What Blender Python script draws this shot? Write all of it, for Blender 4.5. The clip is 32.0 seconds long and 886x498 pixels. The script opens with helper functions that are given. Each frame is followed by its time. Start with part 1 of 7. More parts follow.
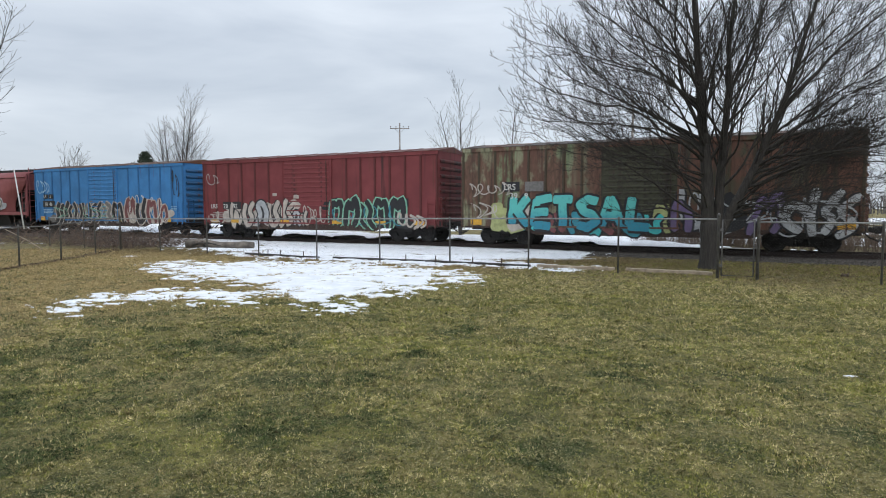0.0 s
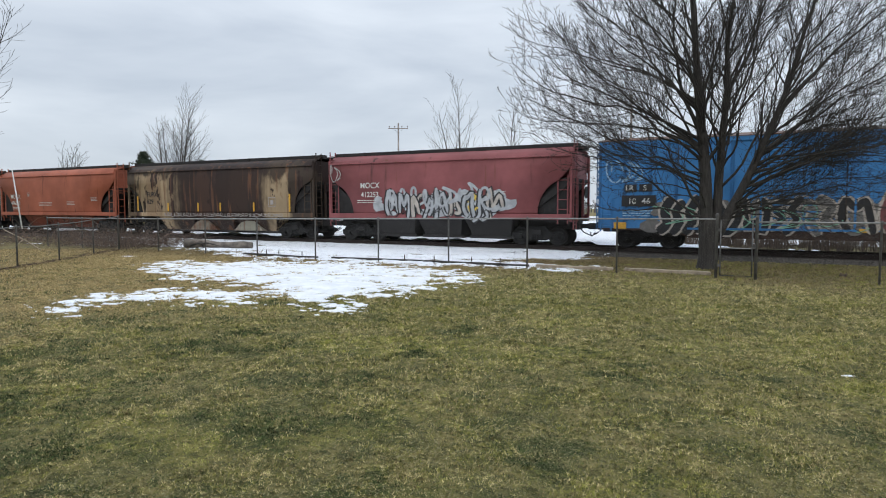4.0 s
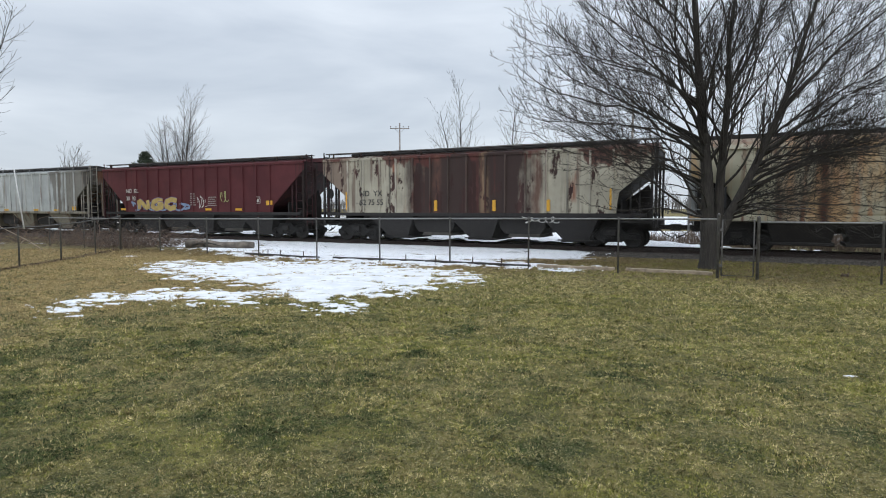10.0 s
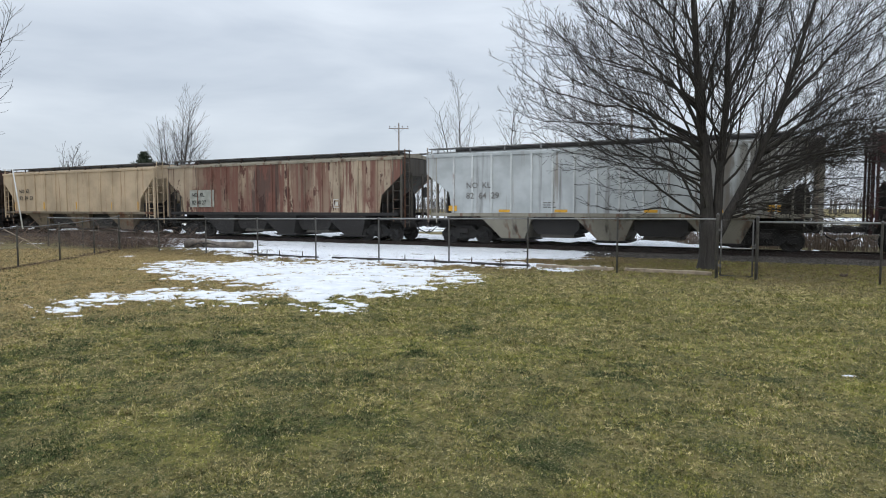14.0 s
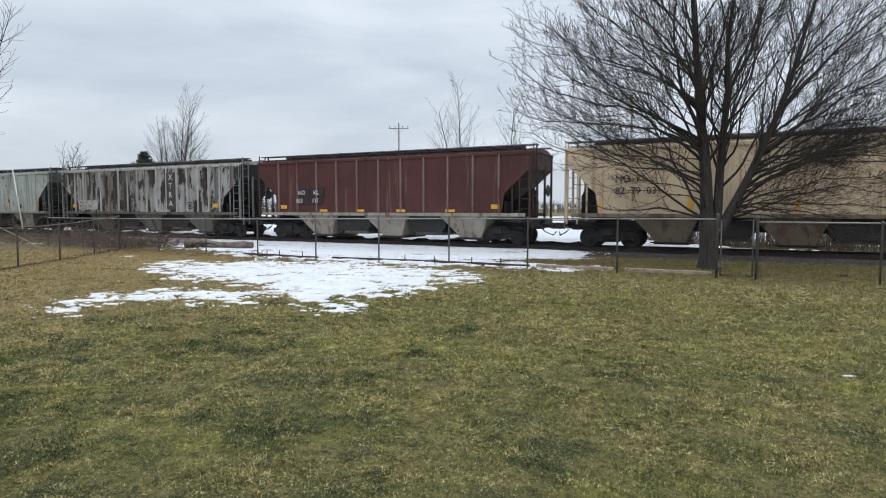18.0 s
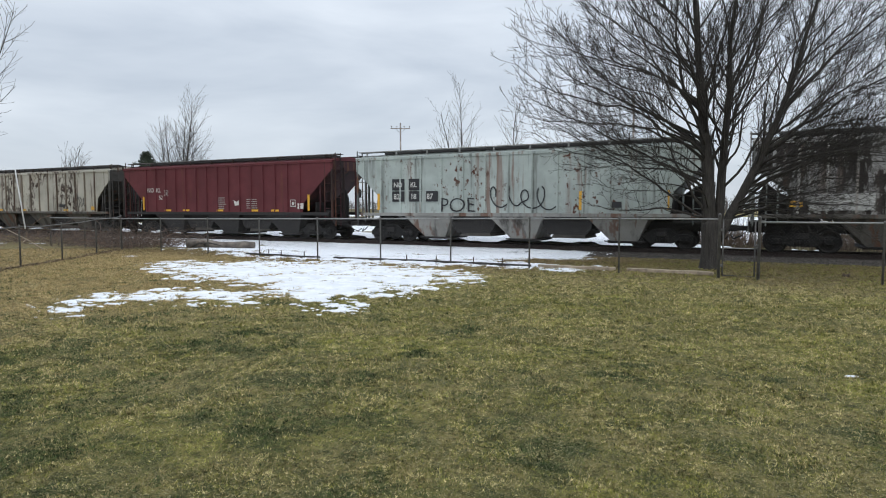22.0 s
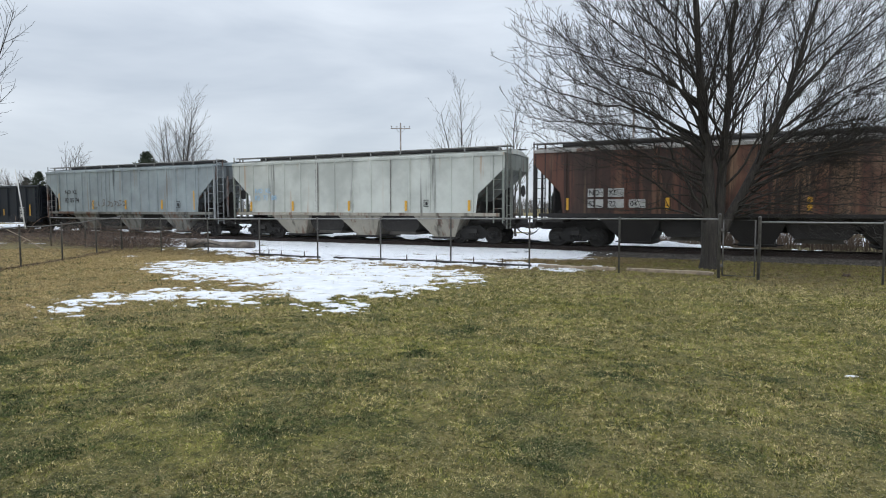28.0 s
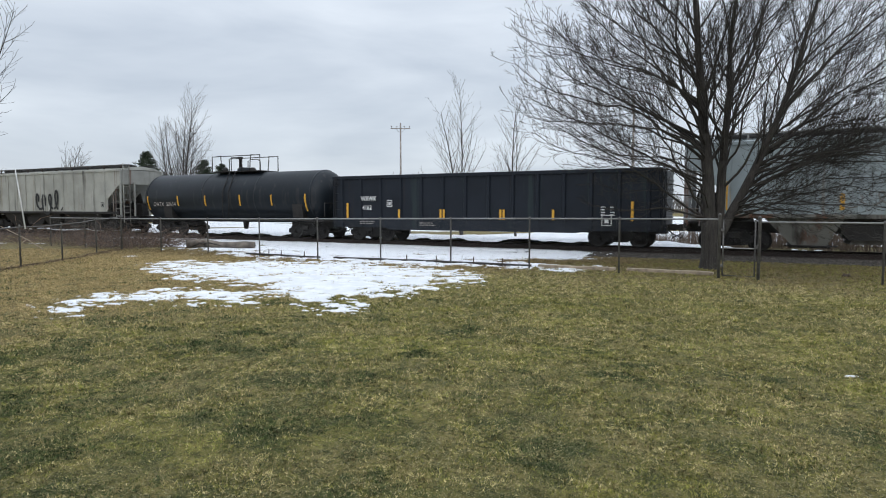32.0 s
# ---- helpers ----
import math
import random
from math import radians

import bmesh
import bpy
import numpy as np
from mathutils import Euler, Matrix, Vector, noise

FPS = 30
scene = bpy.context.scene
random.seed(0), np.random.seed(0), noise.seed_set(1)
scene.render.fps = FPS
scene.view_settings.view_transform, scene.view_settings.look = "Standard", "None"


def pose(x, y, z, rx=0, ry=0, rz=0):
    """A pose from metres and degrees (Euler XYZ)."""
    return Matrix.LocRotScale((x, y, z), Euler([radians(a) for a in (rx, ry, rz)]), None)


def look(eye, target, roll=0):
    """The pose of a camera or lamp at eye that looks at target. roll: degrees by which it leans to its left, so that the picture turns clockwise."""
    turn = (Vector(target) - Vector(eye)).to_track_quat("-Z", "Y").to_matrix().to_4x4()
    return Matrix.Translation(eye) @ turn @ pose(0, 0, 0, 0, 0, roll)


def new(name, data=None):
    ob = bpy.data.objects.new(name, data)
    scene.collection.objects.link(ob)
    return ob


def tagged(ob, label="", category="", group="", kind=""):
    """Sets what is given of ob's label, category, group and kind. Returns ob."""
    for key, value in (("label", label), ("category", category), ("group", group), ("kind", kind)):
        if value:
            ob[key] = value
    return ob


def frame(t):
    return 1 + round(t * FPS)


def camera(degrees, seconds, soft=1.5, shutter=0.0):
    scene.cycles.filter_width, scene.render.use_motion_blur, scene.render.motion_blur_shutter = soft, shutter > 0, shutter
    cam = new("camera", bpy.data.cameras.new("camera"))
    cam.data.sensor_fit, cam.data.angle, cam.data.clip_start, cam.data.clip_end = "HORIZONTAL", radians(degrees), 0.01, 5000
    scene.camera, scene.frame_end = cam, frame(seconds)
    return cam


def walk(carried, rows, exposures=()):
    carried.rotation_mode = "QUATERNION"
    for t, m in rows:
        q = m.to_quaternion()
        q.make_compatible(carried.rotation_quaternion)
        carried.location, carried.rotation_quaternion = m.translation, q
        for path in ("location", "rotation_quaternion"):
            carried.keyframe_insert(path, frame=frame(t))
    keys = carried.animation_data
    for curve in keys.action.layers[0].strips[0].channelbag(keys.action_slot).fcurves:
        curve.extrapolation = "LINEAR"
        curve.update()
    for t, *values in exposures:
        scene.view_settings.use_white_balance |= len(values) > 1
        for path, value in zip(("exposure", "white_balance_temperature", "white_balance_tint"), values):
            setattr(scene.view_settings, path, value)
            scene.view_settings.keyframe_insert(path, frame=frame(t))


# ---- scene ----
# ---- camera ----
cam = camera(71, 32.0, soft=1.0, shutter=0.12)
PANS = [(0, 0), (2, 0), (3, 0), (3.5, -0.8), (4.5, -4.0), (5.5, -6.5), (6, -7.5), (6.5, -6.5), (7, -4.5), (7.5, -2.7), (8, 0.3), (8.5, 1.7),
        (9, 2.8), (9.5, 2), (10, 0), (11, -0.2), (11.5, -0.7), (12, -1.3), (13, -1.6), (19.5, -1.6), (20, -0.8), (20.5, 1.6), (22, 1.4),
        (22.5, 0.3), (23, 1.5), (24.5, 1.5), (25, 0.7), (25.5, 0.4), (27.5, 1.5), (28.5, 1.6), (29, 2.7), (30, 2.8), (30.5, 1.6), (32, 1.5)]
EYE_Z = 1.66
walk(cam, [(t, pose(0, 0, EYE_Z, 86.252, 0, 27.301 + math.degrees(p / 1099.13))) for t, p in PANS])

# ---- world and light ----
world = bpy.data.worlds.new("overcast_sky")
scene.world = world
world.use_nodes = True
wn, wl = world.node_tree.nodes, world.node_tree.links
wn.clear()
w_out, w_bg = wn.new("ShaderNodeOutputWorld"), wn.new("ShaderNodeBackground")
w_sky = wn.new("ShaderNodeTexSky")
w_sky.sky_type, w_sky.sun_disc = "NISHITA", False
SUN_EL, SUN_ROT = radians(38), radians(150)
w_sky.sun_elevation, w_sky.sun_rotation = SUN_EL, SUN_ROT
w_co, w_map, w_map2 = wn.new("ShaderNodeTexCoord"), wn.new("ShaderNodeMapping"), wn.new("ShaderNodeMapping")
w_map.inputs["Scale"].default_value = (1.6, 1.6, 7.0)
w_map2.inputs["Scale"].default_value = (5, 5, 26.0)
w_n1, w_n2 = wn.new("ShaderNodeTexNoise"), wn.new("ShaderNodeTexNoise")
w_n1.inputs["Scale"].default_value, w_n1.inputs["Detail"].default_value, w_n1.inputs["Distortion"].default_value = 1.3, 5, 0.4
w_n2.inputs["Scale"].default_value, w_n2.inputs["Detail"].default_value = 1.0, 4
w_add, w_ramp = wn.new("ShaderNodeMath"), wn.new("ShaderNodeValToRGB")
w_add.operation = "MULTIPLY_ADD"
w_add.inputs[1].default_value = 0.3
w_ramp.color_ramp.elements[0].position, w_ramp.color_ramp.elements[0].color = 0.45, (0.537, 0.602, 0.693, 1)
w_ramp.color_ramp.elements[1].position, w_ramp.color_ramp.elements[1].color = 0.85, (0.784, 0.848, 0.926, 1)
w_mix = wn.new("ShaderNodeMix")
w_mix.data_type, w_mix.blend_type = "RGBA", "MIX"
w_mix.inputs[0].default_value = 0.9
w_scale = wn.new("ShaderNodeVectorMath")
w_scale.operation = "SCALE"
w_scale.inputs["Scale"].default_value = 0.1
for n in (w_map, w_map2):
    wl.new(w_co.outputs["Generated"], n.inputs["Vector"])
wl.new(w_map.outputs[0], w_n1.inputs["Vector"])
wl.new(w_map2.outputs[0], w_n2.inputs["Vector"])
wl.new(w_n2.outputs["Fac"], w_add.inputs[0])
wl.new(w_n1.outputs["Fac"], w_add.inputs[2])
wl.new(w_add.outputs[0], w_ramp.inputs[0])
wl.new(w_sky.outputs[0], w_scale.inputs[0])
wl.new(w_scale.outputs[0], w_mix.inputs[6])
wl.new(w_ramp.outputs[0], w_mix.inputs[7])
wl.new(w_mix.outputs[2], w_bg.inputs["Color"])
# an overcast sky is brighter overhead
w_sep, w_sq, w_str = wn.new("ShaderNodeSeparateXYZ"), wn.new("ShaderNodeMath"), wn.new("ShaderNodeMath")
w_sq.operation, w_str.operation = "POWER", "MULTIPLY_ADD"
w_sq.inputs[1].default_value, w_str.inputs[1].default_value, w_str.inputs[2].default_value = 2.0, 1.35, 1.0
w_sq.use_clamp = True
wl.new(w_co.outputs["Generated"], w_sep.inputs[0])
wl.new(w_sep.outputs["Z"], w_sq.inputs[0])
wl.new(w_sq.outputs[0], w_str.inputs[0])
wl.new(w_str.outputs[0], w_bg.inputs["Strength"])
wl.new(w_bg.outputs[0], w_out.inputs[0])
sun = new("sun", bpy.data.lights.new("sun", "SUN"))
sun.data.energy, sun.data.angle, sun.data.color = 0.6, radians(40), (1.0, 0.97, 0.93)
sun.matrix_basis = look((0, 0, 50), Vector((0, 0, 50)) - Vector((math.sin(SUN_ROT) * math.cos(SUN_EL), math.cos(SUN_ROT) * math.cos(SUN_EL), math.sin(SUN_EL))))
scene.view_settings.exposure = 0.0


# ---- materials ----
def nodes_of(name, rough=0.7, metal=0.0):
    m = bpy.data.materials.new(name)
    m.use_nodes = True
    nt = m.node_tree
    b = nt.nodes["Principled BSDF"]
    b.inputs["Roughness"].default_value, b.inputs["Metallic"].default_value = rough, metal
    return m, nt, b


def tex(nt, scale, detail=4, stretch=(1, 1, 1), shift=(0, 0, 0), coord="Object", rough=0.6):
    """A noise over the thing's own space; returns its value."""
    co, mp, n = nt.nodes.new("ShaderNodeTexCoord"), nt.nodes.new("ShaderNodeMapping"), nt.nodes.new("ShaderNodeTexNoise")
    mp.inputs["Scale"].default_value, mp.inputs["Location"].default_value = stretch, shift
    n.inputs["Scale"].default_value, n.inputs["Detail"].default_value, n.inputs["Roughness"].default_value = scale, detail, rough
    nt.links.new(co.outputs[coord], mp.inputs[0])
    nt.links.new(mp.outputs[0], n.inputs["Vector"])
    return n.outputs["Fac"]


def ramp(nt, value, lo, hi, flip=False):
    r = nt.nodes.new("ShaderNodeMapRange")
    r.interpolation_type = "SMOOTHSTEP"
    r.inputs["From Min"].default_value, r.inputs["From Max"].default_value = lo, hi
    if flip:
        r.inputs["To Min"].default_value, r.inputs["To Max"].default_value = 1, 0
    nt.links.new(value, r.inputs["Value"])
    return r.outputs[0]


def times(nt, a, b, op="MULTIPLY"):
    n = nt.nodes.new("ShaderNodeMath")
    n.operation = op
    for i, v in enumerate((a, b)):
        if isinstance(v, (int, float)):
            n.inputs[i].default_value = v
        else:
            nt.links.new(v, n.inputs[i])
    return n.outputs[0]


def mixed(nt, fac, a, b):
    n = nt.nodes.new("ShaderNodeMix")
    n.data_type = "RGBA"
    for i, v in ((0, fac), (6, a), (7, b)):
        if isinstance(v, (int, float)):
            n.inputs[i].default_value = v
        elif isinstance(v, tuple):
            n.inputs[i].default_value = (*v, 1)
        else:
            nt.links.new(v, n.inputs[i])
    return n.outputs[2]


def bumped(nt, b, value, strength, distance=0.02):
    n = nt.nodes.new("ShaderNodeBump")
    n.inputs["Strength"].default_value, n.inputs["Distance"].default_value = strength, distance
    nt.links.new(value, n.inputs["Height"])
    nt.links.new(n.outputs[0], b.inputs["Normal"])


def plain(name, colour, rough=0.7, metal=0.0, var=0.25, scale=6.0, coord="Object"):
    """A surface of one colour with mottling and fine grain."""
    m, nt, b = nodes_of(name, rough, metal)
    dark = tuple(c * (1 - var) for c in colour)
    light = tuple(min(1, c * (1 + var)) for c in colour)
    c1 = mixed(nt, ramp(nt, tex(nt, scale, 5, coord=coord), 0.3, 0.7), dark, light)
    c2 = mixed(nt, times(nt, ramp(nt, tex(nt, scale * 0.13, 3, coord=coord), 0.4, 0.7), 0.35), c1, dark)
    nt.links.new(c2, b.inputs["Base Color"])
    bumped(nt, b, tex(nt, scale * 8, 3, coord=coord), 0.15)
    return m


def paint(name, base, rust=(0.10, 0.042, 0.022), streak=0.4, patch=0.3, flake=0.0, grime=0.4, dark=(0.022, 0.018, 0.016), seed=0.0, rough=0.62, patch_scale=0.35, second=None, second_amount=0.0, stains=(), roof_stain=None, peel=None, runs=()):
    """Weathered rolling-stock paint: soft fading, vertical rust runs, rust fields, flaking, black soot runs, and stains
    (centre and half width along the side, colour, strength; roof_stain: height, fade, colour, strength; peel: colour and amount of bare ragged patches;
    runs: narrow stains straight down the side). The amounts go from 0 to 1."""
    m, nt, b = nodes_of(name, rough)
    b.inputs["Specular IOR Level"].default_value = 0.25
    sh = (seed, seed * 1.7, seed * 0.6)
    c = mixed(nt, ramp(nt, tex(nt, 0.7, 4, shift=sh), 0.3, 0.75), tuple(v * 0.8 for v in base), tuple(min(0.9, v * 1.12) for v in base))
    fine = tex(nt, 3.4, 5, (1, 1, 0.045), sh)
    wide = tex(nt, 0.8, 3, (1, 1, 0.07), (sh[1], sh[0], 0))
    field = tex(nt, patch_scale, 5, (1, 1, 0.55), (sh[2], sh[1], sh[0]), rough=0.65)
    mottle = mixed(nt, ramp(nt, tex(nt, 9, 5, (1, 1, 0.3), sh), 0.3, 0.7), tuple(v * 0.8 for v in rust), tuple(v * 1.6 for v in rust))
    if second:
        f2 = ramp(nt, tex(nt, 0.5, 5, (1, 1, 0.2), (sh[1] + 7, sh[2], 3), rough=0.6), 0.62 - 0.25 * second_amount, 0.68 - 0.2 * second_amount)
        c = mixed(nt, f2, c, second)
    if stains:
        co, sp = nt.nodes.new("ShaderNodeTexCoord"), nt.nodes.new("ShaderNodeSeparateXYZ")
        nt.links.new(co.outputs["Object"], sp.inputs[0])
        ragged = times(nt, times(nt, times(nt, fine, 0.5, "SUBTRACT"), 2.2), times(nt, times(nt, field, 0.5, "SUBTRACT"), 4.0), "ADD")
        for centre, reach, colour, amount in stains:
            off = times(nt, times(nt, sp.outputs["X"], centre, "SUBTRACT"), 0.0, "ADD")
            ab = nt.nodes.new("ShaderNodeMath")
            ab.operation = "ABSOLUTE"
            nt.links.new(off, ab.inputs[0])
            f = ramp(nt, times(nt, ab.outputs[0], ragged, "ADD"), reach * 0.8, reach * 1.2 + 0.1, True)
            c = mixed(nt, times(nt, f, amount), c, colour)
    if roof_stain:
        z0, fade, colour, amount = roof_stain
        co, sp = nt.nodes.new("ShaderNodeTexCoord"), nt.nodes.new("ShaderNodeSeparateXYZ")
        nt.links.new(co.outputs["Object"], sp.inputs[0])
        h = times(nt, sp.outputs["Z"], times(nt, times(nt, field, 0.5, "SUBTRACT"), 5.0), "ADD")
        c = mixed(nt, times(nt, ramp(nt, h, z0, z0 + fade), amount), c, colour)
    if runs:
        co, sp = nt.nodes.new("ShaderNodeTexCoord"), nt.nodes.new("ShaderNodeSeparateXYZ")
        nt.links.new(co.outputs["Object"], sp.inputs[0])
        bend = times(nt, times(nt, tex(nt, 1.4, 4, (1, 1, 0.5), sh), 0.5, "SUBTRACT"), 0.5)
        worn_run = ramp(nt, tex(nt, 3.0, 5, (1, 1, 0.3), (sh[2], sh[0], 1)), 0.3, 0.62)
        for centre, reach, colour, amount in runs:
            ab = nt.nodes.new("ShaderNodeMath")
            ab.operation = "ABSOLUTE"
            nt.links.new(times(nt, times(nt, sp.outputs["X"], centre, "SUBTRACT"), bend, "ADD"), ab.inputs[0])
            f = times(nt, ramp(nt, ab.outputs[0], reach * 0.25, reach * 1.5, True), worn_run)
            c = mixed(nt, times(nt, f, amount), c, colour)
    if peel:
        colour, amount = peel
        f = ramp(nt, tex(nt, 1.5, 6, (1, 1, 0.32), (sh[1], 3, sh[0]), rough=0.72), 0.63 - 0.25 * amount, 0.655 - 0.25 * amount)
        c = mixed(nt, f, c, mixed(nt, ramp(nt, fine, 0.4, 0.7), colour, tuple(v * 2.2 for v in colour)))
    if patch:
        f = ramp(nt, field, 0.68 - 0.34 * patch, 0.76 - 0.3 * patch)
        c = mixed(nt, times(nt, f, 0.93), c, mottle)
    if streak:
        s1 = ramp(nt, fine, 0.63 - 0.2 * streak, 0.70 - 0.2 * streak)
        s2 = ramp(nt, wide, 0.36, 0.56)
        c = mixed(nt, times(nt, times(nt, s1, s2), min(0.95, 0.5 + 0.6 * streak)), c, tuple(v * 1.25 for v in rust))
    if flake:
        f = ramp(nt, tex(nt, 5.0, 5, (1, 1, 0.6), sh, rough=0.6), 0.66 - 0.2 * flake, 0.68 - 0.2 * flake)
        c = mixed(nt, times(nt, f, ramp(nt, field, 0.44, 0.58)), c, tuple(v * 0.7 for v in rust))
    if grime:
        g = times(nt, ramp(nt, tex(nt, 2.3, 4, (1, 1, 0.06), (sh[2] + 5, sh[0], 2)), 0.64 - 0.2 * grime, 0.78 - 0.12 * grime), 0.8)
        c = mixed(nt, g, c, dark)
    nt.links.new(c, b.inputs["Base Color"])
    bumped(nt, b, tex(nt, 14, 4, shift=sh), 0.25, 0.01)
    return m


# near-black steel for sooty gear, and for plates that stand for shaded recesses
steel_dark = plain("sooty_shaded_steel", (0.018, 0.016, 0.015), 0.75, 0.0, 0.35, 5)
steel_worn = plain("worn_steel", (0.16, 0.145, 0.135), 0.4, 0.9, 0.3, 8)
steel_rust = plain("rusted_steel", (0.05, 0.03, 0.022), 0.85, 0.0, 0.4, 5)
brown_rail = plain("rail_rust", (0.035, 0.024, 0.02), 0.8, 0.2, 0.3, 6)
galvanised = plain("galvanised_steel", (0.26, 0.26, 0.25), 0.55, 0.2, 0.25, 12)
galvanised_old = plain("aged_galvanised_steel", (0.12, 0.115, 0.108), 0.6, 0.2, 0.3, 12)
yellow = plain("reflector_yellow", (0.62, 0.33, 0.03), 0.5, 0, 0.15, 8)
white_ink = plain("white_stencil", (0.55, 0.54, 0.5), 0.7, 0, 0.15, 9)
dim_ink = plain("faded_white_stencil", (0.32, 0.29, 0.27), 0.7, 0, 0.2, 9)
black_ink = plain("black_stencil", (0.02, 0.02, 0.022), 0.7, 0, 0.3, 9)
grey_ink = plain("grey_stencil", (0.16, 0.15, 0.14), 0.7, 0, 0.2, 9)
timber_grey = plain("weathered_timber", (0.36, 0.29, 0.21), 0.9, 0, 0.35, 7)
timber_dark = plain("wet_dark_timber", (0.045, 0.04, 0.037), 0.85, 0, 0.35, 7)
sleeper_wood = plain("creosoted_wood", (0.035, 0.028, 0.023), 0.9, 0, 0.35, 7)


def bark(name, colour):
    m, nt, b = nodes_of(name, 0.9)
    ridge = tex(nt, 22, 5, (1, 1, 0.12))
    c = mixed(nt, ramp(nt, ridge, 0.35, 0.65), tuple(v * 0.55 for v in colour), tuple(v * 1.25 for v in colour))
    c = mixed(nt, times(nt, ramp(nt, tex(nt, 3, 4), 0.5, 0.75), 0.4), c, (colour[0] * 0.9, colour[1] * 1.15, colour[2] * 0.8))
    nt.links.new(c, b.inputs["Base Color"])
    bumped(nt, b, ridge, 0.6, 0.02)
    return m


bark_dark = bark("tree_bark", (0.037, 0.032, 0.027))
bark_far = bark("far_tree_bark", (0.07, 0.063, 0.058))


def ground_material():
    m, nt, b = nodes_of("winter_lawn_grass", 0.95)
    b.inputs["Specular IOR Level"].default_value = 0.1
    big = tex(nt, 0.5, 5, shift=(3, 1, 0), rough=0.55)
    mid = tex(nt, 2.4, 6, shift=(8, 2, 0), rough=0.62)
    small = tex(nt, 18, 4)
    fine = tex(nt, 90, 3)
    tuft = tex(nt, 7.5, 5, shift=(1, 6, 0), rough=0.7)
    c = mixed(nt, ramp(nt, mid, 0.36, 0.64), (0.077, 0.080, 0.025), (0.202, 0.166, 0.063))
    c = mixed(nt, times(nt, ramp(nt, big, 0.47, 0.62), 0.5), c, (0.229, 0.186, 0.077))
    c = mixed(nt, times(nt, ramp(nt, tex(nt, 0.62, 5, shift=(31, 4, 0), rough=0.6), 0.49, 0.6), 0.45), c, (0.194, 0.177, 0.041))
    c = mixed(nt, times(nt, ramp(nt, tex(nt, 2.1, 5, shift=(20, 4, 0), rough=0.65), 0.46, 0.64), 0.8), c, (0.033, 0.048, 0.013))
    # drier, browner ground from the fence to the track, and rough field past it
    co, sp = nt.nodes.new("ShaderNodeTexCoord"), nt.nodes.new("ShaderNodeSeparateXYZ")
    nt.links.new(co.outputs["Object"], sp.inputs[0])
    wob = times(nt, times(nt, tex(nt, 0.4, 4), 5.0), sp.outputs["Y"], "ADD")
    dry = mixed(nt, ramp(nt, small, 0.35, 0.65), (0.114, 0.093, 0.050), (0.211, 0.172, 0.090))
    c = mixed(nt, times(nt, ramp(nt, wob, 13.5, 19.0), 0.8), c, dry)
    worn = times(nt, times(nt, tex(nt, 0.5, 4, shift=(2, 9, 0)), -7.0), times(nt, times(nt, sp.outputs["X"], -1.0), times(nt, sp.outputs["Y"], 0.25), "ADD"), "ADD")
    c = mixed(nt, times(nt, ramp(nt, worn, 4.0, 9.5), 0.72), c, mixed(nt, ramp(nt, small, 0.35, 0.65), (0.176, 0.137, 0.056), (0.334, 0.265, 0.117)))
    c = mixed(nt, times(nt, ramp(nt, tuft, 0.50, 0.62), 0.6), c, (0.028, 0.039, 0.013))
    c = mixed(nt, times(nt, ramp(nt, small, 0.50, 0.62), 0.6), c, (0.030, 0.033, 0.013))
    c = mixed(nt, times(nt, ramp(nt, fine, 0.52, 0.64), 0.65), c, (0.440, 0.409, 0.243))
    nt.links.new(c, b.inputs["Base Color"])
    bumped(nt, b, times(nt, fine, times(nt, small, 1.5), "ADD"), 0.8, 0.03)
    return m


lawn_mat = ground_material()


def snow_material():
    m, nt, b = nodes_of("old_snow", 0.6)
    c = mixed(nt, ramp(nt, tex(nt, 2.5, 5), 0.35, 0.7), (0.7, 0.72, 0.75), (0.84, 0.85, 0.86))
    c = mixed(nt, times(nt, ramp(nt, tex(nt, 12, 4), 0.66, 0.78), 0.5), c, (0.4, 0.37, 0.3))
    nt.links.new(c, b.inputs["Base Color"])
    b.inputs["Subsurface Weight"].default_value = 0.0
    bumped(nt, b, tex(nt, 9, 5), 0.4, 0.03)
    return m


snow_mat = snow_material()


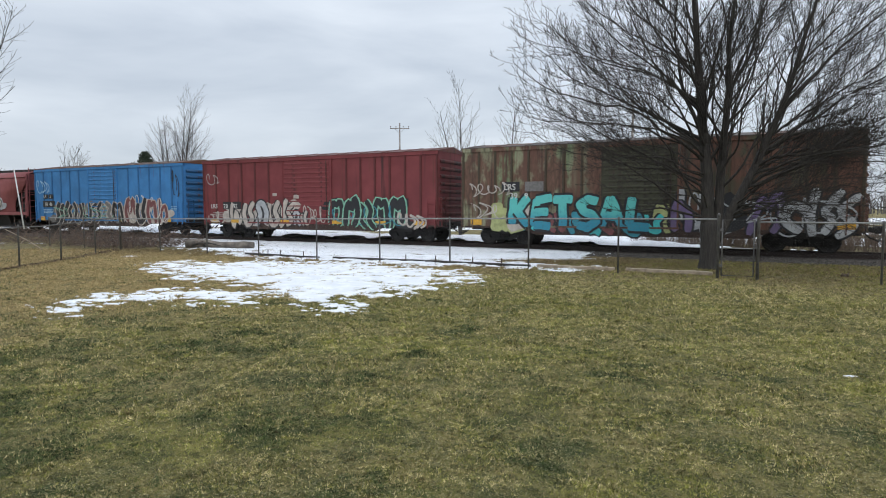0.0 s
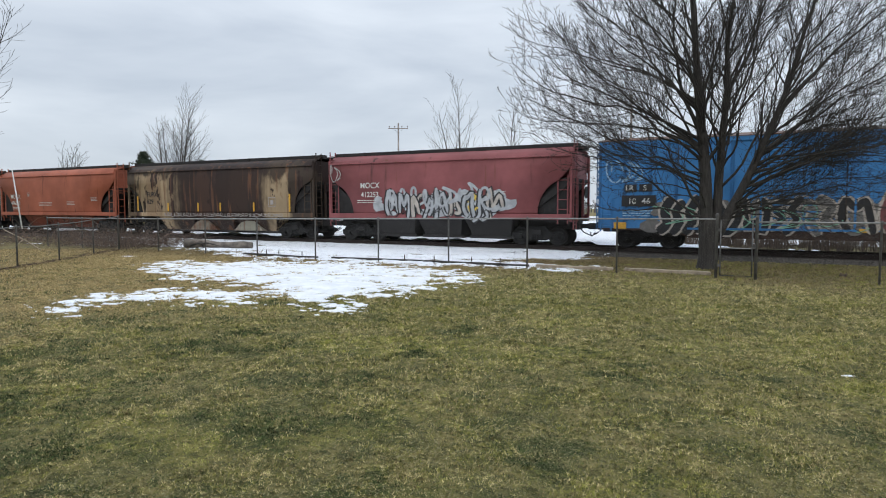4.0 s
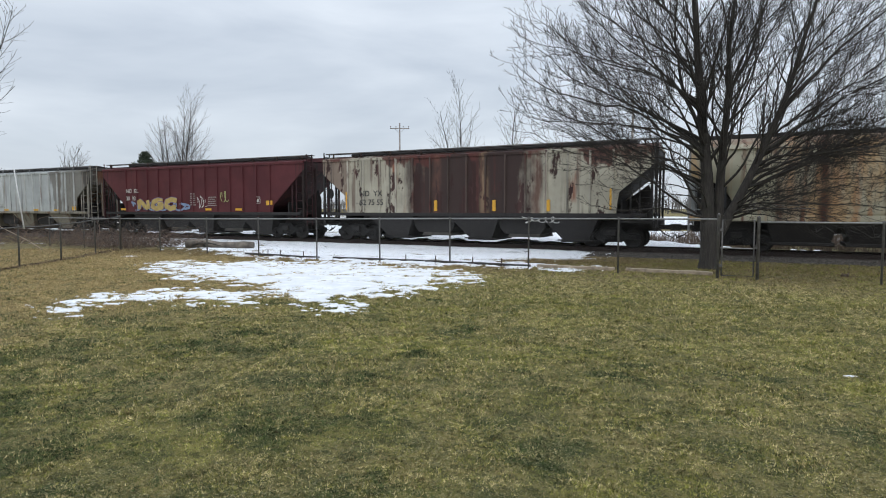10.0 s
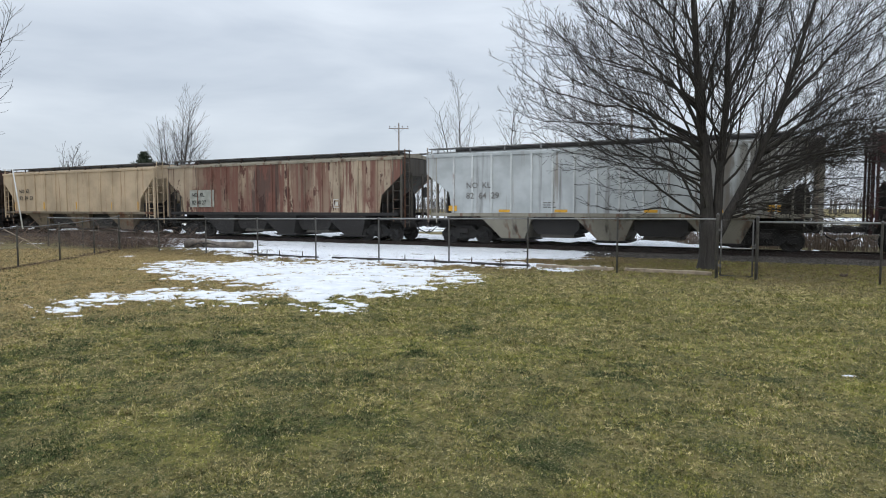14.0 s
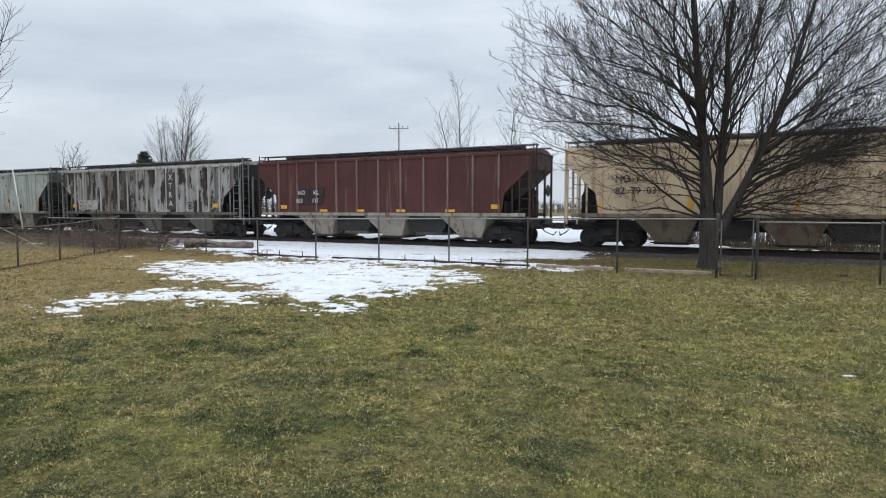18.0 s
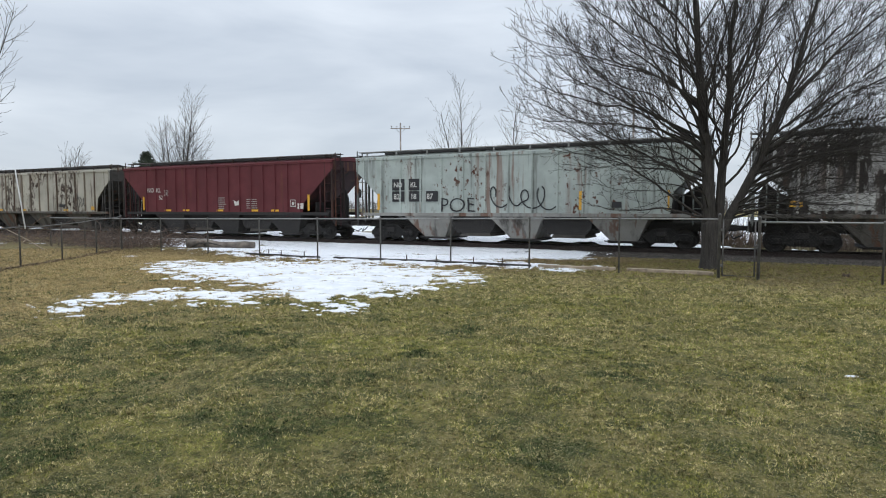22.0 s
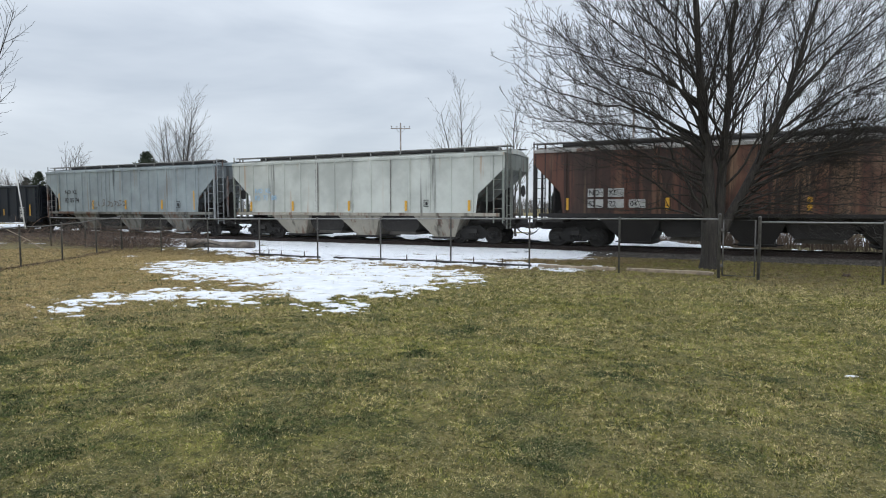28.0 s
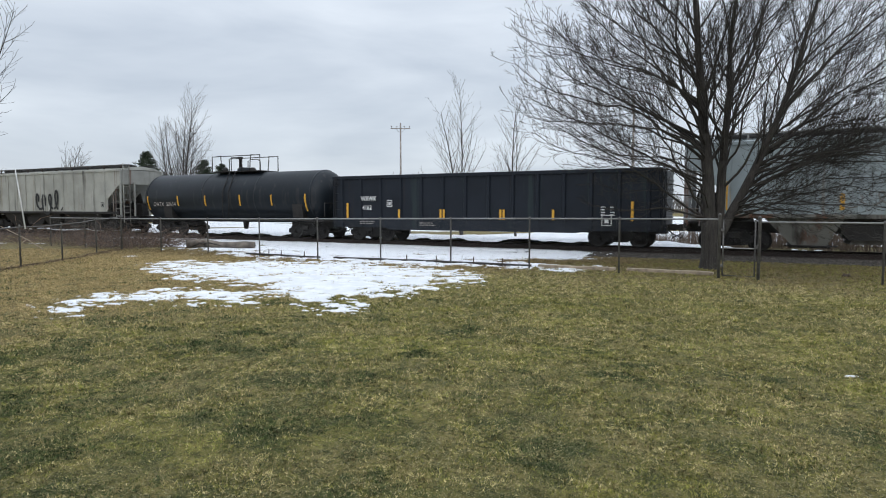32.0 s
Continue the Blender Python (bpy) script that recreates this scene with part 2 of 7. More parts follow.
# ---- mesh building ----
class Build:
    """Collects the corners and faces of one mesh."""

    def __init__(self):
        self.v, self.f, self.s = [], [], []

    def add(self, verts, faces, smooth=False):
        o = len(self.v)
        self.v.extend(verts)
        self.f.extend([tuple(i + o for i in f) for f in faces])
        self.s.extend([smooth] * len(faces))
        return self

    def box(self, x0, x1, y0, y1, z0, z1, bevel=0.0):
        if bevel:
            return self.prism([(y0 + bevel, z0), (y1 - bevel, z0), (y1, z0 + bevel), (y1, z1 - bevel), (y1 - bevel, z1), (y0 + bevel, z1), (y0, z1 - bevel), (y0, z0 + bevel)], "x", x0, x1)
        return self.add([(x, y, z) for x in (x0, x1) for y in (y0, y1) for z in (z0, z1)],
                        [(0, 1, 3, 2), (4, 6, 7, 5), (0, 4, 5, 1), (2, 3, 7, 6), (0, 2, 6, 4), (1, 5, 7, 3)])

    def prism(self, poly, axis, lo, hi, smooth=False):
        """A polygon in the two other axes, drawn out along one."""
        def at(a, b, c):
            return {"x": (c, a, b), "y": (a, c, b), "z": (a, b, c)}[axis]
        n = len(poly)
        o = len(self.v)
        self.v.extend([at(a, b, lo) for a, b in poly] + [at(a, b, hi) for a, b in poly])
        for i in range(n):
            j = (i + 1) % n
            self.f.append((o + i, o + j, o + n + j, o + n + i))
            self.s.append(smooth)
        self.f.extend([tuple(o + i for i in reversed(range(n))), tuple(o + n + i for i in range(n))])
        self.s.extend([False, False])
        return self

    def tube(self, points, radii, sides=6, caps=True, smooth=True):
        """A round bar through points, with a radius at each."""
        pts = [Vector(p) for p in points]
        if isinstance(radii, (int, float)):
            radii = [radii] * len(pts)
        o = len(self.v)
        for i, p in enumerate(pts):
            d = (pts[min(i + 1, len(pts) - 1)] - pts[max(i - 1, 0)]).normalized()
            ref = Vector((1, 0, 0)) if abs(d.x) < 0.8 else Vector((0, 0, 1))
            a = d.cross(ref).normalized()
            b = d.cross(a)
            for k in range(sides):
                t = math.tau * k / sides
                w = p + (a * math.cos(t) + b * math.sin(t)) * radii[i]
                self.v.append((w.x, w.y, w.z))
        for i in range(len(pts) - 1):
            for k in range(sides):
                l = (k + 1) % sides
                self.f.append((o + i * sides + k, o + i * sides + l, o + (i + 1) * sides + l, o + (i + 1) * sides + k))
                self.s.append(smooth)
        if caps:
            e = o + (len(pts) - 1) * sides
            self.f.extend([tuple(o + k for k in range(sides)), tuple(e + k for k in reversed(range(sides)))])
            self.s.extend([False, False])
        return self

    def lathe(self, profile, axis="x", sides=24, centre=(0, 0, 0), smooth=True):
        """(along, radius) pairs turned about an axis."""
        o = len(self.v)
        for a, r in profile:
            for k in range(sides):
                t = math.tau * k / sides
                u, w = r * math.cos(t), r * math.sin(t)
                p = {"x": (a, u, w), "y": (u, a, w), "z": (u, w, a)}[axis]
                self.v.append(tuple(p[i] + centre[i] for i in range(3)))
        for i in range(len(profile) - 1):
            for k in range(sides):
                l = (k + 1) % sides
                self.f.append((o + i * sides + k, o + i * sides + l, o + (i + 1) * sides + l, o + (i + 1) * sides + k))
                self.s.append(smooth)
        e = o + (len(profile) - 1) * sides
        self.f.extend([tuple(o + k for k in reversed(range(sides))), tuple(e + k for k in range(sides))])
        self.s.extend([False, False])
        return self

    def mesh(self, name, mat=None):
        me = bpy.data.meshes.new(name)
        me.from_pydata(self.v, [], self.f)
        me.polygons.foreach_set("use_smooth", self.s)
        bm = bmesh.new()
        bm.from_mesh(me)
        if len(bm.faces) < 60000:
            bmesh.ops.recalc_face_normals(bm, faces=bm.faces)
        bm.to_mesh(me)
        bm.free()
        if mat:
            me.materials.append(mat)
        return me


def part(name, shape, mat, parent, label="", loc=None, kind=""):
    """One mesh object under a thing or a part; shape is a Build or a mesh to share."""
    me = shape.mesh(name, mat) if isinstance(shape, Build) else shape
    ob = new(name, me)
    ob.parent = parent
    if loc:
        ob.location = loc
    return tagged(ob, label=label, kind=kind)


def thing(name, label, category, loc=(0, 0, 0), group="", kind="", mesh=None):
    ob = new(name, mesh)
    ob.location = loc
    return tagged(ob, label, category, group, kind)


def lettering(text, size, mat, name="lettering", shear=0.0, thick=0.004, bold=0.0, squeeze=1.0, wobble=0.0):
    """Text as a flat mesh that stands in the x-z plane and faces -y."""
    cu = bpy.data.curves.new(name, "FONT")
    cu.body, cu.size, cu.shear, cu.extrude, cu.offset, cu.resolution_u = text, size, shear, thick / 2, bold, 3
    ob = new(name, cu)
    me = bpy.data.meshes.new_from_object(ob)
    bpy.data.objects.remove(ob)
    for v in me.vertices:
        x, y, z = v.co
        if wobble:
            n = noise.noise_vector(Vector((x * 1.3, y * 1.3, 4.0)))
            x, y = x + n.x * wobble, y + n.y * wobble
        v.co = (x * squeeze, -z, y)
    me.materials.clear()
    me.materials.append(mat)
    return me


# ---- ground ----
RAIL_Z, TRACK_Y = -0.015, 27.8
RIGHT = Vector((0.8887, 0.4586, 0))
AHEAD = Vector((-0.4586, 0.8887, 0))


def smooth(a, b, v):
    t = min(1.0, max(0.0, (v - a) / (b - a)))
    return t * t * (3 - 2 * t)


def ground_z(x, y):
    z = -0.3 * smooth(17.5, 24.5, y)
    z += 0.035 * noise.noise(Vector((x * 0.22, y * 0.22, 0.3))) * (1 - 0.7 * smooth(20, 24, y))
    return z


def spread(lo, hi, inner_lo, inner_hi, step, far):
    """Grid lines that stand close inside and ever wider outside."""
    vals = list(np.arange(inner_lo, inner_hi + 1e-6, step))
    s, v = step, inner_hi
    while v < hi:
        s = min(s * 1.35, far)
        v += s
        vals.append(v)
    s, v = step, inner_lo
    while v > lo:
        s = min(s * 1.35, far)
        v -= s
        vals.insert(0, v)
    return vals


def height_sheet(xs, ys, z_of):
    b = Build()
    nx = len(xs)
    verts = [(x, y, z_of(x, y)) for y in ys for x in xs]
    faces = [(j * nx + i, j * nx + i + 1, (j + 1) * nx + i + 1, (j + 1) * nx + i) for j in range(len(ys) - 1) for i in range(nx - 1)]
    return b.add(verts, faces, True)


ground_ob = thing("ground", "short winter lawn, green mixed with straw brown", "lawn", kind="structure",
                  mesh=height_sheet(spread(-1500, 1500, -32, 12, 0.5, 150), spread(-300, 1800, -6, 34, 0.5, 150), ground_z).mesh("ground", lawn_mat))


# snow
def inside(poly, x, y):
    """Metres to the nearest edge, positive inside."""
    best, odd = 1e9, False
    n = len(poly)
    for i in range(n):
        ax, ay = poly[i]
        bx, by = poly[(i + 1) % n]
        dx, dy = bx - ax, by - ay
        t = max(0.0, min(1.0, ((x - ax) * dx + (y - ay) * dy) / (dx * dx + dy * dy)))
        best = min(best, math.hypot(x - ax - t * dx, y - ay - t * dy))
        if (ay > y) != (by > y) and x < (bx - ax) * (y - ay) / (by - ay) + ax:
            odd = not odd
    return best if odd else -best


def streaky(x, y, size):
    u, v = x * RIGHT.x + y * RIGHT.y, x * AHEAD.x + y * AHEAD.y
    return noise.fractal(Vector((u / (size * 1.5), v / size, 1.7)), 0.9, 2.1, 4)


def bed_z(y):
    """The top of the ballast across the track."""
    o = abs(y - TRACK_Y)
    return RAIL_Z + (-0.215 if o < 1.75 else -0.215 - (o - 1.75) * 0.241)


def snow_sheet(x0, x1, y0, y1, step, mask, thick):
    nx, ny = int((x1 - x0) / step) + 1, int((y1 - y0) / step) + 1
    m = [[mask(x0 + i * step, y0 + j * step) for i in range(nx)] for j in range(ny)]
    verts, index, faces = [], {}, []

    def corner(i, j):
        if (i, j) not in index:
            index[i, j] = len(verts)
            x, y, v = x0 + i * step, y0 + j * step, m[j][i]
            h = thick * math.sqrt(min(1.0, v)) if v > 0 else max(-0.03, v * 0.1) - 0.012
            verts.append((x, y, max(ground_z(x, y), bed_z(y) if v > 0 else -9) + h))
        return index[i, j]

    for j in range(ny - 1):
        for i in range(nx - 1):
            if max(m[j][i], m[j][i + 1], m[j + 1][i], m[j + 1][i + 1]) > 0:
                faces.append((corner(i, j), corner(i + 1, j), corner(i + 1, j + 1), corner(i, j + 1)))
    return Build().add(verts, faces, True)


LAWN_SNOW = [(-10.2, 5.7), (-9.7, 5.65), (-9.9, 6.8), (-9.6, 7.6), (-8.2, 7.65), (-7.6, 7.8), (-8.1, 8.65), (-7.5, 8.6), (-6.15, 8.15), (-6.05, 8.7), (-6.65, 9.25), (-6.2, 9.8), (-6.0, 10.7), (-5.9, 11.85),
             (-5.5, 12.2), (-6.2, 13.6), (-7.4, 14.5), (-8.4, 15.2), (-10.8, 15.6), (-12.4, 15.4), (-13.9, 14.8), (-15.8, 13.5), (-16.3, 12.3), (-15.2, 11.5), (-13.2, 10.55), (-11.8, 9.95), (-10.8, 9.85),
             (-9.7, 9.95), (-9.1, 9.6), (-9.7, 9.15), (-11.2, 8.95), (-11.2, 8.3), (-11.4, 7.8), (-11.05, 6.7), (-10.6, 6.1)]
TRACK_SNOW = [(-40, 26.0), (-30.3, 27.2), (-23.8, 28.0), (-14.1, 28.0), (-9.1, 27.8), (-6.8, 27.0), (-5.8, 24.0), (-6.3, 20.7), (-7.4, 18.9), (-6.9, 17.8), (-4.9, 17.7), (-4.7, 16.6), (-7.8, 15.6), (-10.7, 15.4), (-12.9, 15.4), (-16.9, 16.0), (-23.2, 18.7)]
def lawn_snow(x, y):
    """Deep in the middle, thin and torn towards the edges."""
    e = inside(LAWN_SNOW, x, y)
    if e < -0.55:
        return -0.3
    return (min(1.1, e) * 0.42 if e > 0 else e * 0.8) + streaky(x, y, 0.3) * 0.62 + streaky(x + 40, y, 1.2) * 0.34 + streaky(x + 9, y + 4, 0.09) * 0.45 - 0.15


def track_snow(x, y):
    e = inside(TRACK_SNOW, x, y)
    if e < -1.0:
        return -0.3
    return min(1.0, e) * 0.5 + streaky(x, y, 0.42) * 0.55 + streaky(x + 20, y, 1.8) * 0.5 + streaky(x + 3, y, 0.13) * 0.5 - 0.16 + 0.4 * smooth(24.6, 26.2, y) - 0.16 * (1 - smooth(-25.0, -19.0, x))


thing("snow_patch", "thin melting snow patch with ragged edges on the lawn", "snow", kind="stuff",
      mesh=snow_sheet(-17.2, -4.6, 4.8, 16.4, 0.032, lawn_snow, 0.045).mesh("snow_patch", snow_mat))
thing("snow_patch", "snow lying between the chain-link fence and the railway", "snow", kind="stuff",
      mesh=snow_sheet(-41, -3.6, 14.8, 26.95, 0.065, track_snow, 0.06).mesh("snow_patch", snow_mat))
thing("snow_bank", "uneven snow bank along the far side of the railway", "snow", kind="stuff",
      mesh=snow_sheet(-75, 14, 30.2, 36.0, 0.18, lambda x, y: (1.0 - abs(y - 31.9) / 2.2) * 0.9 + streaky(x, y, 1.1) * 0.7 + 0.35 - 1.35 * smooth(-10, 2, x), 0.4).mesh("snow_bank", snow_mat))
thing("snow_field", "patchy snow over the open field behind the railway", "snow", kind="stuff",
      mesh=snow_sheet(-160, 60, 37.0, 150, 1.1, lambda x, y: streaky(x, y, 9.0) * 0.9 + 0.25, 0.12).mesh("snow_field", snow_mat))
thing("snow_scrap", "small leftover scrap of snow on the grass", "snow", kind="stuff",
      mesh=snow_sheet(0.5, 1.1, 6.9, 7.4, 0.02, lambda x, y: 0.3 - abs((x - 0.8) * RIGHT.x + (y - 7.16) * RIGHT.y) * 3.2 - abs((x - 0.8) * AHEAD.x + (y - 7.16) * AHEAD.y) * 16 + streaky(x, y, 0.1) * 0.3, 0.02).mesh("snow_scrap", snow_mat))


for sx, sy, rx in ((-19.55, 14.2, 0.42), (-26.6, 18.0, 0.95), (-30.5, 17.2, 0.5), (-32.5, 16.6, 0.4)):
    thing("snow_scrap", "small leftover scrap of snow on the grass", "snow", kind="stuff",
          mesh=snow_sheet(sx - rx - 0.2, sx + rx + 0.2, sy - rx - 0.2, sy + rx + 0.2, 0.05, lambda x, y: 0.45 - math.hypot(((x - sx) * RIGHT.x + (y - sy) * RIGHT.y) / rx, ((x - sx) * AHEAD.x + (y - sy) * AHEAD.y) / (rx * 0.5)) * 0.5 + streaky(x, y, 0.25) * 0.3, 0.03).mesh("snow_scrap", snow_mat))


# ---- railway track ----
track = thing("railway_track", "single railway track on dark ballast with wooden sleepers", "railway", (0, TRACK_Y, RAIL_Z), kind="structure")
BED = [(-2.6, -0.42), (-1.75, -0.215), (1.75, -0.215), (2.6, -0.42), (2.6, -0.6), (-2.6, -0.6)]
# near-black bed: the shadow along the rails is put into the stone colour
part("ballast_bed", Build().prism(BED, "x", -420, 300), plain("shadow_dark_ballast", (0.04, 0.037, 0.034), 0.95, 0, 0.5, 14), track)
RAIL = [(-0.068, -0.185), (0.068, -0.185), (0.068, -0.172), (0.012, -0.155), (0.012, -0.04), (0.036, -0.03), (0.036, -0.004), (0.03, 0), (-0.03, 0), (-0.036, -0.004),
        (-0.036, -0.03), (-0.012, -0.04), (-0.012, -0.155), (-0.068, -0.172)]
for s in (-0.7555, 0.7555):
    part("rail", Build().prism([(y + s, z) for y, z in RAIL], "x", -420, 300), brown_rail, track, "rust-brown steel rail")
sleeper_mesh = Build().box(-0.115, 0.115, -1.3, 1.3, -0.35, -0.187, 0.012).mesh("sleeper", sleeper_wood)
for i in range(150):
    part("sleeper", sleeper_mesh, None, track, loc=(-66 + i * 0.54 + random.uniform(-0.02, 0.02), random.uniform(-0.03, 0.03), 0))


def pebble(rng, size):
    b = Build()
    v = [(1, 0, 0), (-1, 0, 0), (0, 1, 0), (0, -1, 0), (0, 0, 1), (0, 0, -1)]
    v = [tuple(c * size * rng.uniform(0.6, 1.25) for c in p) for p in v]
    return v, [(0, 2, 4), (2, 1, 4), (1, 3, 4), (3, 0, 4), (2, 0, 5), (1, 2, 5), (3, 1, 5), (0, 3, 5)]


def pebbles():
    rng, b = random.Random(5), Build()
    for i in range(9000):
        x = rng.uniform(-6.5, 9) if i % 6 else rng.uniform(-60, -5)
        y = TRACK_Y - rng.uniform(0.9, 2.3) if i % 3 else TRACK_Y - 2.0 - abs(rng.gauss(0, 0.4))
        o = y - TRACK_Y
        z = RAIL_Z + (-0.215 if o > -1.75 else -0.215 - (-1.75 - o) * 0.24)
        v, f = pebble(rng, rng.uniform(0.025, 0.055))
        a = rng.uniform(0, 6.28)
        c, s = math.cos(a), math.sin(a)
        b.add([(x + p[0] * c - p[1] * s, y + p[0] * s + p[1] * c, max(z, ground_z(x, y)) + p[2] * 0.8 + 0.01) for p in v], f)
    return b


def island_stone():
    m, nt, b = nodes_of("loose_ballast", 0.95)
    g, r = nt.nodes.new("ShaderNodeNewGeometry"), nt.nodes.new("ShaderNodeValToRGB")
    r.color_ramp.elements[0].color, r.color_ramp.elements[1].color = (0.03, 0.026, 0.022, 1), (0.17, 0.15, 0.128, 1)
    nt.links.new(g.outputs["Random Per Island"], r.inputs[0])
    c = mixed(nt, ramp(nt, tex(nt, 12, 4), 0.35, 0.7), r.outputs[0], (0.05, 0.043, 0.037))
    nt.links.new(c, b.inputs["Base Color"])
    return m


thing("gravel", "loose grey crushed stone along the railway", "gravel", kind="stuff", mesh=pebbles().mesh("gravel", island_stone()))

# ---- train ----
COEF = (170.02739593, 1.29600104, -3.137603, 1.17333511, 0.673637, -0.38285047)


def run(t):
    """How far the train has come at t seconds."""
    u = (t - 16) / 16
    return sum(c * u ** (i + 1) for i, c in enumerate(COEF))


CARS, WHEELS = [], []
WHEEL_R = 0.42
NEAR = -1.6

wheel_profile = [(-0.07, 0.06), (-0.07, 0.2), (-0.055, 0.36), (-0.07, 0.385), (-0.07, 0.44), (-0.045, 0.45), (-0.035, 0.425), (0.06, 0.415), (0.06, 0.37), (0.035, 0.35), (0.02, 0.22), (0.06, 0.17), (0.1, 0.1), (0.1, 0.06)]
_w = Build()
for side in (-1, 1):
    _w.lathe([(side * 0.755 + side * a, r) for a, r in wheel_profile], "y", 20)
    for k in range(4):
        t = math.tau * k / 4
        _w.tube([(0.29 * math.cos(t), side * 0.78, 0.29 * math.sin(t)), (0.29 * math.cos(t), side * 0.80, 0.29 * math.sin(t))], 0.028, 6)
_w.lathe([(-0.95, 0.07), (0.95, 0.07)], "y", 8)
wheelset_mesh = _w.mesh("wheelset", steel_dark)


truck_black = plain("oily_black_steel", (0.009, 0.0085, 0.008), 0.85, 0.0, 0.4, 6)


def frame_mesh():
    b = Build()
    out = [(-1.2, 0.33), (-1.2, 0.56), (-1.0, 0.62), (-0.62, 0.62), (-0.38, 0.86), (0.38, 0.86), (0.62, 0.62), (1.0, 0.62), (1.2, 0.56), (1.2, 0.33), (1.02, 0.33),
           (1.0, 0.46), (0.72, 0.46), (0.62, 0.36), (0.42, 0.24), (-0.42, 0.24), (-0.62, 0.36), (-0.72, 0.46), (-1.0, 0.46), (-1.02, 0.33)]
    b.prism(out, "y", -0.055, 0.055)
    for s in (-1, 1):
        b.box(s * 0.86 - 0.14, s * 0.86 + 0.14, -0.1, 0.1, 0.3, 0.54, 0.03)
        b.lathe([(-0.13, 0.09), (-0.115, 0.1), (0.1, 0.1)], "y", 10, (s * 0.86, 0, 0.42))
    for k in range(-2, 3):
        b.lathe([(0.28, 0.045), (0.52, 0.045)], "z", 8, (k * 0.11, -0.06, 0))
    return b.mesh("side_frame", truck_black)


side_frame_mesh = frame_mesh()
bolster_mesh = Build().box(-0.2, 0.2, -1.15, 1.15, 0.5, 0.74, 0.03).box(-0.3, 0.3, -0.4, 0.4, 0.7, 0.85, 0.03).mesh("truck", steel_dark)
coupler_mesh = Build().box(-0.1, 0.5, -0.09, 0.09, 0.78, 0.98, 0.02).box(0.42, 0.68, -0.17, 0.12, 0.74, 1.02, 0.04).box(0.6, 0.72, -0.17, -0.02, 0.76, 1.0, 0.02).mesh("coupler", steel_dark)
coupler_back = Build().box(-0.5, 0.1, -0.09, 0.09, 0.78, 0.98, 0.02).box(-0.68, -0.42, -0.12, 0.17, 0.74, 1.02, 0.04).box(-0.72, -0.6, 0.02, 0.17, 0.76, 1.0, 0.02).mesh("coupler", steel_dark)


def running_gear(car, half, inset):
    """Two trucks with their wheelsets, the couplers and the air hoses."""
    for s in (-1, 1):
        truck = part("truck", bolster_mesh, None, car, "sooty black two-axle truck", loc=(s * (half - inset), 0, 0))
        for y in (-1.0, 1.0):
            part("side_frame", side_frame_mesh, None, truck, loc=(0, y, 0))
        for x in (-0.88, 0.88):
            w = part("wheelset", wheelset_mesh, None, truck, loc=(x, 0, WHEEL_R))
            WHEELS.append((w, car, x))
        part("coupler", coupler_mesh if s > 0 else coupler_back, None, car, loc=(s * (half + 0.08), 0, 0))
        part("air_hose", Build().tube([(s * (half + 0.05), -0.35, 0.85), (s * (half + 0.3), -0.35, 0.6), (s * (half + 0.62), -0.2, 0.45), (s * (half + 0.7), 0, 0.6)], 0.03, 6), steel_dark, car)


def ladder(car, x, y, z0, z1, mat, width=0.42, along="x", rungs=None):
    b = Build()
    d = Vector((1, 0, 0)) if along == "x" else Vector((0, 1, 0))
    p = Vector((x, y, 0))
    for s in (-0.5, 0.5):
        q = p + d * (s * width)
        b.box(q.x - 0.022, q.x + 0.022, q.y - 0.022, q.y + 0.022, z0, z1)
    n = rungs or max(2, int((z1 - z0) / 0.4))
    for i in range(n):
        z = z0 + (z1 - z0) * (i + 0.5) / n
        b.tube([p - d * (width / 2) + Vector((0, 0, z)), p + d * (width / 2) + Vector((0, 0, z))], 0.016, 5)
    return part("ladder", b, mat, car)


def glyphs(me):
    """The letters of a line, each as a mesh of its own."""
    root = list(range(len(me.vertices)))

    def find(k):
        while root[k] != k:
            root[k] = root[root[k]]
            k = root[k]
        return k

    for p in me.polygons:
        for k in p.vertices[1:]:
            root[find(k)] = find(p.vertices[0])
    pieces = {}
    for p in me.polygons:
        pieces.setdefault(find(p.vertices[0]), []).append(tuple(p.vertices))
    spans = sorted((min(me.vertices[k].co.x for f in fs for k in f), max(me.vertices[k].co.x for f in fs for k in f), fs) for fs in pieces.values())
    letters = []
    for lo, hi, fs in spans:
        if letters and lo < letters[-1][0] - 0.003:
            letters[-1] = (max(hi, letters[-1][0]), letters[-1][1] + fs)
        else:
            letters.append((hi, list(fs)))
    for _, fs in letters:
        used = sorted({k for f in fs for k in f})
        index = {k: n for n, k in enumerate(used)}
        out = bpy.data.meshes.new("letter")
        out.from_pydata([tuple(me.vertices[k].co) for k in used], [], [tuple(index[k] for k in f) for f in fs])
        out.materials.append(me.materials[0])
        yield out


def marks(car, rows, mat):
    """Stencilled lines: (text, x, z, letter height, squeeze)."""
    for text, x, z, size, squeeze in rows:
        for me in glyphs(lettering(text, size / 0.7, mat, squeeze=squeeze, bold=size * 0.012)):
            part("letter", me, None, car, loc=(x, NEAR - 0.0725, z))


def small_print(car, x, z, lines, width, mat, size=0.05, gap=0.1):
    """Lines of lettering too small to be read, as bars."""
    rng = random.Random(int(x * 100) + lines)
    b = Build()
    for i in range(lines):
        px = x
        end = x + width * rng.uniform(0.75, 1.0)
        while px < end:
            w = rng.uniform(0.06, 0.2)
            b.box(px, min(px + w, end), NEAR - 0.05, NEAR - 0.044, z - i * gap, z - i * gap + size)
            px += w + 0.035
    part("small_print", b, mat, car, "rows of small stencilled bars", kind="stuff")


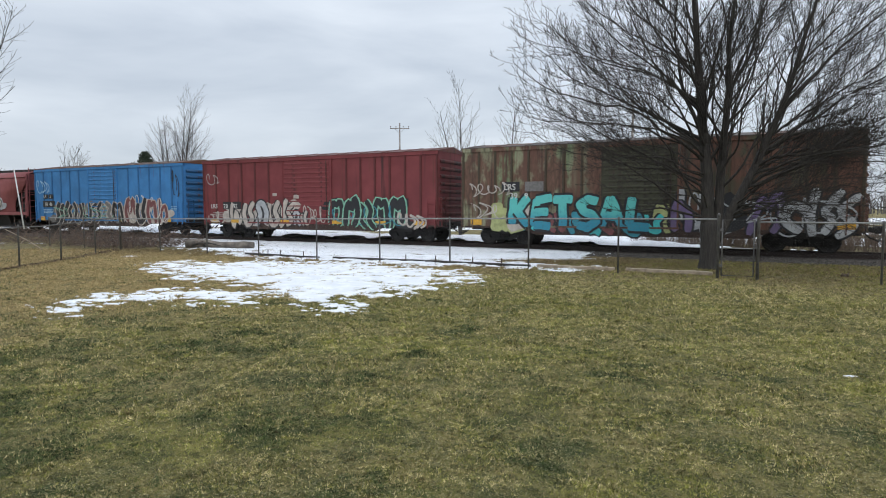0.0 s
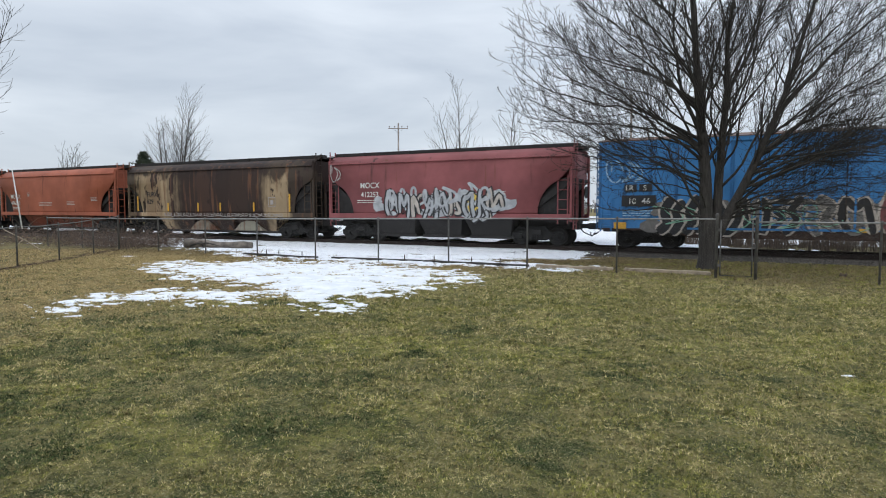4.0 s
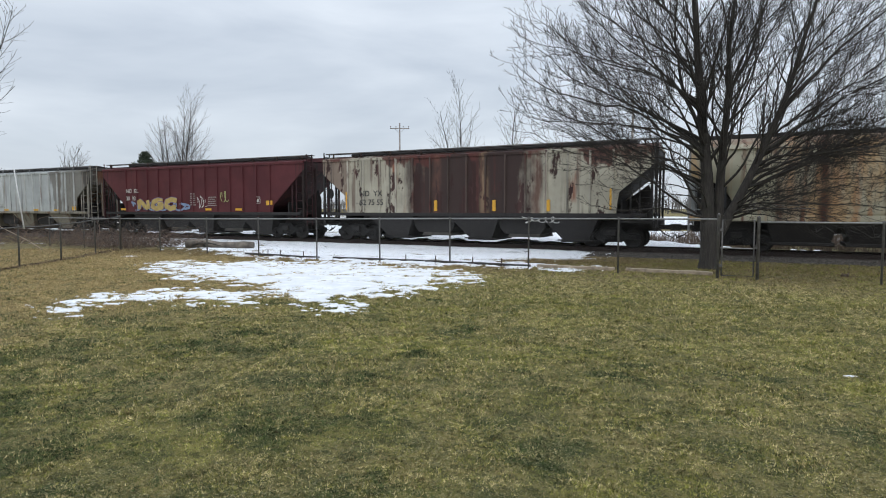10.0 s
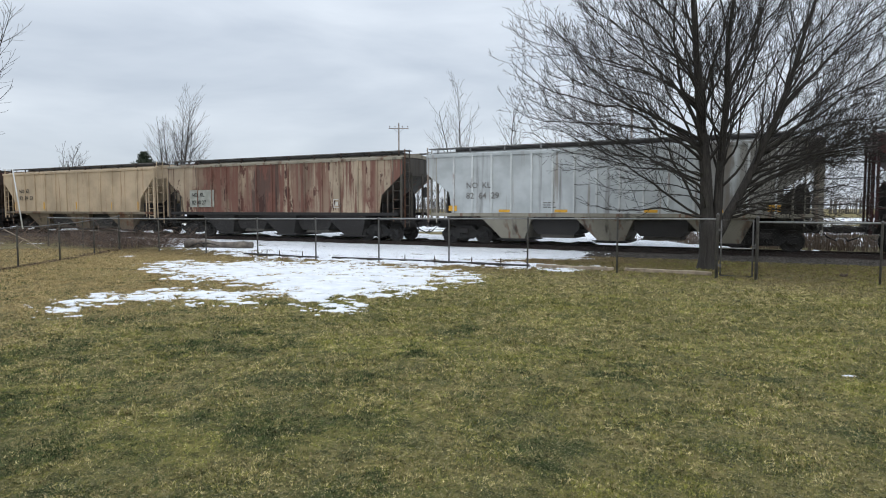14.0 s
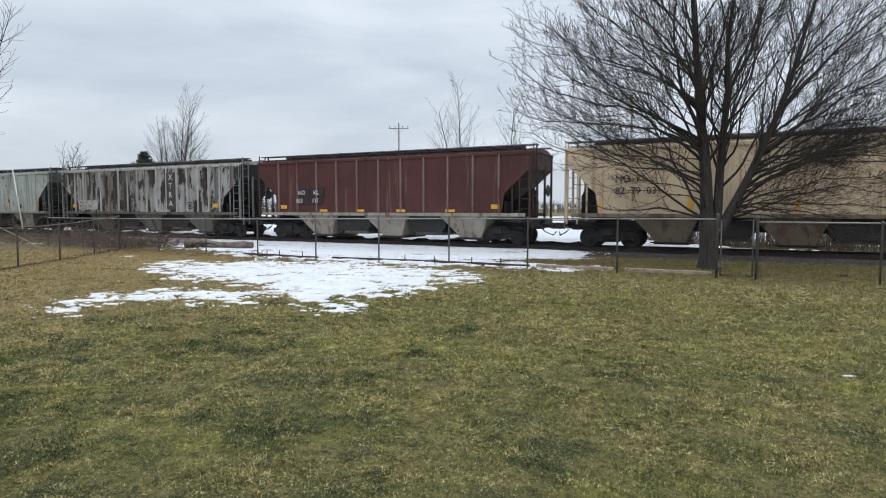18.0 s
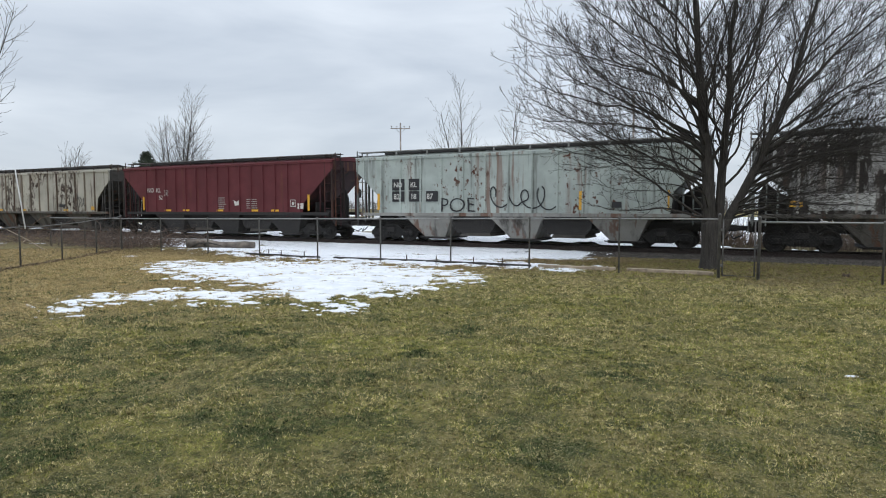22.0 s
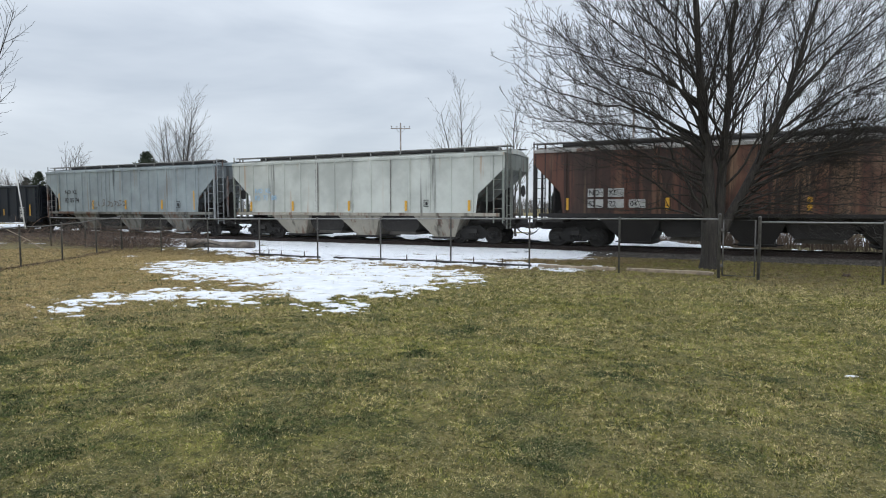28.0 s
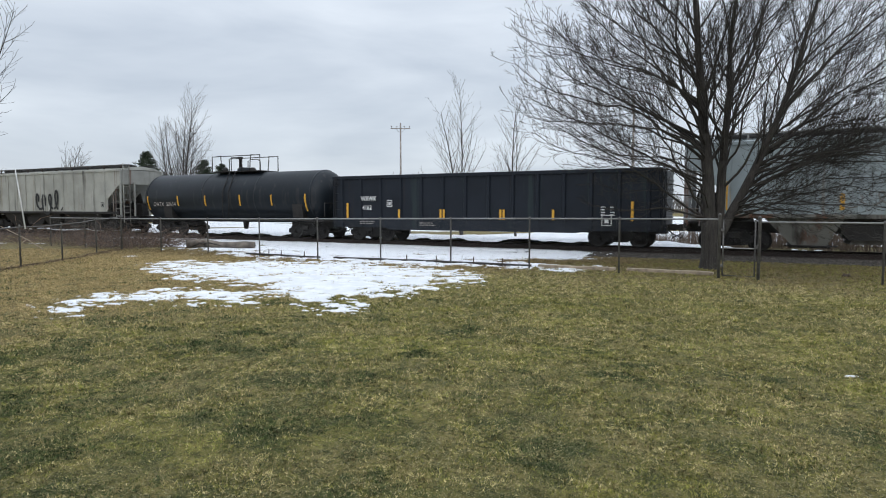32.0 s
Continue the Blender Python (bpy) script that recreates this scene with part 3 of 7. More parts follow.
SHAPES = [
    [[(0.05, -0.05), (0.1, 0.5), (0.3, 0.95), (0.55, 0.75), (0.8, 1.05), (0.95, 0.45), (0.7, 0.0)]],
    [[(0.2, 0.95), (0.02, 0.5), (0.35, 0.0), (0.8, 0.2), (0.6, 0.6), (0.95, 1.05)]],
    [[(0.0, 0.9), (0.4, 0.62), (0.15, 0.2), (0.6, -0.05)], [(0.5, 1.1), (0.85, 0.6), (0.7, 0.25), (1.1, -0.08)]],
    [[(0.1, 0.0), (0.35, 0.55), (0.1, 1.1)], [(0.3, 0.5), (0.75, 0.8), (0.9, 0.35), (0.6, 0.05)]],
    [[(0.0, 0.3), (0.3, 1.0), (0.6, 0.4), (0.85, 1.15), (1.05, 0.5), (0.9, 0.0)]]]


def glyph_strokes(rng, wild):
    """The strokes of one sprayed shape that says nothing."""
    w, fx, fz = wild * 0.3, rng.random() < 0.5, rng.random() < 0.35
    return [[((1 - x if fx else x) + rng.uniform(-w, w), (1 - z if fz else z) + rng.uniform(-w, w)) for x, z in st] for st in rng.choice(SHAPES)]


def ribbon(b, pts, width, y):
    """A flat band along points of the side, facing -y."""
    if len(pts) > 2:
        fine, k = [], 4
        for i in range(len(pts) - 1):
            p0, p1, p2, p3 = pts[max(0, i - 1)], pts[i], pts[i + 1], pts[min(len(pts) - 1, i + 2)]
            for t in (j / k for j in range(k)):
                fine.append(tuple(0.5 * (2 * b1 + (c1 - a1) * t + (2 * a1 - 5 * b1 + 4 * c1 - d1) * t * t + (3 * b1 - a1 - 3 * c1 + d1) * t ** 3) for a1, b1, c1, d1 in zip(p0, p1, p2, p3)))
        pts = fine + [pts[-1]]
    n = len(pts)
    o = []
    for i in range(n):
        ax, az = pts[max(0, i - 1)]
        bx, bz = pts[min(n - 1, i + 1)]
        l = math.hypot(bx - ax, bz - az) or 1
        nx, nz = -(bz - az) / l * width / 2, (bx - ax) / l * width / 2
        k = 0.65 if i in (0, n - 1) else 1.0
        o.append(((pts[i][0] + nx * k, pts[i][1] + nz * k), (pts[i][0] - nx * k, pts[i][1] - nz * k)))
    poly = [p[0] for p in o] + [p[1] for p in reversed(o)]
    m = len(poly)
    depth = [min(i, m - 1 - i) * 0.00002 for i in range(m)]
    verts = [(x, y - e, z) for (x, z), e in zip(poly, depth)] + [(x, y + 0.003 - e, z) for (x, z), e in zip(poly, depth)]
    faces = [(i, i + 1, m - 2 - i, m - 1 - i) for i in range(n - 1)] + [(m + i + 1, m + i, 2 * m - 1 - i, 2 * m - 2 - i) for i in range(n - 1)]
    b.add(verts, faces)


def wildstyle(car, x0, z0, w, h, letters, fills, line, seed, cloud=None, wild=0.3, thick=0.24):
    """A sprayed piece: overlapping thick letters with an outline, over a misty cloud."""
    rng = random.Random(seed)
    if cloud:
        b = Build()
        for i in range(int(w * 5)):
            cx, cz, r = x0 + rng.uniform(-0.1, 1.05) * w, z0 + rng.uniform(0.0, 0.95) * h, rng.uniform(0.12, 0.34) * h
            k = 9
            pts = [(cx + r * 1.5 * math.cos(math.tau * j / k) * rng.uniform(0.6, 1.1), cz + r * math.sin(math.tau * j / k) * rng.uniform(0.6, 1.1)) for j in range(k)]
            pts = [(px, max(z0 - 0.12, pz)) for px, pz in pts]
            b.add([(cx, NEAR - 0.047 - i * 0.00003, cz)] + [(px, NEAR - 0.047 - i * 0.00003, pz) for px, pz in pts], [(0, 1 + j, 1 + (j + 1) % k) for j in range(k)])
        part("sprayed_cloud", b, cloud, car, "hazy sprayed background", kind="stuff")
    lw = w / letters
    for i in range(letters):
        dark, bright = Build(), Build()
        for s, st in enumerate(glyph_strokes(rng, wild)):
            pts = [(x0 + (i + 0.08 + px * 0.9) * lw, z0 + pz * h * rng.uniform(0.96, 1.04)) for px, pz in st]
            y = NEAR - 0.053 - 0.0006 * ((i * 7 + s * 3) % 9)
            tw = thick * h * rng.uniform(0.75, 1.15)
            ribbon(dark, pts, tw + 0.16, y)
            ribbon(bright, pts, tw, y - 0.0003)
        letter = part("graffiti_letter", dark, line, car, "sprayed letter outline")
        part("fill", bright, fills[i % len(fills)], letter, "sprayed letter fill")


ALPHABET = {
    "K": [[(0.12, 0), (0.1, 0.5), (0.14, 1)], [(0.95, 1.02), (0.3, 0.5)], [(0.3, 0.55), (1.0, -0.02)]],
    "E": [[(0.12, 0), (0.14, 1)], [(0.1, 0.95), (0.95, 1.02)], [(0.1, 0.5), (0.8, 0.54)], [(0.08, 0.05), (1.0, 0.0)]],
    "S": [[(0.98, 0.88), (0.55, 1.0), (0.14, 0.8), (0.35, 0.55), (0.75, 0.45), (0.92, 0.22), (0.5, 0.0), (0.02, 0.1)]],
    "A": [[(0.0, -0.02), (0.42, 1.02)], [(0.42, 1.02), (1.0, -0.03)], [(0.2, 0.36), (0.8, 0.34)]],
    "T": [[(0.02, 0.98), (1.0, 1.0)], [(0.5, 0.98), (0.46, 0.0)]],
    "L": [[(0.14, 1.02), (0.12, 0.05)], [(0.08, 0.04), (1.05, 0.0)]],
    "N": [[(0.1, 0), (0.1, 1)], [(0.12, 0.98), (0.88, 0.02)], [(0.9, 0), (0.9, 1)]],
    "G": [[(0.95, 0.85), (0.55, 1.0), (0.12, 0.75), (0.1, 0.25), (0.5, 0.0), (0.92, 0.15), (0.92, 0.48), (0.55, 0.48)]],
    "C": [[(0.95, 0.82), (0.55, 1.0), (0.12, 0.75), (0.1, 0.25), (0.5, 0.0), (0.98, 0.16)]]}


def block_letters(car, word, x0, z0, pitch, height, thick, fill, line, shine=None, seed=1, lift=0.0, border=0.17):
    """Fat hand-sprayed letters that can be read, each with its outline, fill and highlight."""
    rng = random.Random(seed)
    for i, ch in enumerate(word):
        dark, bright, glow = Build(), Build(), Build()
        dz, sh = rng.uniform(-0.07, 0.07) * height, rng.uniform(-0.06, 0.12)
        for s, st in enumerate(ALPHABET[ch]):
            pts = []
            for (ax, az), (bx, bz) in zip(st, st[1:]):
                pts += [(ax + (bx - ax) * k / 3, az + (bz - az) * k / 3) for k in range(3)]
            pts.append(st[-1])
            pts = [(x0 + (i + px * 0.86 + sh * pz) * pitch + rng.uniform(-0.02, 0.02), z0 + dz + pz * height + rng.uniform(-0.025, 0.025)) for px, pz in pts]
            y = NEAR - 0.056 - lift - 0.0005 * s - 0.002 * (i % 2)
            ribbon(dark, pts, thick + border, y)
            ribbon(bright, pts, thick, y - 0.0008)
            ribbon(glow, [(px - thick * 0.2, pz + thick * 0.18) for px, pz in pts], thick * 0.22, y - 0.0011)
        letter = part("graffiti_letter", dark, line, car, "sprayed letter outline")
        part("fill", bright, fill, letter, "sprayed letter fill")
        if shine:
            part("highlight", glow, shine, letter, "pale sprayed highlight")


def tag(car, x0, z0, w, h, n, mat, seed, width=0.05):
    """A thin hand-drawn scribble of loops."""
    rng = random.Random(seed)
    b = Build()
    pts, steps = [], int(n * 9)
    for j in range(steps):
        if j % 9 == 0:
            wide, rise, off, turns = rng.uniform(0.2, 0.6), rng.uniform(0.3, 0.55), rng.uniform(0.35, 0.6), rng.choice((1, 1, 2))
        a = math.tau * j / 9
        pts.append((x0 + w * j / steps + wide * w / n * math.cos(a * turns), z0 + h * (off + rise * math.sin(a))))
        if len(pts) > 6 and rng.random() < 0.07:
            ribbon(b, pts, width, NEAR - 0.056)
            pts = pts[-1:] if rng.random() < 0.3 else []
    if len(pts) > 1:
        ribbon(b, pts, width, NEAR - 0.056)
    part("tag", b, mat, car, "thin sprayed scribble", kind="stuff")


def reflectors(car, xs, z0, z1, width, mat=None):
    me = Build().box(-width / 2, width / 2, -0.004, 0.004, z0, z1).mesh("reflector", mat or yellow)
    for x in xs:
        part("reflector", me, None, car, "yellow reflective strip", loc=(x, NEAR - 0.052, 0))


def register(car, q_left, q_right):
    CARS.append((car, (q_left + q_right) / 2))
    return (q_left - q_right) / 2


dusty = plain("dusty_steel", (0.13, 0.12, 0.105), 0.9, 0, 0.35, 4)


rail_soot = plain("sooty_galvanised_steel", (0.13, 0.128, 0.122), 0.7, 0.1, 0.35, 3)


def hopper(label, q_left, q_right, body_mat, end_mat=None, chute_mat=None, ribs=14, rib_mat=None, roof_mat=None, cut=(3.45, 1.35, 2.35), chutes=3, deep=True, post_mat=None, rail_mat=None):
    """A ribbed covered hopper car with sloped ends."""
    car = thing("covered_hopper_car", label, "railway car", group="freight train cars")
    half = register(car, q_left, q_right)
    end_mat, chute_mat, rib_mat, roof_mat, post_mat = end_mat or body_mat, chute_mat or body_mat, rib_mat or body_mat, roof_mat or body_mat, post_mat or end_mat or body_mat
    z_eave, z_sill = 4.17, 1.46
    z_hi, inset, z_lo = cut
    side = [(-half, z_eave), (-half, z_hi), (-half + inset, z_lo), (-half + inset + 0.12, z_sill), (half - inset - 0.12, z_sill), (half - inset, z_lo), (half, z_hi), (half, z_eave)]
    for y in (NEAR, -NEAR - 0.04):
        part("side_panel", Build().prism(side, "y", y, y + 0.04), body_mat, car)
    span = 2 * (half - inset) - 0.5
    for i in range(ribs):
        x = -span / 2 + span * i / (ribs - 1)
        part("rib", Build().prism([(x - 0.045, NEAR), (x - 0.035, NEAR - 0.07), (x + 0.035, NEAR - 0.07), (x + 0.045, NEAR)], "z", z_sill + 0.02, z_eave - 0.06), rib_mat, car)
    part("top_chord", Build().prism([(NEAR - 0.05, z_eave - 0.1), (NEAR + 0.08, z_eave - 0.1), (NEAR + 0.08, z_eave + 0.05), (NEAR - 0.05, z_eave + 0.02)], "x", -half, half), roof_mat, car)
    part("top_chord", Build().prism([(-NEAR + 0.05, z_eave - 0.1), (-NEAR - 0.08, z_eave - 0.1), (-NEAR - 0.08, z_eave + 0.05), (-NEAR + 0.05, z_eave + 0.02)], "x", -half, half), roof_mat, car)
    part("roof", Build().prism([(-1.55, z_eave), (-0.9, z_eave + 0.2), (0, z_eave + 0.29), (0.9, z_eave + 0.2), (1.55, z_eave), (0, z_eave + 0.05)], "x", -half + 0.02, half - 0.02), roof_mat, car)
    hatch = Build().box(-half + 0.9, half - 0.9, -0.32, 0.32, z_eave + 0.25, z_eave + 0.4, 0.04)
    for i in range(9):
        x = -half + 1.4 + i * (2 * half - 2.8) / 8
        hatch.box(x - 0.04, x + 0.04, -0.4, 0.4, z_eave + 0.24, z_eave + 0.45)
    part("hatch_cover", hatch, steel_dark if deep else roof_mat, car, "long roof hatch with clamps")
    for y in (-0.98, 0.98):
        walkb = Build().box(-half - 0.1, half + 0.1, y - 0.22, y + 0.22, z_eave + 0.33, z_eave + 0.365)
        part("running_board", walkb, steel_dark, car, "dark grated roof walkway")
    strut = Build().box(-0.03, 0.03, -1.24, -1.18, z_eave + 0.06, z_eave + 0.36).mesh("walkway_bracket", rail_mat or steel_rust)
    n = 10
    for i in range(n):
        part("walkway_bracket", strut, None, car, loc=(-half + 0.4 + i * (2 * half - 0.8) / (n - 1), 0, 0))
    part("walkway_edge", Build().box(-half - 0.1, half + 0.1, -1.23, -1.2, z_eave + 0.32, z_eave + 0.37), rail_mat or rail_soot, car)
    for s in (-1, 1):
        k = inset + 1.25
        top = [(s * (half - 0.06), z_eave + 0.02), (s * (half - 0.06), z_hi - 0.04), (s * (half - inset - 0.03), z_lo - 0.03), (s * (half - k), 1.2), (s * (half - k - 0.15), 1.25), (s * (half - inset - 0.14), z_lo + 0.06), (s * (half - 0.14), z_hi), (s * (half - 0.14), z_eave + 0.02)]
        # darker end paints hold soot and the shade on the sheet's underside
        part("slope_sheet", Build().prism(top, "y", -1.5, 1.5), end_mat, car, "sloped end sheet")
        for y in (-1.55, -0.55, 0.55, 1.55):
            part("end_post", Build().box(s * half - 0.045 - 0.05 * s, s * half + 0.045 - 0.05 * s, y - 0.045, y + 0.045, 1.1, z_hi + 0.1 if abs(y) < 1 else z_eave - 0.02), post_mat, car)
        # added dark plates close the view through the open end
        part("end_web", Build().prism([(s * (half - 0.25), 1.12), (s * (half - 0.25), 2.2), (s * (half - 0.45), 2.7), (s * (half - 2.4), 1.25), (s * (half - 2.4), 1.12)], "y", 0.15, 0.2), steel_dark, car, "dark bracing plate closing the view through the end")
        part("end_web", Build().box(s * (half - 1.3) - 0.03, s * (half - 1.3) + 0.03, -1.35, 1.35, 1.12, 2.0), steel_dark, car, "dark bracing plate closing the view through the end")
        ladder(car, s * (half - 0.3), NEAR + 0.02, 1.0, z_eave - 0.1, post_mat, 0.44)
        ladder(car, s * (half + 0.06), -1.2, 0.75, z_eave + 0.4, post_mat, 0.44, "y")
        brace = Build()
        brace.tube([(s * (half - 0.9), -1.48, 1.15), (s * (half - 0.9), -1.48, z_hi - 0.85 * (z_hi - z_lo) / inset - 0.05)], 0.04, 6)
        part("end_brace", brace, post_mat, car)
        part("end_platform", Build().box(s * (half - 0.65) - 0.65, s * (half - 0.65) + 0.65, -1.5, 1.5, 1.08, 1.16).box(s * half - 0.05, s * half + 0.05, -1.5, 1.5, 0.88, 1.16), steel_dark, car)
        part("air_tank", Build().lathe([(-0.45, 0.05), (-0.42, 0.2), (0.42, 0.2), (0.45, 0.05)], "y", 12, (s * (half - 1.0), -0.3, 1.4)), steel_dark, car)
    part("brake_wheel", Build().lathe([(half + 0.08, 0.28), (half + 0.11, 0.28)], "x", 16, (0, 0.6, 2.5)), steel_dark, car)
    part("side_sill", Build().box(-half + 0.25, half - 0.25, NEAR - 0.02, NEAR + 0.1, 1.3, 1.46, 0.02), chute_mat, car)
    part("side_sill", Build().box(-half + 0.25, half - 0.25, -NEAR - 0.1, -NEAR + 0.02, 1.3, 1.46, 0.02), chute_mat, car)
    part("centre_sill", Build().box(-half - 0.05, half + 0.05, -0.33, 0.33, 0.72, 1.15, 0.02), steel_dark, car)
    pitch = 0.272 * 2 * half * 3 / chutes
    for i in range(chutes):
        c = pitch * (i - (chutes - 1) / 2) + 0.28
        t, u = pitch * 0.3, pitch * 0.125
        v = [(c - t, -1.55, 1.4), (c + t, -1.55, 1.4), (c + t, 1.55, 1.4), (c - t, 1.55, 1.4), (c + 0.25 - u, -1.15, 0.3), (c + 0.25 + u, -1.15, 0.3), (c + 0.25 + u, 1.15, 0.3), (c + 0.25 - u, 1.15, 0.3)]
        part("discharge_chute", Build().add(v, [(0, 1, 2, 3), (4, 7, 6, 5), (0, 4, 5, 1), (1, 5, 6, 2), (2, 6, 7, 3), (3, 7, 4, 0)]), chute_mat, car, "tapered discharge chute")
        part("outlet_gate", Build().box(c + 0.25 - u * 1.2, c + 0.25 + u * 1.2, -1.12, 1.12, 0.2, 0.32, 0.02).tube([(c - u, -1.15, 0.28), (c + 0.3 + u * 1.5, -1.15, 0.28)], 0.03, 6), steel_dark, car)
    for i in range(chutes - 1):
        c = pitch * (i - (chutes - 2) / 2) + 0.28
        # added dark sheet fills the gap between two chutes
        part("bay_partition", Build().prism([(c - pitch * 0.26, 1.42), (c + pitch * 0.26, 1.42), (c + pitch * 0.25, 0.78), (c + pitch * 0.2, 0.52), (c - pitch * 0.17, 0.52), (c - pitch * 0.22, 0.78)], "y", -1.2, 1.2), steel_dark, car, "dark sheet filling the gap between the chutes")
        part("outlet_tray", Build().prism([(c - 0.75, 0.36), (c - 0.55, 0.62), (c + 0.75, 0.62), (c + 0.85, 0.36)], "y", -0.95, 0.95), dusty, car, "dusty pale outlet tray")
    running_gear(car, half, 1.75)
    return car


def smooth_hopper(label, q_left, q_right, body_mat, end_mat, chute_mat=None, posts=False, sill_mat=None, cut_z=3.0, cut_in=1.5):
    """A smooth-sided covered hopper car with bowed sides and cut-away ends."""
    car = thing("covered_hopper_car", label, "railway car", group="freight train cars")
    half = register(car, q_left, q_right)
    chute_mat = chute_mat or body_mat
    prof = [(1.52, 1.4), (1.56, 1.75), (1.6, 2.3), (1.62, 2.9), (1.6, 3.45), (1.56, 3.85), (1.47, 4.08), (1.2, 4.28), (0.7, 4.42), (0.0, 4.46)]

    def reach(z):
        if z >= cut_z:
            return half
        t = (cut_z - z) / (cut_z - 1.4)
        return half - cut_in * math.sqrt(max(0.0, min(1.0, 1 - (1 - t) ** 2)))

    zs = []
    for (y0, z0), (y1, z1) in zip(prof, prof[1:]):
        k = 3 if z1 < cut_z + 0.4 else 1
        zs += [(y0 + (y1 - y0) * i / k, z0 + (z1 - z0) * i / k) for i in range(k)]
    zs.append(prof[-1])
    for side in (-1, 1):
        b = Build()
        n = len(zs)
        verts = []
        for inset in (0.0, 0.05):
            for y, z in zs:
                r = reach(z)
                for f in (-1, -0.5, 0, 0.5, 1):
                    verts.append((f * r, side * max(0.0, y - inset), z - inset * (1 if z > 4 else 0)))
        faces = []
        for lay in (0, 1):
            for i in range(n - 1):
                for k in range(4):
                    a = lay * n * 5 + i * 5 + k
                    faces.append((a, a + 1, a + 6, a + 5))
        for i in range(n - 1):
            for k in (0, 4):
                a = i * 5 + k
                faces.append((a, a + 5, a + 5 + n * 5, a + n * 5))
        for k in range(4):
            faces.append((k, k + 1, k + 1 + n * 5, k + n * 5))
        b.add(verts, faces, True)
        part("body_shell", b, body_mat, car, "smooth bowed side and roof")
        part("roof_bead", Build().prism([(side * 1.58, 3.9), (side * 1.64, 3.92), (side * 1.62, 3.97), (side * 1.54, 3.98)], "x", -half + 0.05, half - 0.05), body_mat, car)
    for y in (-0.7, 0.7):
        part("running_board", Build().box(-half - 0.15, half + 0.15, y - 0.2, y + 0.2, 4.34, 4.53), steel_dark, car, "dark grated roof walkway")
    strut = Build().box(-0.03, 0.03, -0.93, -0.88, 4.32, 4.54).mesh("walkway_bracket", steel_dark)
    for i in range(10):
        part("walkway_bracket", strut, None, car, loc=(-half + 0.5 + i * (2 * half - 1.0) / 9, 0, 0))
    for i in range(4):
        x = -half + 1.8 + i * (2 * half - 3.6) / 3
        part("round_hatch", Build().lathe([(4.4, 0.42), (4.55, 0.42), (4.6, 0.3)], "z", 16, (x, 0, 0)), body_mat, car)
    for s in (-1, 1):
        top = [(s * (half - 0.02), cut_z), (s * (half - 0.02), cut_z - 0.1), (s * (half - 0.3), cut_z - 0.45), (s * (half - 2.3), 1.15), (s * (half - 2.45), 1.2), (s * (half - 0.5), cut_z - 0.2), (s * (half - 0.3), cut_z)]
        # black instead of the car's colour, so the sheet sinks into the recess shade
        part("slope_sheet", Build().prism(top, "y", -1.46, 1.46), steel_dark, car, "sloped end sheet, black like the shaded recess")
        part("end_sheet", Build().box(s * (half - 0.1) - 0.03, s * (half - 0.1) + 0.03, -1.44, 1.44, cut_z - 0.2, 4.2), end_mat, car)
        for y in (-1.5, -0.5, 0.5, 1.5):
            part("end_post", Build().box(s * half - 0.05, s * half + 0.05, y - 0.05, y + 0.05, 1.1, 4.12 if abs(y) > 1 else cut_z), end_mat, car)
        # dark plates added here too, against the see-through end
        part("end_web", Build().prism([(s * (half - 0.25), 1.12), (s * (half - 0.25), cut_z - 0.4), (s * (half - 0.45), cut_z - 0.5), (s * (half - 2.4), 1.25), (s * (half - 2.4), 1.12)], "y", 0.15, 0.2), steel_dark, car, "dark bracing plate closing the view through the end")
        part("end_web", Build().box(s * (half - 1.3) - 0.03, s * (half - 1.3) + 0.03, -1.35, 1.35, 1.12, 2.0), steel_dark, car, "dark bracing plate closing the view through the end")
        # added black plates behind the cut-aways stand for the shade inside
        for y in (-1.32, 1.27):
            part("recess_shade_plate", Build().prism([(s * (half - 0.22), 1.12), (s * (half - 0.22), cut_z - 0.02), (s * (half - cut_in - 0.3), cut_z - 0.02), (s * (half - cut_in - 0.5), 1.12)], "y", y, y + 0.05), steel_dark, car, "black plate standing for the shaded end recess")
        ladder(car, s * (half - 0.35), NEAR + 0.05, 1.0, 3.1, end_mat, 0.44)
        ladder(car, s * (half + 0.08), -1.15, 0.75, 4.6, end_mat, 0.44, "y")
        part("end_platform", Build().box(s * (half - 0.6) - 0.6, s * (half - 0.6) + 0.6, -1.45, 1.45, 1.08, 1.16), steel_dark, car)
    part("brake_wheel", Build().lathe([(half + 0.1, 0.28), (half + 0.13, 0.28)], "x", 16, (0, 0.6, 2.4)), steel_dark, car)
    for side in (-1, 1):
        y = side * 1.58
        part("side_sill", Build().box(-half, half, min(y, y - side * 0.12), max(y, y - side * 0.12), 1.18, 1.42, 0.02), sill_mat or body_mat, car)
    part("centre_sill", Build().box(-half - 0.05, half + 0.05, -0.33, 0.33, 0.72, 1.15, 0.02), steel_dark, car)
    run_len = 2 * (half - 2.6)
    chutes = 3
    pitch = run_len / chutes
    for i in range(chutes):
        c = -run_len / 2 + pitch * (i + 0.5)
        t, u = pitch * 0.47, pitch * 0.27
        v = [(c - t, -1.45, 1.2), (c + t, -1.45, 1.2), (c + t, 1.45, 1.2), (c - t, 1.45, 1.2), (c - u * 1.4, -1.05, 0.4), (c + u * 1.4, -1.05, 0.4), (c + u * 1.4, 1.05, 0.4), (c - u * 1.4, 1.05, 0.4)]
        part("discharge_chute", Build().add(v, [(0, 1, 2, 3), (4, 7, 6, 5), (0, 4, 5, 1), (1, 5, 6, 2), (2, 6, 7, 3), (3, 7, 4, 0)]), chute_mat, car, "tapered discharge chute")
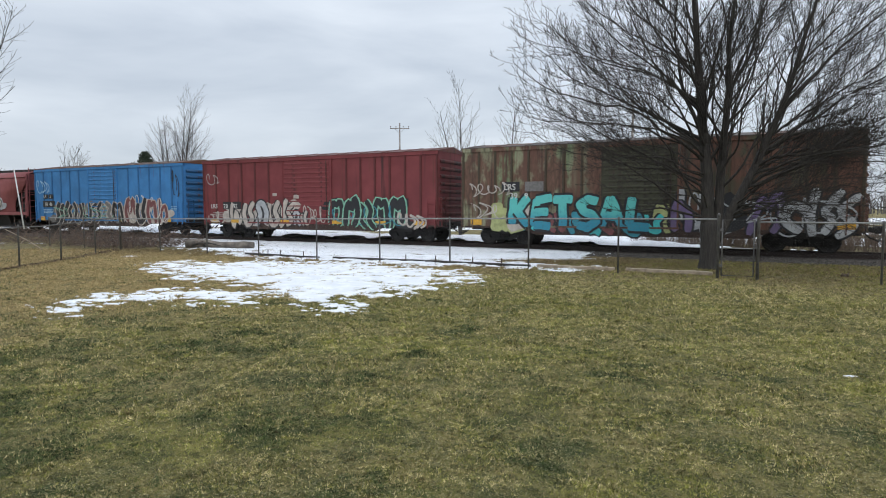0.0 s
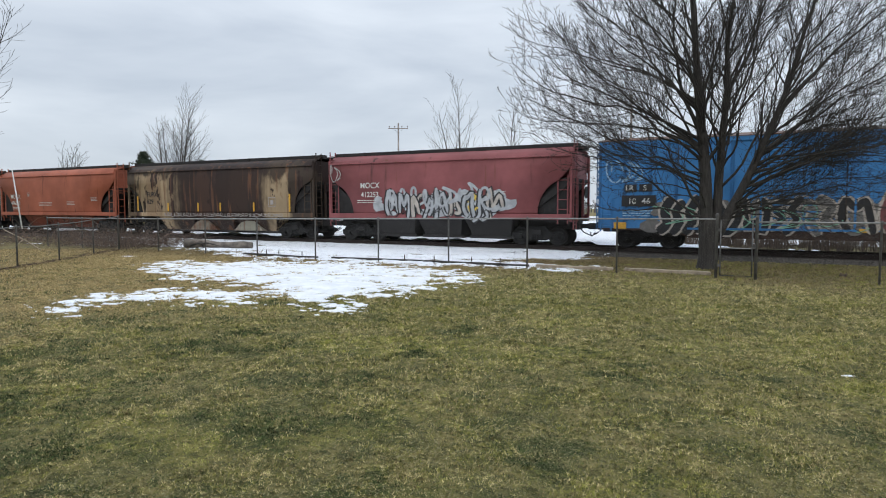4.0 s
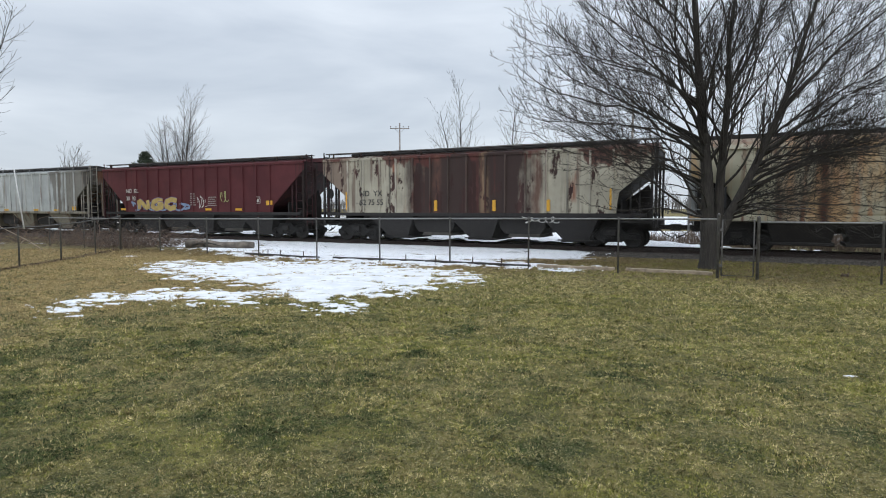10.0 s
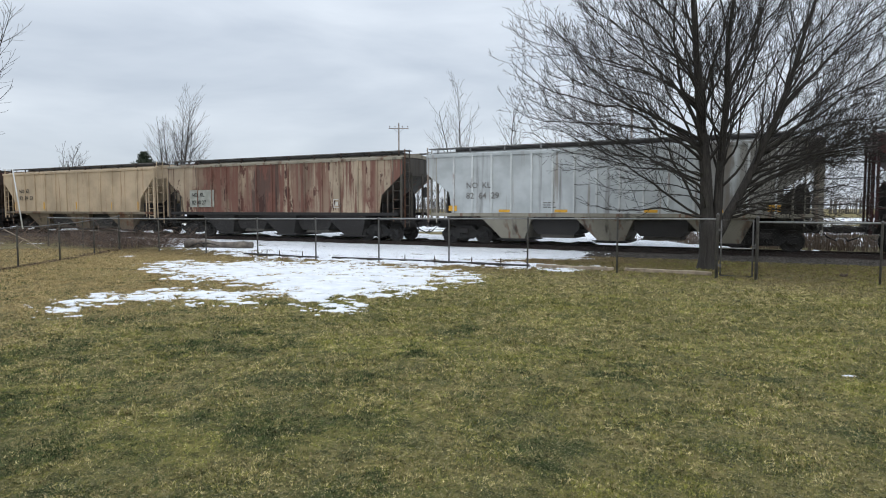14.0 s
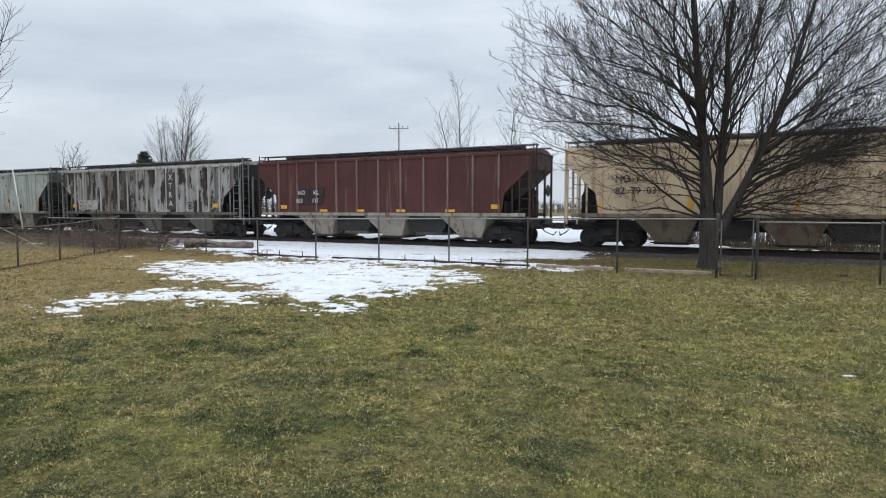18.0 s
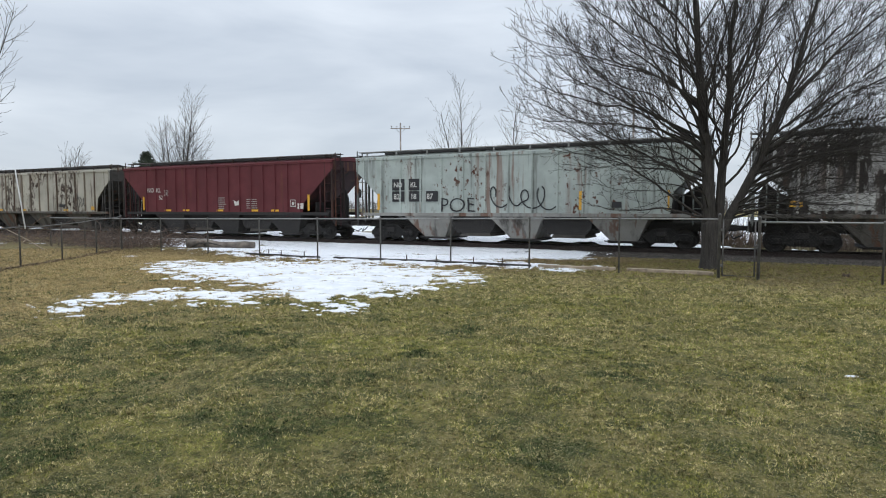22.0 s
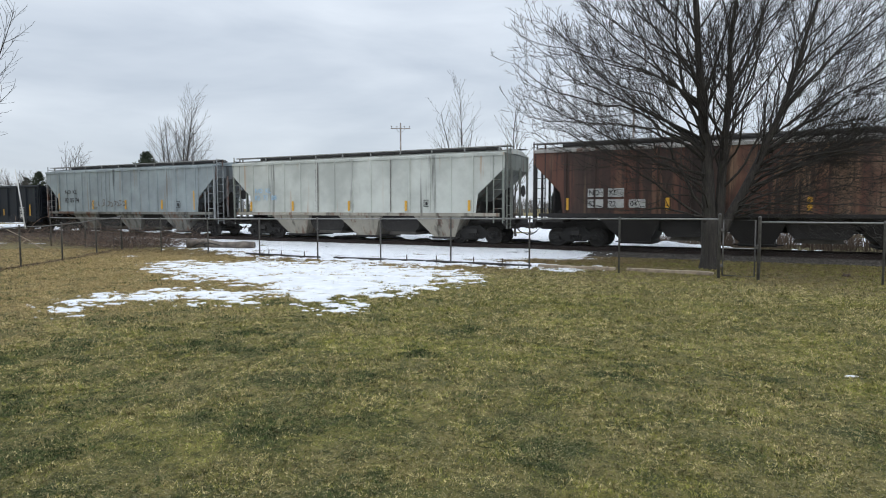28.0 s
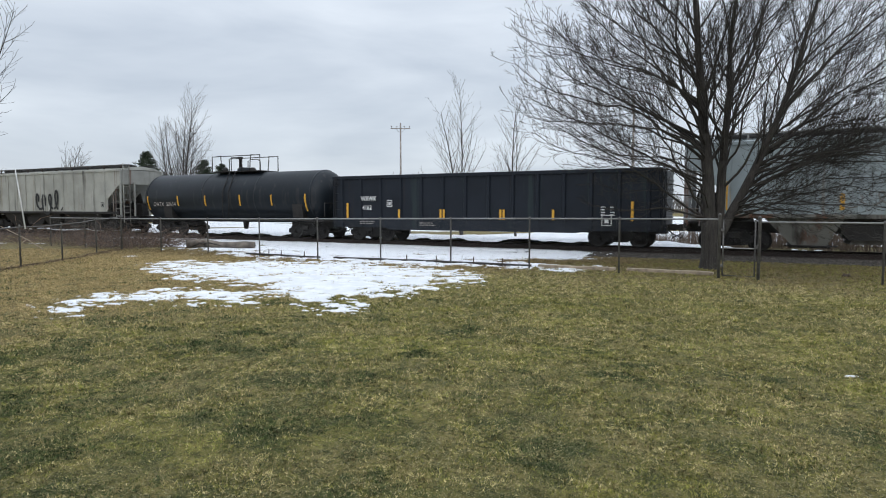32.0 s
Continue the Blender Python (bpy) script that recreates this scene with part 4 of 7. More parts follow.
        part("outlet_gate", Build().box(c - u * 1.6, c + u * 1.6, -1.08, 1.08, 0.27, 0.4, 0.02), steel_dark, car)
    running_gear(car, half, 1.65)
    return car


def boxcar(label, q_left, q_right, body_mat, roof_mat, door_mat, end_mat, door=(-1.2, 1.2), posts_left=6, posts_right=6, sill_mat=None, post_mat=None):
    """An exterior-post boxcar with a sliding door in each side."""
    car = thing("boxcar", label, "railway car", group="freight train cars")
    half = register(car, q_left, q_right)
    z0, z1 = 0.8, 4.4
    part("body", Build().box(-half, half, NEAR, -NEAR, z0, z1), body_mat, car)
    # post_mat: the car's paint darkened, for grime and the posts' shaded edges
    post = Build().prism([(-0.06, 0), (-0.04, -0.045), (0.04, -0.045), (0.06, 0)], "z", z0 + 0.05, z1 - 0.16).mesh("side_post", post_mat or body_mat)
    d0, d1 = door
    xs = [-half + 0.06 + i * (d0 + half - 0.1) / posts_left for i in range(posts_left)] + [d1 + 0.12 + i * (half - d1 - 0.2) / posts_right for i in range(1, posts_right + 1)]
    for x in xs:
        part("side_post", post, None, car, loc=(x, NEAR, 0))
    db = Build().box(d0, d1, NEAR - 0.03, NEAR, z0 + 0.12, z1 - 0.2)
    door_ob = part("sliding_door", db, door_mat, car, "corrugated sliding door")
    k = 13
    pressed = Build().prism([(NEAR - 0.03, -0.05), (NEAR - 0.055, -0.025), (NEAR - 0.055, 0.025), (NEAR - 0.03, 0.05)], "x", d0 + 0.1, d1 - 0.1).mesh("door_rib", door_mat)
    for i in range(k):
        part("door_rib", pressed, None, door_ob, loc=(0, 0, z0 + 0.25 + i * (z1 - z0 - 0.6) / (k - 1)))
    part("door_post", Build().box(d0 - 0.07, d0, NEAR - 0.06, NEAR, z0 + 0.05, z1 - 0.15), body_mat, door_ob)
    part("door_post", Build().box(d1, d1 + 0.07, NEAR - 0.06, NEAR, z0 + 0.05, z1 - 0.15), body_mat, door_ob)
    part("lock_bar", Build().tube([(d1 - 0.25, NEAR - 0.07, z0 + 0.15), (d1 - 0.25, NEAR - 0.07, z1 - 0.25)], 0.02, 6), steel_rust, door_ob)
    part("door_track", Build().box(d0 - 2.6, d1 + 0.1, NEAR - 0.07, NEAR, z0 + 0.04, z0 + 0.12), body_mat, car)
    part("top_rail", Build().box(-half, half, NEAR - 0.05, NEAR + 0.1, z1 - 0.17, z1 + 0.02, 0.015), body_mat, car)
    part("roof", Build().prism([(-1.66, z1), (-1.66, z1 + 0.03), (0, z1 + 0.3), (1.66, z1 + 0.03), (1.66, z1)], "x", -half - 0.02, half + 0.02), roof_mat, car)
    seam = Build().prism([(-1.66, z1 + 0.03), (0, z1 + 0.3), (1.66, z1 + 0.03), (1.66, z1 + 0.055), (0, z1 + 0.32), (-1.66, z1 + 0.055)], "x", -0.04, 0.04).mesh("roof_seam", roof_mat)
    for i in range(12):
        part("roof_seam", seam, None, car, loc=(-half + 0.4 + i * (2 * half - 0.8) / 11, 0, 0))
    for s in (-1, 1):
        e = Build()
        for i in range(9):
            z = z0 + 0.25 + i * 0.36
            e.prism([(s * half, z - 0.1), (s * (half + 0.08), z - 0.03), (s * (half + 0.08), z + 0.03), (s * half, z + 0.1)], "y", -1.45, 1.45)
        part("end_corrugation", e, end_mat, car, "pressed horizontal end ribs")
        ladder(car, s * (half + 0.1), -1.2, 0.8, z1 - 0.3 if s < 0 else 2.2, end_mat, 0.42, "y")
        ladder(car, s * (half - 0.35), NEAR - 0.07, 0.72, 2.1, body_mat, 0.42)
        part("end_sill", Build().box(s * half - 0.06, s * half + 0.06, -1.5, 1.5, 0.82, 1.06), steel_dark, car)
    part("side_sill", Build().prism([(-half, 0.86), (-half, 0.78), (-half + 2.9, 0.78), (-half + 3.6, 0.52), (half - 3.6, 0.52), (half - 2.9, 0.78), (half, 0.78), (half, 0.86)], "y", NEAR - 0.015, NEAR + 0.05), sill_mat or steel_rust, car)
    part("centre_sill", Build().box(-half - 0.05, half + 0.05, -0.35, 0.35, 0.66, 1.02, 0.02), steel_dark, car)
    part("underframe_gear", Build().lathe([(-0.6, 0.05), (-0.55, 0.2), (0.55, 0.2), (0.6, 0.05)], "x", 12, (0.6, -0.9, 0.75)), steel_dark, car)
    part("brake_valve", Build().box(-1.9, -1.2, -1.1, -0.6, 0.55, 0.98, 0.03), steel_dark, car)
    running_gear(car, half, 1.9)
    return car


def spray(name, c, rough=0.6):
    return plain(name, c, rough, 0, 0.22, 3.5)


teal, teal_deep, ink, cream = spray("teal_spray", (0.05, 0.42, 0.42)), spray("deep_teal_spray", (0.03, 0.22, 0.28)), spray("black_spray", (0.015, 0.015, 0.017)), spray("cream_spray", (0.42, 0.37, 0.32))
silver, lime, rose, mint_spray = spray("silver_spray", (0.36, 0.37, 0.38)), spray("lime_spray", (0.34, 0.36, 0.15)), spray("red_spray", (0.16, 0.05, 0.05)), spray("mint_spray", (0.2, 0.42, 0.3))
gold_spray, sky_spray, violet = spray("gold_spray", (0.6, 0.42, 0.06)), spray("pale_blue_spray", (0.28, 0.45, 0.6)), spray("violet_spray", (0.14, 0.1, 0.2))


def faded(name, top, low, z0, z1):
    """Spray paint that fades from one colour to another down the side."""
    m, nt, b = nodes_of(name, 0.6)
    co, sp = nt.nodes.new("ShaderNodeTexCoord"), nt.nodes.new("ShaderNodeSeparateXYZ")
    nt.links.new(co.outputs["Object"], sp.inputs[0])
    c = mixed(nt, ramp(nt, times(nt, sp.outputs["Z"], times(nt, tex(nt, 3, 4), 0.6), "ADD"), z0 + 0.3, z1 + 0.3), low, top)
    c = mixed(nt, times(nt, ramp(nt, tex(nt, 7, 5), 0.55, 0.7), 0.35), c, tuple(v * 0.4 for v in low))
    nt.links.new(c, b.inputs["Base Color"])
    return m


teal_fade = faded("fading_teal_spray", (0.1, 0.46, 0.42), (0.025, 0.23, 0.32), 1.0, 1.7)
black_plate = spray("black_panel", (0.018, 0.018, 0.02))


def plate(car, x0, x1, z0, z1, mat=None, label="painted rectangular panel"):
    part("marking_panel", Build().box(x0, x1, NEAR - 0.0505, NEAR - 0.043, z0, z1), mat or black_plate, car, label)


def framed(car, x, z, s, mat):
    """A small square outline with bars, as for a maintenance stencil."""
    b = Build()
    for a in ((x, x + s, z, z + 0.03), (x, x + s, z + s, z + s + 0.03), (x, x + 0.03, z, z + s), (x + s - 0.03, x + s, z, z + s), (x + s * 0.3, x + s * 0.7, z + s * 0.25, z + s * 0.75)):
        b.box(a[0], a[1], NEAR - 0.054, NEAR - 0.05, a[2], a[3])
    part("stencil_box", b, mat, car)


def freight():
    # olive boxcar
    olive = paint("olive_boxcar_paint", (0.27, 0.27, 0.17), rust=(0.1, 0.05, 0.036), streak=0.85, patch=0.8, grime=0.5, seed=3.1, patch_scale=0.8, second=(0.2, 0.26, 0.14), second_amount=0.5, stains=((3.5, 5.2, (0.045, 0.04, 0.03), 0.85),))
    brown_roof = paint("brown_roof_paint", (0.075, 0.06, 0.052), streak=0.3, patch=0.6, grime=0.5, seed=1.3)
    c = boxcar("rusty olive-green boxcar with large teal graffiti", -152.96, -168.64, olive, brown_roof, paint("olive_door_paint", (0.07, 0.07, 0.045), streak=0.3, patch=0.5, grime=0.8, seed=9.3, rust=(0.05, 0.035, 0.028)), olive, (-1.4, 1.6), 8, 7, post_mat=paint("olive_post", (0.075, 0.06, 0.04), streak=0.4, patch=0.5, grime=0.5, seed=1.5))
    marks(c, [("LRS", -5.75, 2.5, 0.26, 1.0), ("39   9", -5.45, 2.1, 0.26, 1.0)], white_ink)
    plate(c, -5.85, -5.0, 2.42, 2.85)
    plate(c, -4.75, -3.9, 2.42, 2.85, grey_ink)
    wildstyle(c, -6.3, 0.75, 1.6, 1.0, 2, [lime, cream], lime, 6, wild=0.4, thick=0.4)
    wildstyle(c, -5.4, 0.72, 6.5, 0.7, 8, [teal_deep, teal, rose], ink, 4, wild=0.45, thick=0.4)
    block_letters(c, "KETSAL", -5.45, 0.92, 1.02, 1.22, 0.36, teal_fade, ink, None, 5, 0.012, 0.2)
    tag(c, -7.4, 2.3, 2.0, 0.55, 5, cream, 8, 0.05)
    tag(c, -7.3, 1.2, 1.5, 0.9, 3, cream, 9, 0.05)
    wildstyle(c, 0.7, 0.8, 1.4, 1.0, 2, [lime, violet], ink, 16, wild=0.4, thick=0.3)
    wildstyle(c, 1.7, 0.8, 6.0, 1.35, 5, [silver, ink, violet, silver], ink, 15, cloud=None, wild=0.4, thick=0.22)
    tag(c, 2.0, 0.85, 5.6, 1.3, 6, silver, 17, 0.06)
    reflectors(c, [-7.1, 7.3], 0.92, 1.18, 0.55)

    # red boxcar
    red_box = paint("red_boxcar_paint", (0.185, 0.045, 0.047), streak=0.1, patch=0.08, grime=0.3, seed=5.2, rust=(0.09, 0.035, 0.025))
    c = boxcar("faded red boxcar with white and mint graffiti", -136.05, -151.7, red_box, paint("red_roof_paint", (0.13, 0.05, 0.045), patch=0.4, grime=0.4, seed=2.0), red_box, paint("sooty_red_end", (0.13, 0.038, 0.036), streak=0.3, patch=0.2, grime=0.8, seed=6.4), (-1.7, 1.5), 6, 7, post_mat=paint("red_post_shaded", (0.105, 0.03, 0.028), streak=0.1, patch=0.1, grime=0.4, seed=1.6))
    plate(c, -6.2, -5.6, 1.62, 2.05)
    plate(c, -5.45, -4.8, 1.62, 2.05)
    marks(c, [("LRS", -7.15, 1.68, 0.24, 1.0), ("20", -6.15, 1.68, 0.24, 1.0), ("92", -5.4, 1.68, 0.24, 1.0)], white_ink)
    small_print(c, -7.0, 1.4, 3, 1.3, dim_ink)
    tag(c, -7.3, 0.9, 1.6, 0.6, 3, cream, 22, 0.09)
    wildstyle(c, -5.6, 0.8, 4.6, 1.2, 5, [cream, cream, silver], ink, 21, cloud=cream, wild=0.2, thick=0.24)
    wildstyle(c, -1.0, 0.75, 1.0, 0.7, 2, [silver, cream], ink, 26, wild=0.3, thick=0.3)
    wildstyle(c, 1.4, 0.8, 4.6, 1.25, 5, [ink, ink, ink], mint_spray, 23, cloud=ink, wild=0.2, thick=0.22)
    tag(c, 1.4, 0.8, 4.6, 1.0, 4, teal_deep, 28, 0.05)
    tag(c, -0.3, 0.9, 1.4, 1.0, 4, cream, 24)
    tag(c, 5.6, 0.8, 1.6, 0.6, 4, cream, 27, 0.1)
    tag(c, -7.5, 2.9, 1.1, 0.8, 2, dim_ink, 29, 0.05)
    part("placard", Build().box(-2.45, -2.15, NEAR - 0.054, NEAR - 0.048, 2.35, 2.5), cream, c, "torn paper placard")
    part("placard", Build().box(-0.95, -0.6, NEAR - 0.065, NEAR - 0.059, 2.2, 2.4), cream, c, "torn paper placard")
    reflectors(c, [-6.9, -5.3, -1.6, 1.9, 4.6, 6.8], 0.86, 1.04, 0.6)

    # blue boxcar
    blue_box = paint("blue_boxcar_paint", (0.055, 0.21, 0.46), streak=0.15, patch=0.05, grime=0.25, seed=7.7)
    c = boxcar("bright blue boxcar with black and white graffiti", -119.19, -134.42, blue_box, paint("blue_roof_paint", (0.15, 0.12, 0.11), patch=0.6, grime=0.4, seed=4.0), blue_box, paint("sooty_blue_end", (0.035, 0.12, 0.25), streak=0.3, patch=0.2, grime=0.8, seed=6.1), (-1.5, 1.4), 6, 6, post_mat=paint("blue_post_shaded", (0.035, 0.13, 0.29), streak=0.1, patch=0.1, grime=0.4, seed=1.7))
    plate(c, -6.55, -6.05, 2.35, 2.65)
    plate(c, -5.95, -5.45, 2.35, 2.65)
    plate(c, -6.65, -5.3, 1.75, 2.2)
    marks(c, [("LR", -6.5, 2.4, 0.21, 1.0), ("S", -5.8, 2.4, 0.21, 1.0), ("10", -6.4, 1.85, 0.24, 1.0), ("46", -5.85, 1.85, 0.24, 1.0)], white_ink)
    small_print(c, -6.6, 1.55, 3, 1.3, sky_spray)
    wildstyle(c, -5.2, 0.82, 3.9, 1.2, 4, [ink, ink, ink], cream, 31, cloud=grey_ink, wild=0.2, thick=0.26)
    tag(c, -5.2, 0.85, 7.0, 1.1, 7, mint_spray, 37, 0.04)
    wildstyle(c, -1.3, 0.82, 3.3, 1.15, 3, [ink, grey_ink, ink], cream, 33, cloud=grey_ink, wild=0.2, thick=0.26)
    wildstyle(c, 2.3, 0.82, 3.9, 1.3, 4, [rose, ink, rose], cream, 35, cloud=cream, wild=0.25, thick=0.22)
    tag(c, 2.5, 0.9, 3.5, 1.5, 5, white_ink, 39, 0.05)
    tag(c, 6.6, 2.4, 0.7, 1.4, 2, ink, 36)
    tag(c, -7.3, 2.6, 1.5, 1.1, 3, sky_spray, 38, 0.06)
    small_print(c, 6.5, 1.75, 3, 0.6, sky_spray)
    reflectors(c, [-6.7, 6.2], 0.84, 1.1, 0.5)
    reflectors(c, [-2.6, 1.8], 0.82, 0.95, 0.45)

    # pink-red smooth hopper
    pinkish = paint("faded_red_hopper_paint", (0.255, 0.084, 0.085), streak=0.05, patch=0.0, grime=0.2, seed=11.2)
    c = smooth_hopper("faded pink-red smooth-sided covered hopper with silver graffiti", -105.2, -118.0, pinkish, pinkish, steel_dark)
    marks(c, [("MOCX", -4.4, 2.68, 0.28, 0.95), ("412253", -4.35, 2.24, 0.26, 0.95)], white_ink)
    small_print(c, -4.6, 2.05, 2, 1.2, white_ink, 0.04)
    small_print(c, 2.6, 2.4, 3, 0.9, white_ink, 0.04)
    wildstyle(c, -2.9, 1.25, 6.2, 1.1, 9, [silver, silver, cream], ink, 41, cloud=silver, wild=0.5, thick=0.16)
    tag(c, -2.7, 1.7, 5.6, 1.15, 9, silver, 42, 0.12)
    tag(c, -2.8, 1.3, 5.8, 1.0, 10, ink, 45, 0.045)
    tag(c, 1.5, 1.6, 0.7, 0.8, 2, gold_spray, 43, 0.1)
    tag(c, -6.3, 2.9, 0.7, 1.0, 2, dim_ink, 44, 0.05)

    # burnt brown smooth hopper
    burnt = paint("burnt_cream_hopper_paint", (0.38, 0.28, 0.17), rust=(0.12, 0.055, 0.03), streak=0.4, patch=0.06, grime=0.25, seed=13.9, patch_scale=0.5, stains=((0.5, 3.9, (0.026, 0.015, 0.0135), 0.97), (-0.7, 0.7, (0.075, 0.04, 0.028), 0.55), (2.6, 0.8, (0.05, 0.03, 0.022), 0.5), (7.0, 1.3, (0.03, 0.021, 0.018), 0.92), (-5.0, 0.5, (0.16, 0.085, 0.05), 0.4), (-7.2, 0.5, (0.04, 0.027, 0.02), 0.8)), peel=((0.03, 0.018, 0.015), 0.3), roof_stain=(3.5, 0.5, (0.028, 0.018, 0.015), 0.9))
    c = smooth_hopper("heavily burnt and rusted cream covered hopper", -89.25, -104.1, burnt, burnt, burnt, cut_z=3.1, cut_in=1.3)
    marks(c, [("FURX", -5.5, 2.4, 0.28, 0.95), ("829", -5.5, 1.95, 0.28, 0.95)], black_ink)
    for x in (-1.0, 2.6):
        part("outlet_tray", Build().prism([(x - 1.1, 0.4), (x - 0.6, 0.85), (x - 0.2, 0.98), (x + 0.4, 0.95), (x + 1.1, 0.42)], "y", -1.35, -0.9), paint("crusted_chute", (0.3, 0.28, 0.22), streak=0.3, patch=0.5, grime=0.5, seed=8.3), c, "pale crusted outlet chute")
    reflectors(c, [-3.64, -1.07, 0.74, 3.32], 1.5, 2.0, 0.1)
    reflectors(c, [-6.4, 5.9], 1.5, 2.45, 0.1)
    tag(c, -4.0, 1.2, 9.5, 0.2, 34, dim_ink, 47, 0.03)
    framed(c, 4.4, 1.75, 0.5, dim_ink)

    # orange smooth hopper
    orange = paint("orange_brown_hopper_paint", (0.37, 0.115, 0.068), streak=0.04, patch=0.0, grime=0.15, seed=17.1)
    c = smooth_hopper("clean orange-brown smooth-sided covered hopper", -74.85, -87.9, orange, orange, paint("sooty_orange_chute", (0.2, 0.06, 0.038), streak=0.2, patch=0.1, grime=0.6, seed=2.7))
    marks(c, [("MOCX", -5.05, 2.38, 0.3, 0.95), ("416313", -5.0, 1.92, 0.28, 0.95)], white_ink)
    small_print(c, -4.85, 1.72, 2, 1.0, white_ink, 0.04)
    small_print(c, -1.6, 2.05, 3, 1.7, white_ink, 0.035, 0.09)
    small_print(c, 1.6, 2.1, 3, 0.9, white_ink, 0.035, 0.09)
    small_print(c, 4.2, 2.35, 3, 0.7, white_ink, 0.035, 0.09)
    framed(c, -3.0, 2.5, 0.26, dim_ink)

    # cream hopper with orange streaks
    red_run, dark_run, pale_run = (0.12, 0.036, 0.022), (0.075, 0.026, 0.02), (0.36, 0.17, 0.075)
    streaky_cream = paint("streaked_cream_hopper_paint", (0.4, 0.375, 0.28), rust=(0.3, 0.13, 0.055), streak=0.35, patch=0.0, grime=0.12, seed=19.4, second=(0.42, 0.29, 0.16), second_amount=0.35,
                          runs=((-5.8, 0.05, red_run, 0.9), (-4.46, 0.07, red_run, 0.95), (-3.3, 0.11, dark_run, 0.95), (-2.9, 0.3, pale_run, 0.6), (-2.45, 0.09, red_run, 0.9), (-1.85, 0.2, dark_run, 0.95), (-1.4, 0.2, pale_run, 0.6), (0.03, 0.1, dark_run, 0.97), (0.66, 0.4, pale_run, 0.6),
                                (1.55, 0.26, dark_run, 0.92), (2.0, 0.3, pale_run, 0.55), (2.4, 0.09, red_run, 0.9), (3.2, 0.08, dark_run, 0.97), (4.48, 0.1, pale_run, 0.9), (5.78, 0.08, red_run, 0.8), (-0.9, 0.05, pale_run, 0.6), (5.1, 0.05, pale_run, 0.7)), roof_stain=(4.1, 0.25, (0.16, 0.07, 0.045), 0.6))
    c = smooth_hopper("cream covered hopper with bright rust streaks", -60.8, -73.5, streaky_cream, paint("grey_end_paint", (0.26, 0.27, 0.27), streak=0.3, grime=0.5, seed=3.3), steel_dark, cut_z=2.9, cut_in=1.6)
    marks(c, [("MOCX", -4.3, 2.45, 0.24, 0.95), ("499338", -4.3, 2.05, 0.26, 0.95)], black_ink)
    small_print(c, -4.3, 1.75, 2, 2.4, grey_ink, 0.04)
    plate(c, 4.0, 4.45, 2.2, 2.5)
    plate(c, 3.7, 4.15, 1.75, 2.0)
    plate(c, -5.4, -5.05, 1.7, 2.5)
    tag(c, 0.8, 1.9, 1.7, 0.6, 5, mint_spray, 49, 0.035)

    # dark rusted ribbed hopper
    ndyx = paint("rusted_white_hopper_paint", (0.4, 0.37, 0.29), rust=(0.06, 0.022, 0.018), streak=0.25, patch=0.03, grime=0.4, seed=23.7, patch_scale=0.5, second=(0.22, 0.075, 0.04), second_amount=0.12,
                 stains=((0.0, 3.1, (0.03, 0.014, 0.0135), 0.96), (-7.6, 0.5, (0.1, 0.035, 0.026), 0.6)), runs=((-1.55, 0.2, (0.15, 0.07, 0.05), 0.6), (0.9, 0.22, (0.3, 0.2, 0.12), 0.7), (3.4, 0.25, (0.09, 0.03, 0.02), 0.8)), roof_stain=(3.85, 0.25, (0.1, 0.034, 0.028), 0.9), peel=((0.035, 0.017, 0.015), 0.28))
    c = hopper("dirty white covered hopper mostly covered in dark rust", -42.8, -59.4, ndyx, steel_dark, steel_dark, 15, rib_mat=paint("rusty_white_rib", (0.42, 0.39, 0.32), rust=(0.06, 0.022, 0.018), streak=0.6, patch=0.35, grime=0.4, seed=23.7, stains=((0.0, 3.1, (0.04, 0.019, 0.017), 0.9),)))
    marks(c, [("ND  YX", -5.95, 2.28, 0.28, 1.0), ("82 75 55", -5.95, 1.84, 0.28, 1.0)], black_ink)
    reflectors(c, [-1.6, 1.4, 3.95], 1.55, 2.05, 0.16)
    reflectors(c, [-6.75, 6.65], 1.6, 2.5, 0.14)
    tag(c, 2.8, 1.05, 1.6, 0.25, 5, white_ink, 53, 0.03)

    # red hopper with yellow graffiti
    deep_red = paint("deep_red_hopper_paint", (0.098, 0.027, 0.03), streak=0.05, patch=0.05, grime=0.3, seed=29.3)
    c = hopper("dark red covered hopper with yellow bubble-letter graffiti", -24.7, -41.5, deep_red, paint("sooty_shaded_red_slope", (0.05, 0.02, 0.021), streak=0.3, patch=0.2, grime=0.8, seed=5.7), steel_dark, 13, cut=(3.75, 2.1, 1.9))
    marks(c, [("NO  KL", -6.0, 2.65, 0.25, 1.0), ("30  03", -6.0, 2.18, 0.25, 1.0)], white_ink)
    block_letters(c, "NGC", -4.85, 1.66, 1.2, 0.55, 0.29, spray("dull_gold_spray", (0.42, 0.31, 0.1)), violet, None, 7, 0.022, 0.08)
    tag(c, -5.5, 1.6, 5.3, 0.5, 7, spray("dusty_blue_spray", (0.2, 0.27, 0.4)), 55, 0.12)
    small_print(c, -0.2, 2.5, 6, 0.5, dim_ink, 0.06, 0.13)
    small_print(c, 1.3, 2.3, 5, 0.7, dim_ink, 0.05, 0.12)
    tag(c, 0.4, 1.75, 0.8, 0.7, 3, white_ink, 57, 0.035)
    tag(c, 2.3, 1.9, 0.6, 0.8, 2, lime, 58, 0.05)
    framed(c, 5.0, 1.95, 0.34, white_ink)
    reflectors(c, [-6.3, 1.3, 3.7], 1.55, 1.68, 0.5)
    reflectors(c, [6.0], 1.85, 2.1, 0.45)

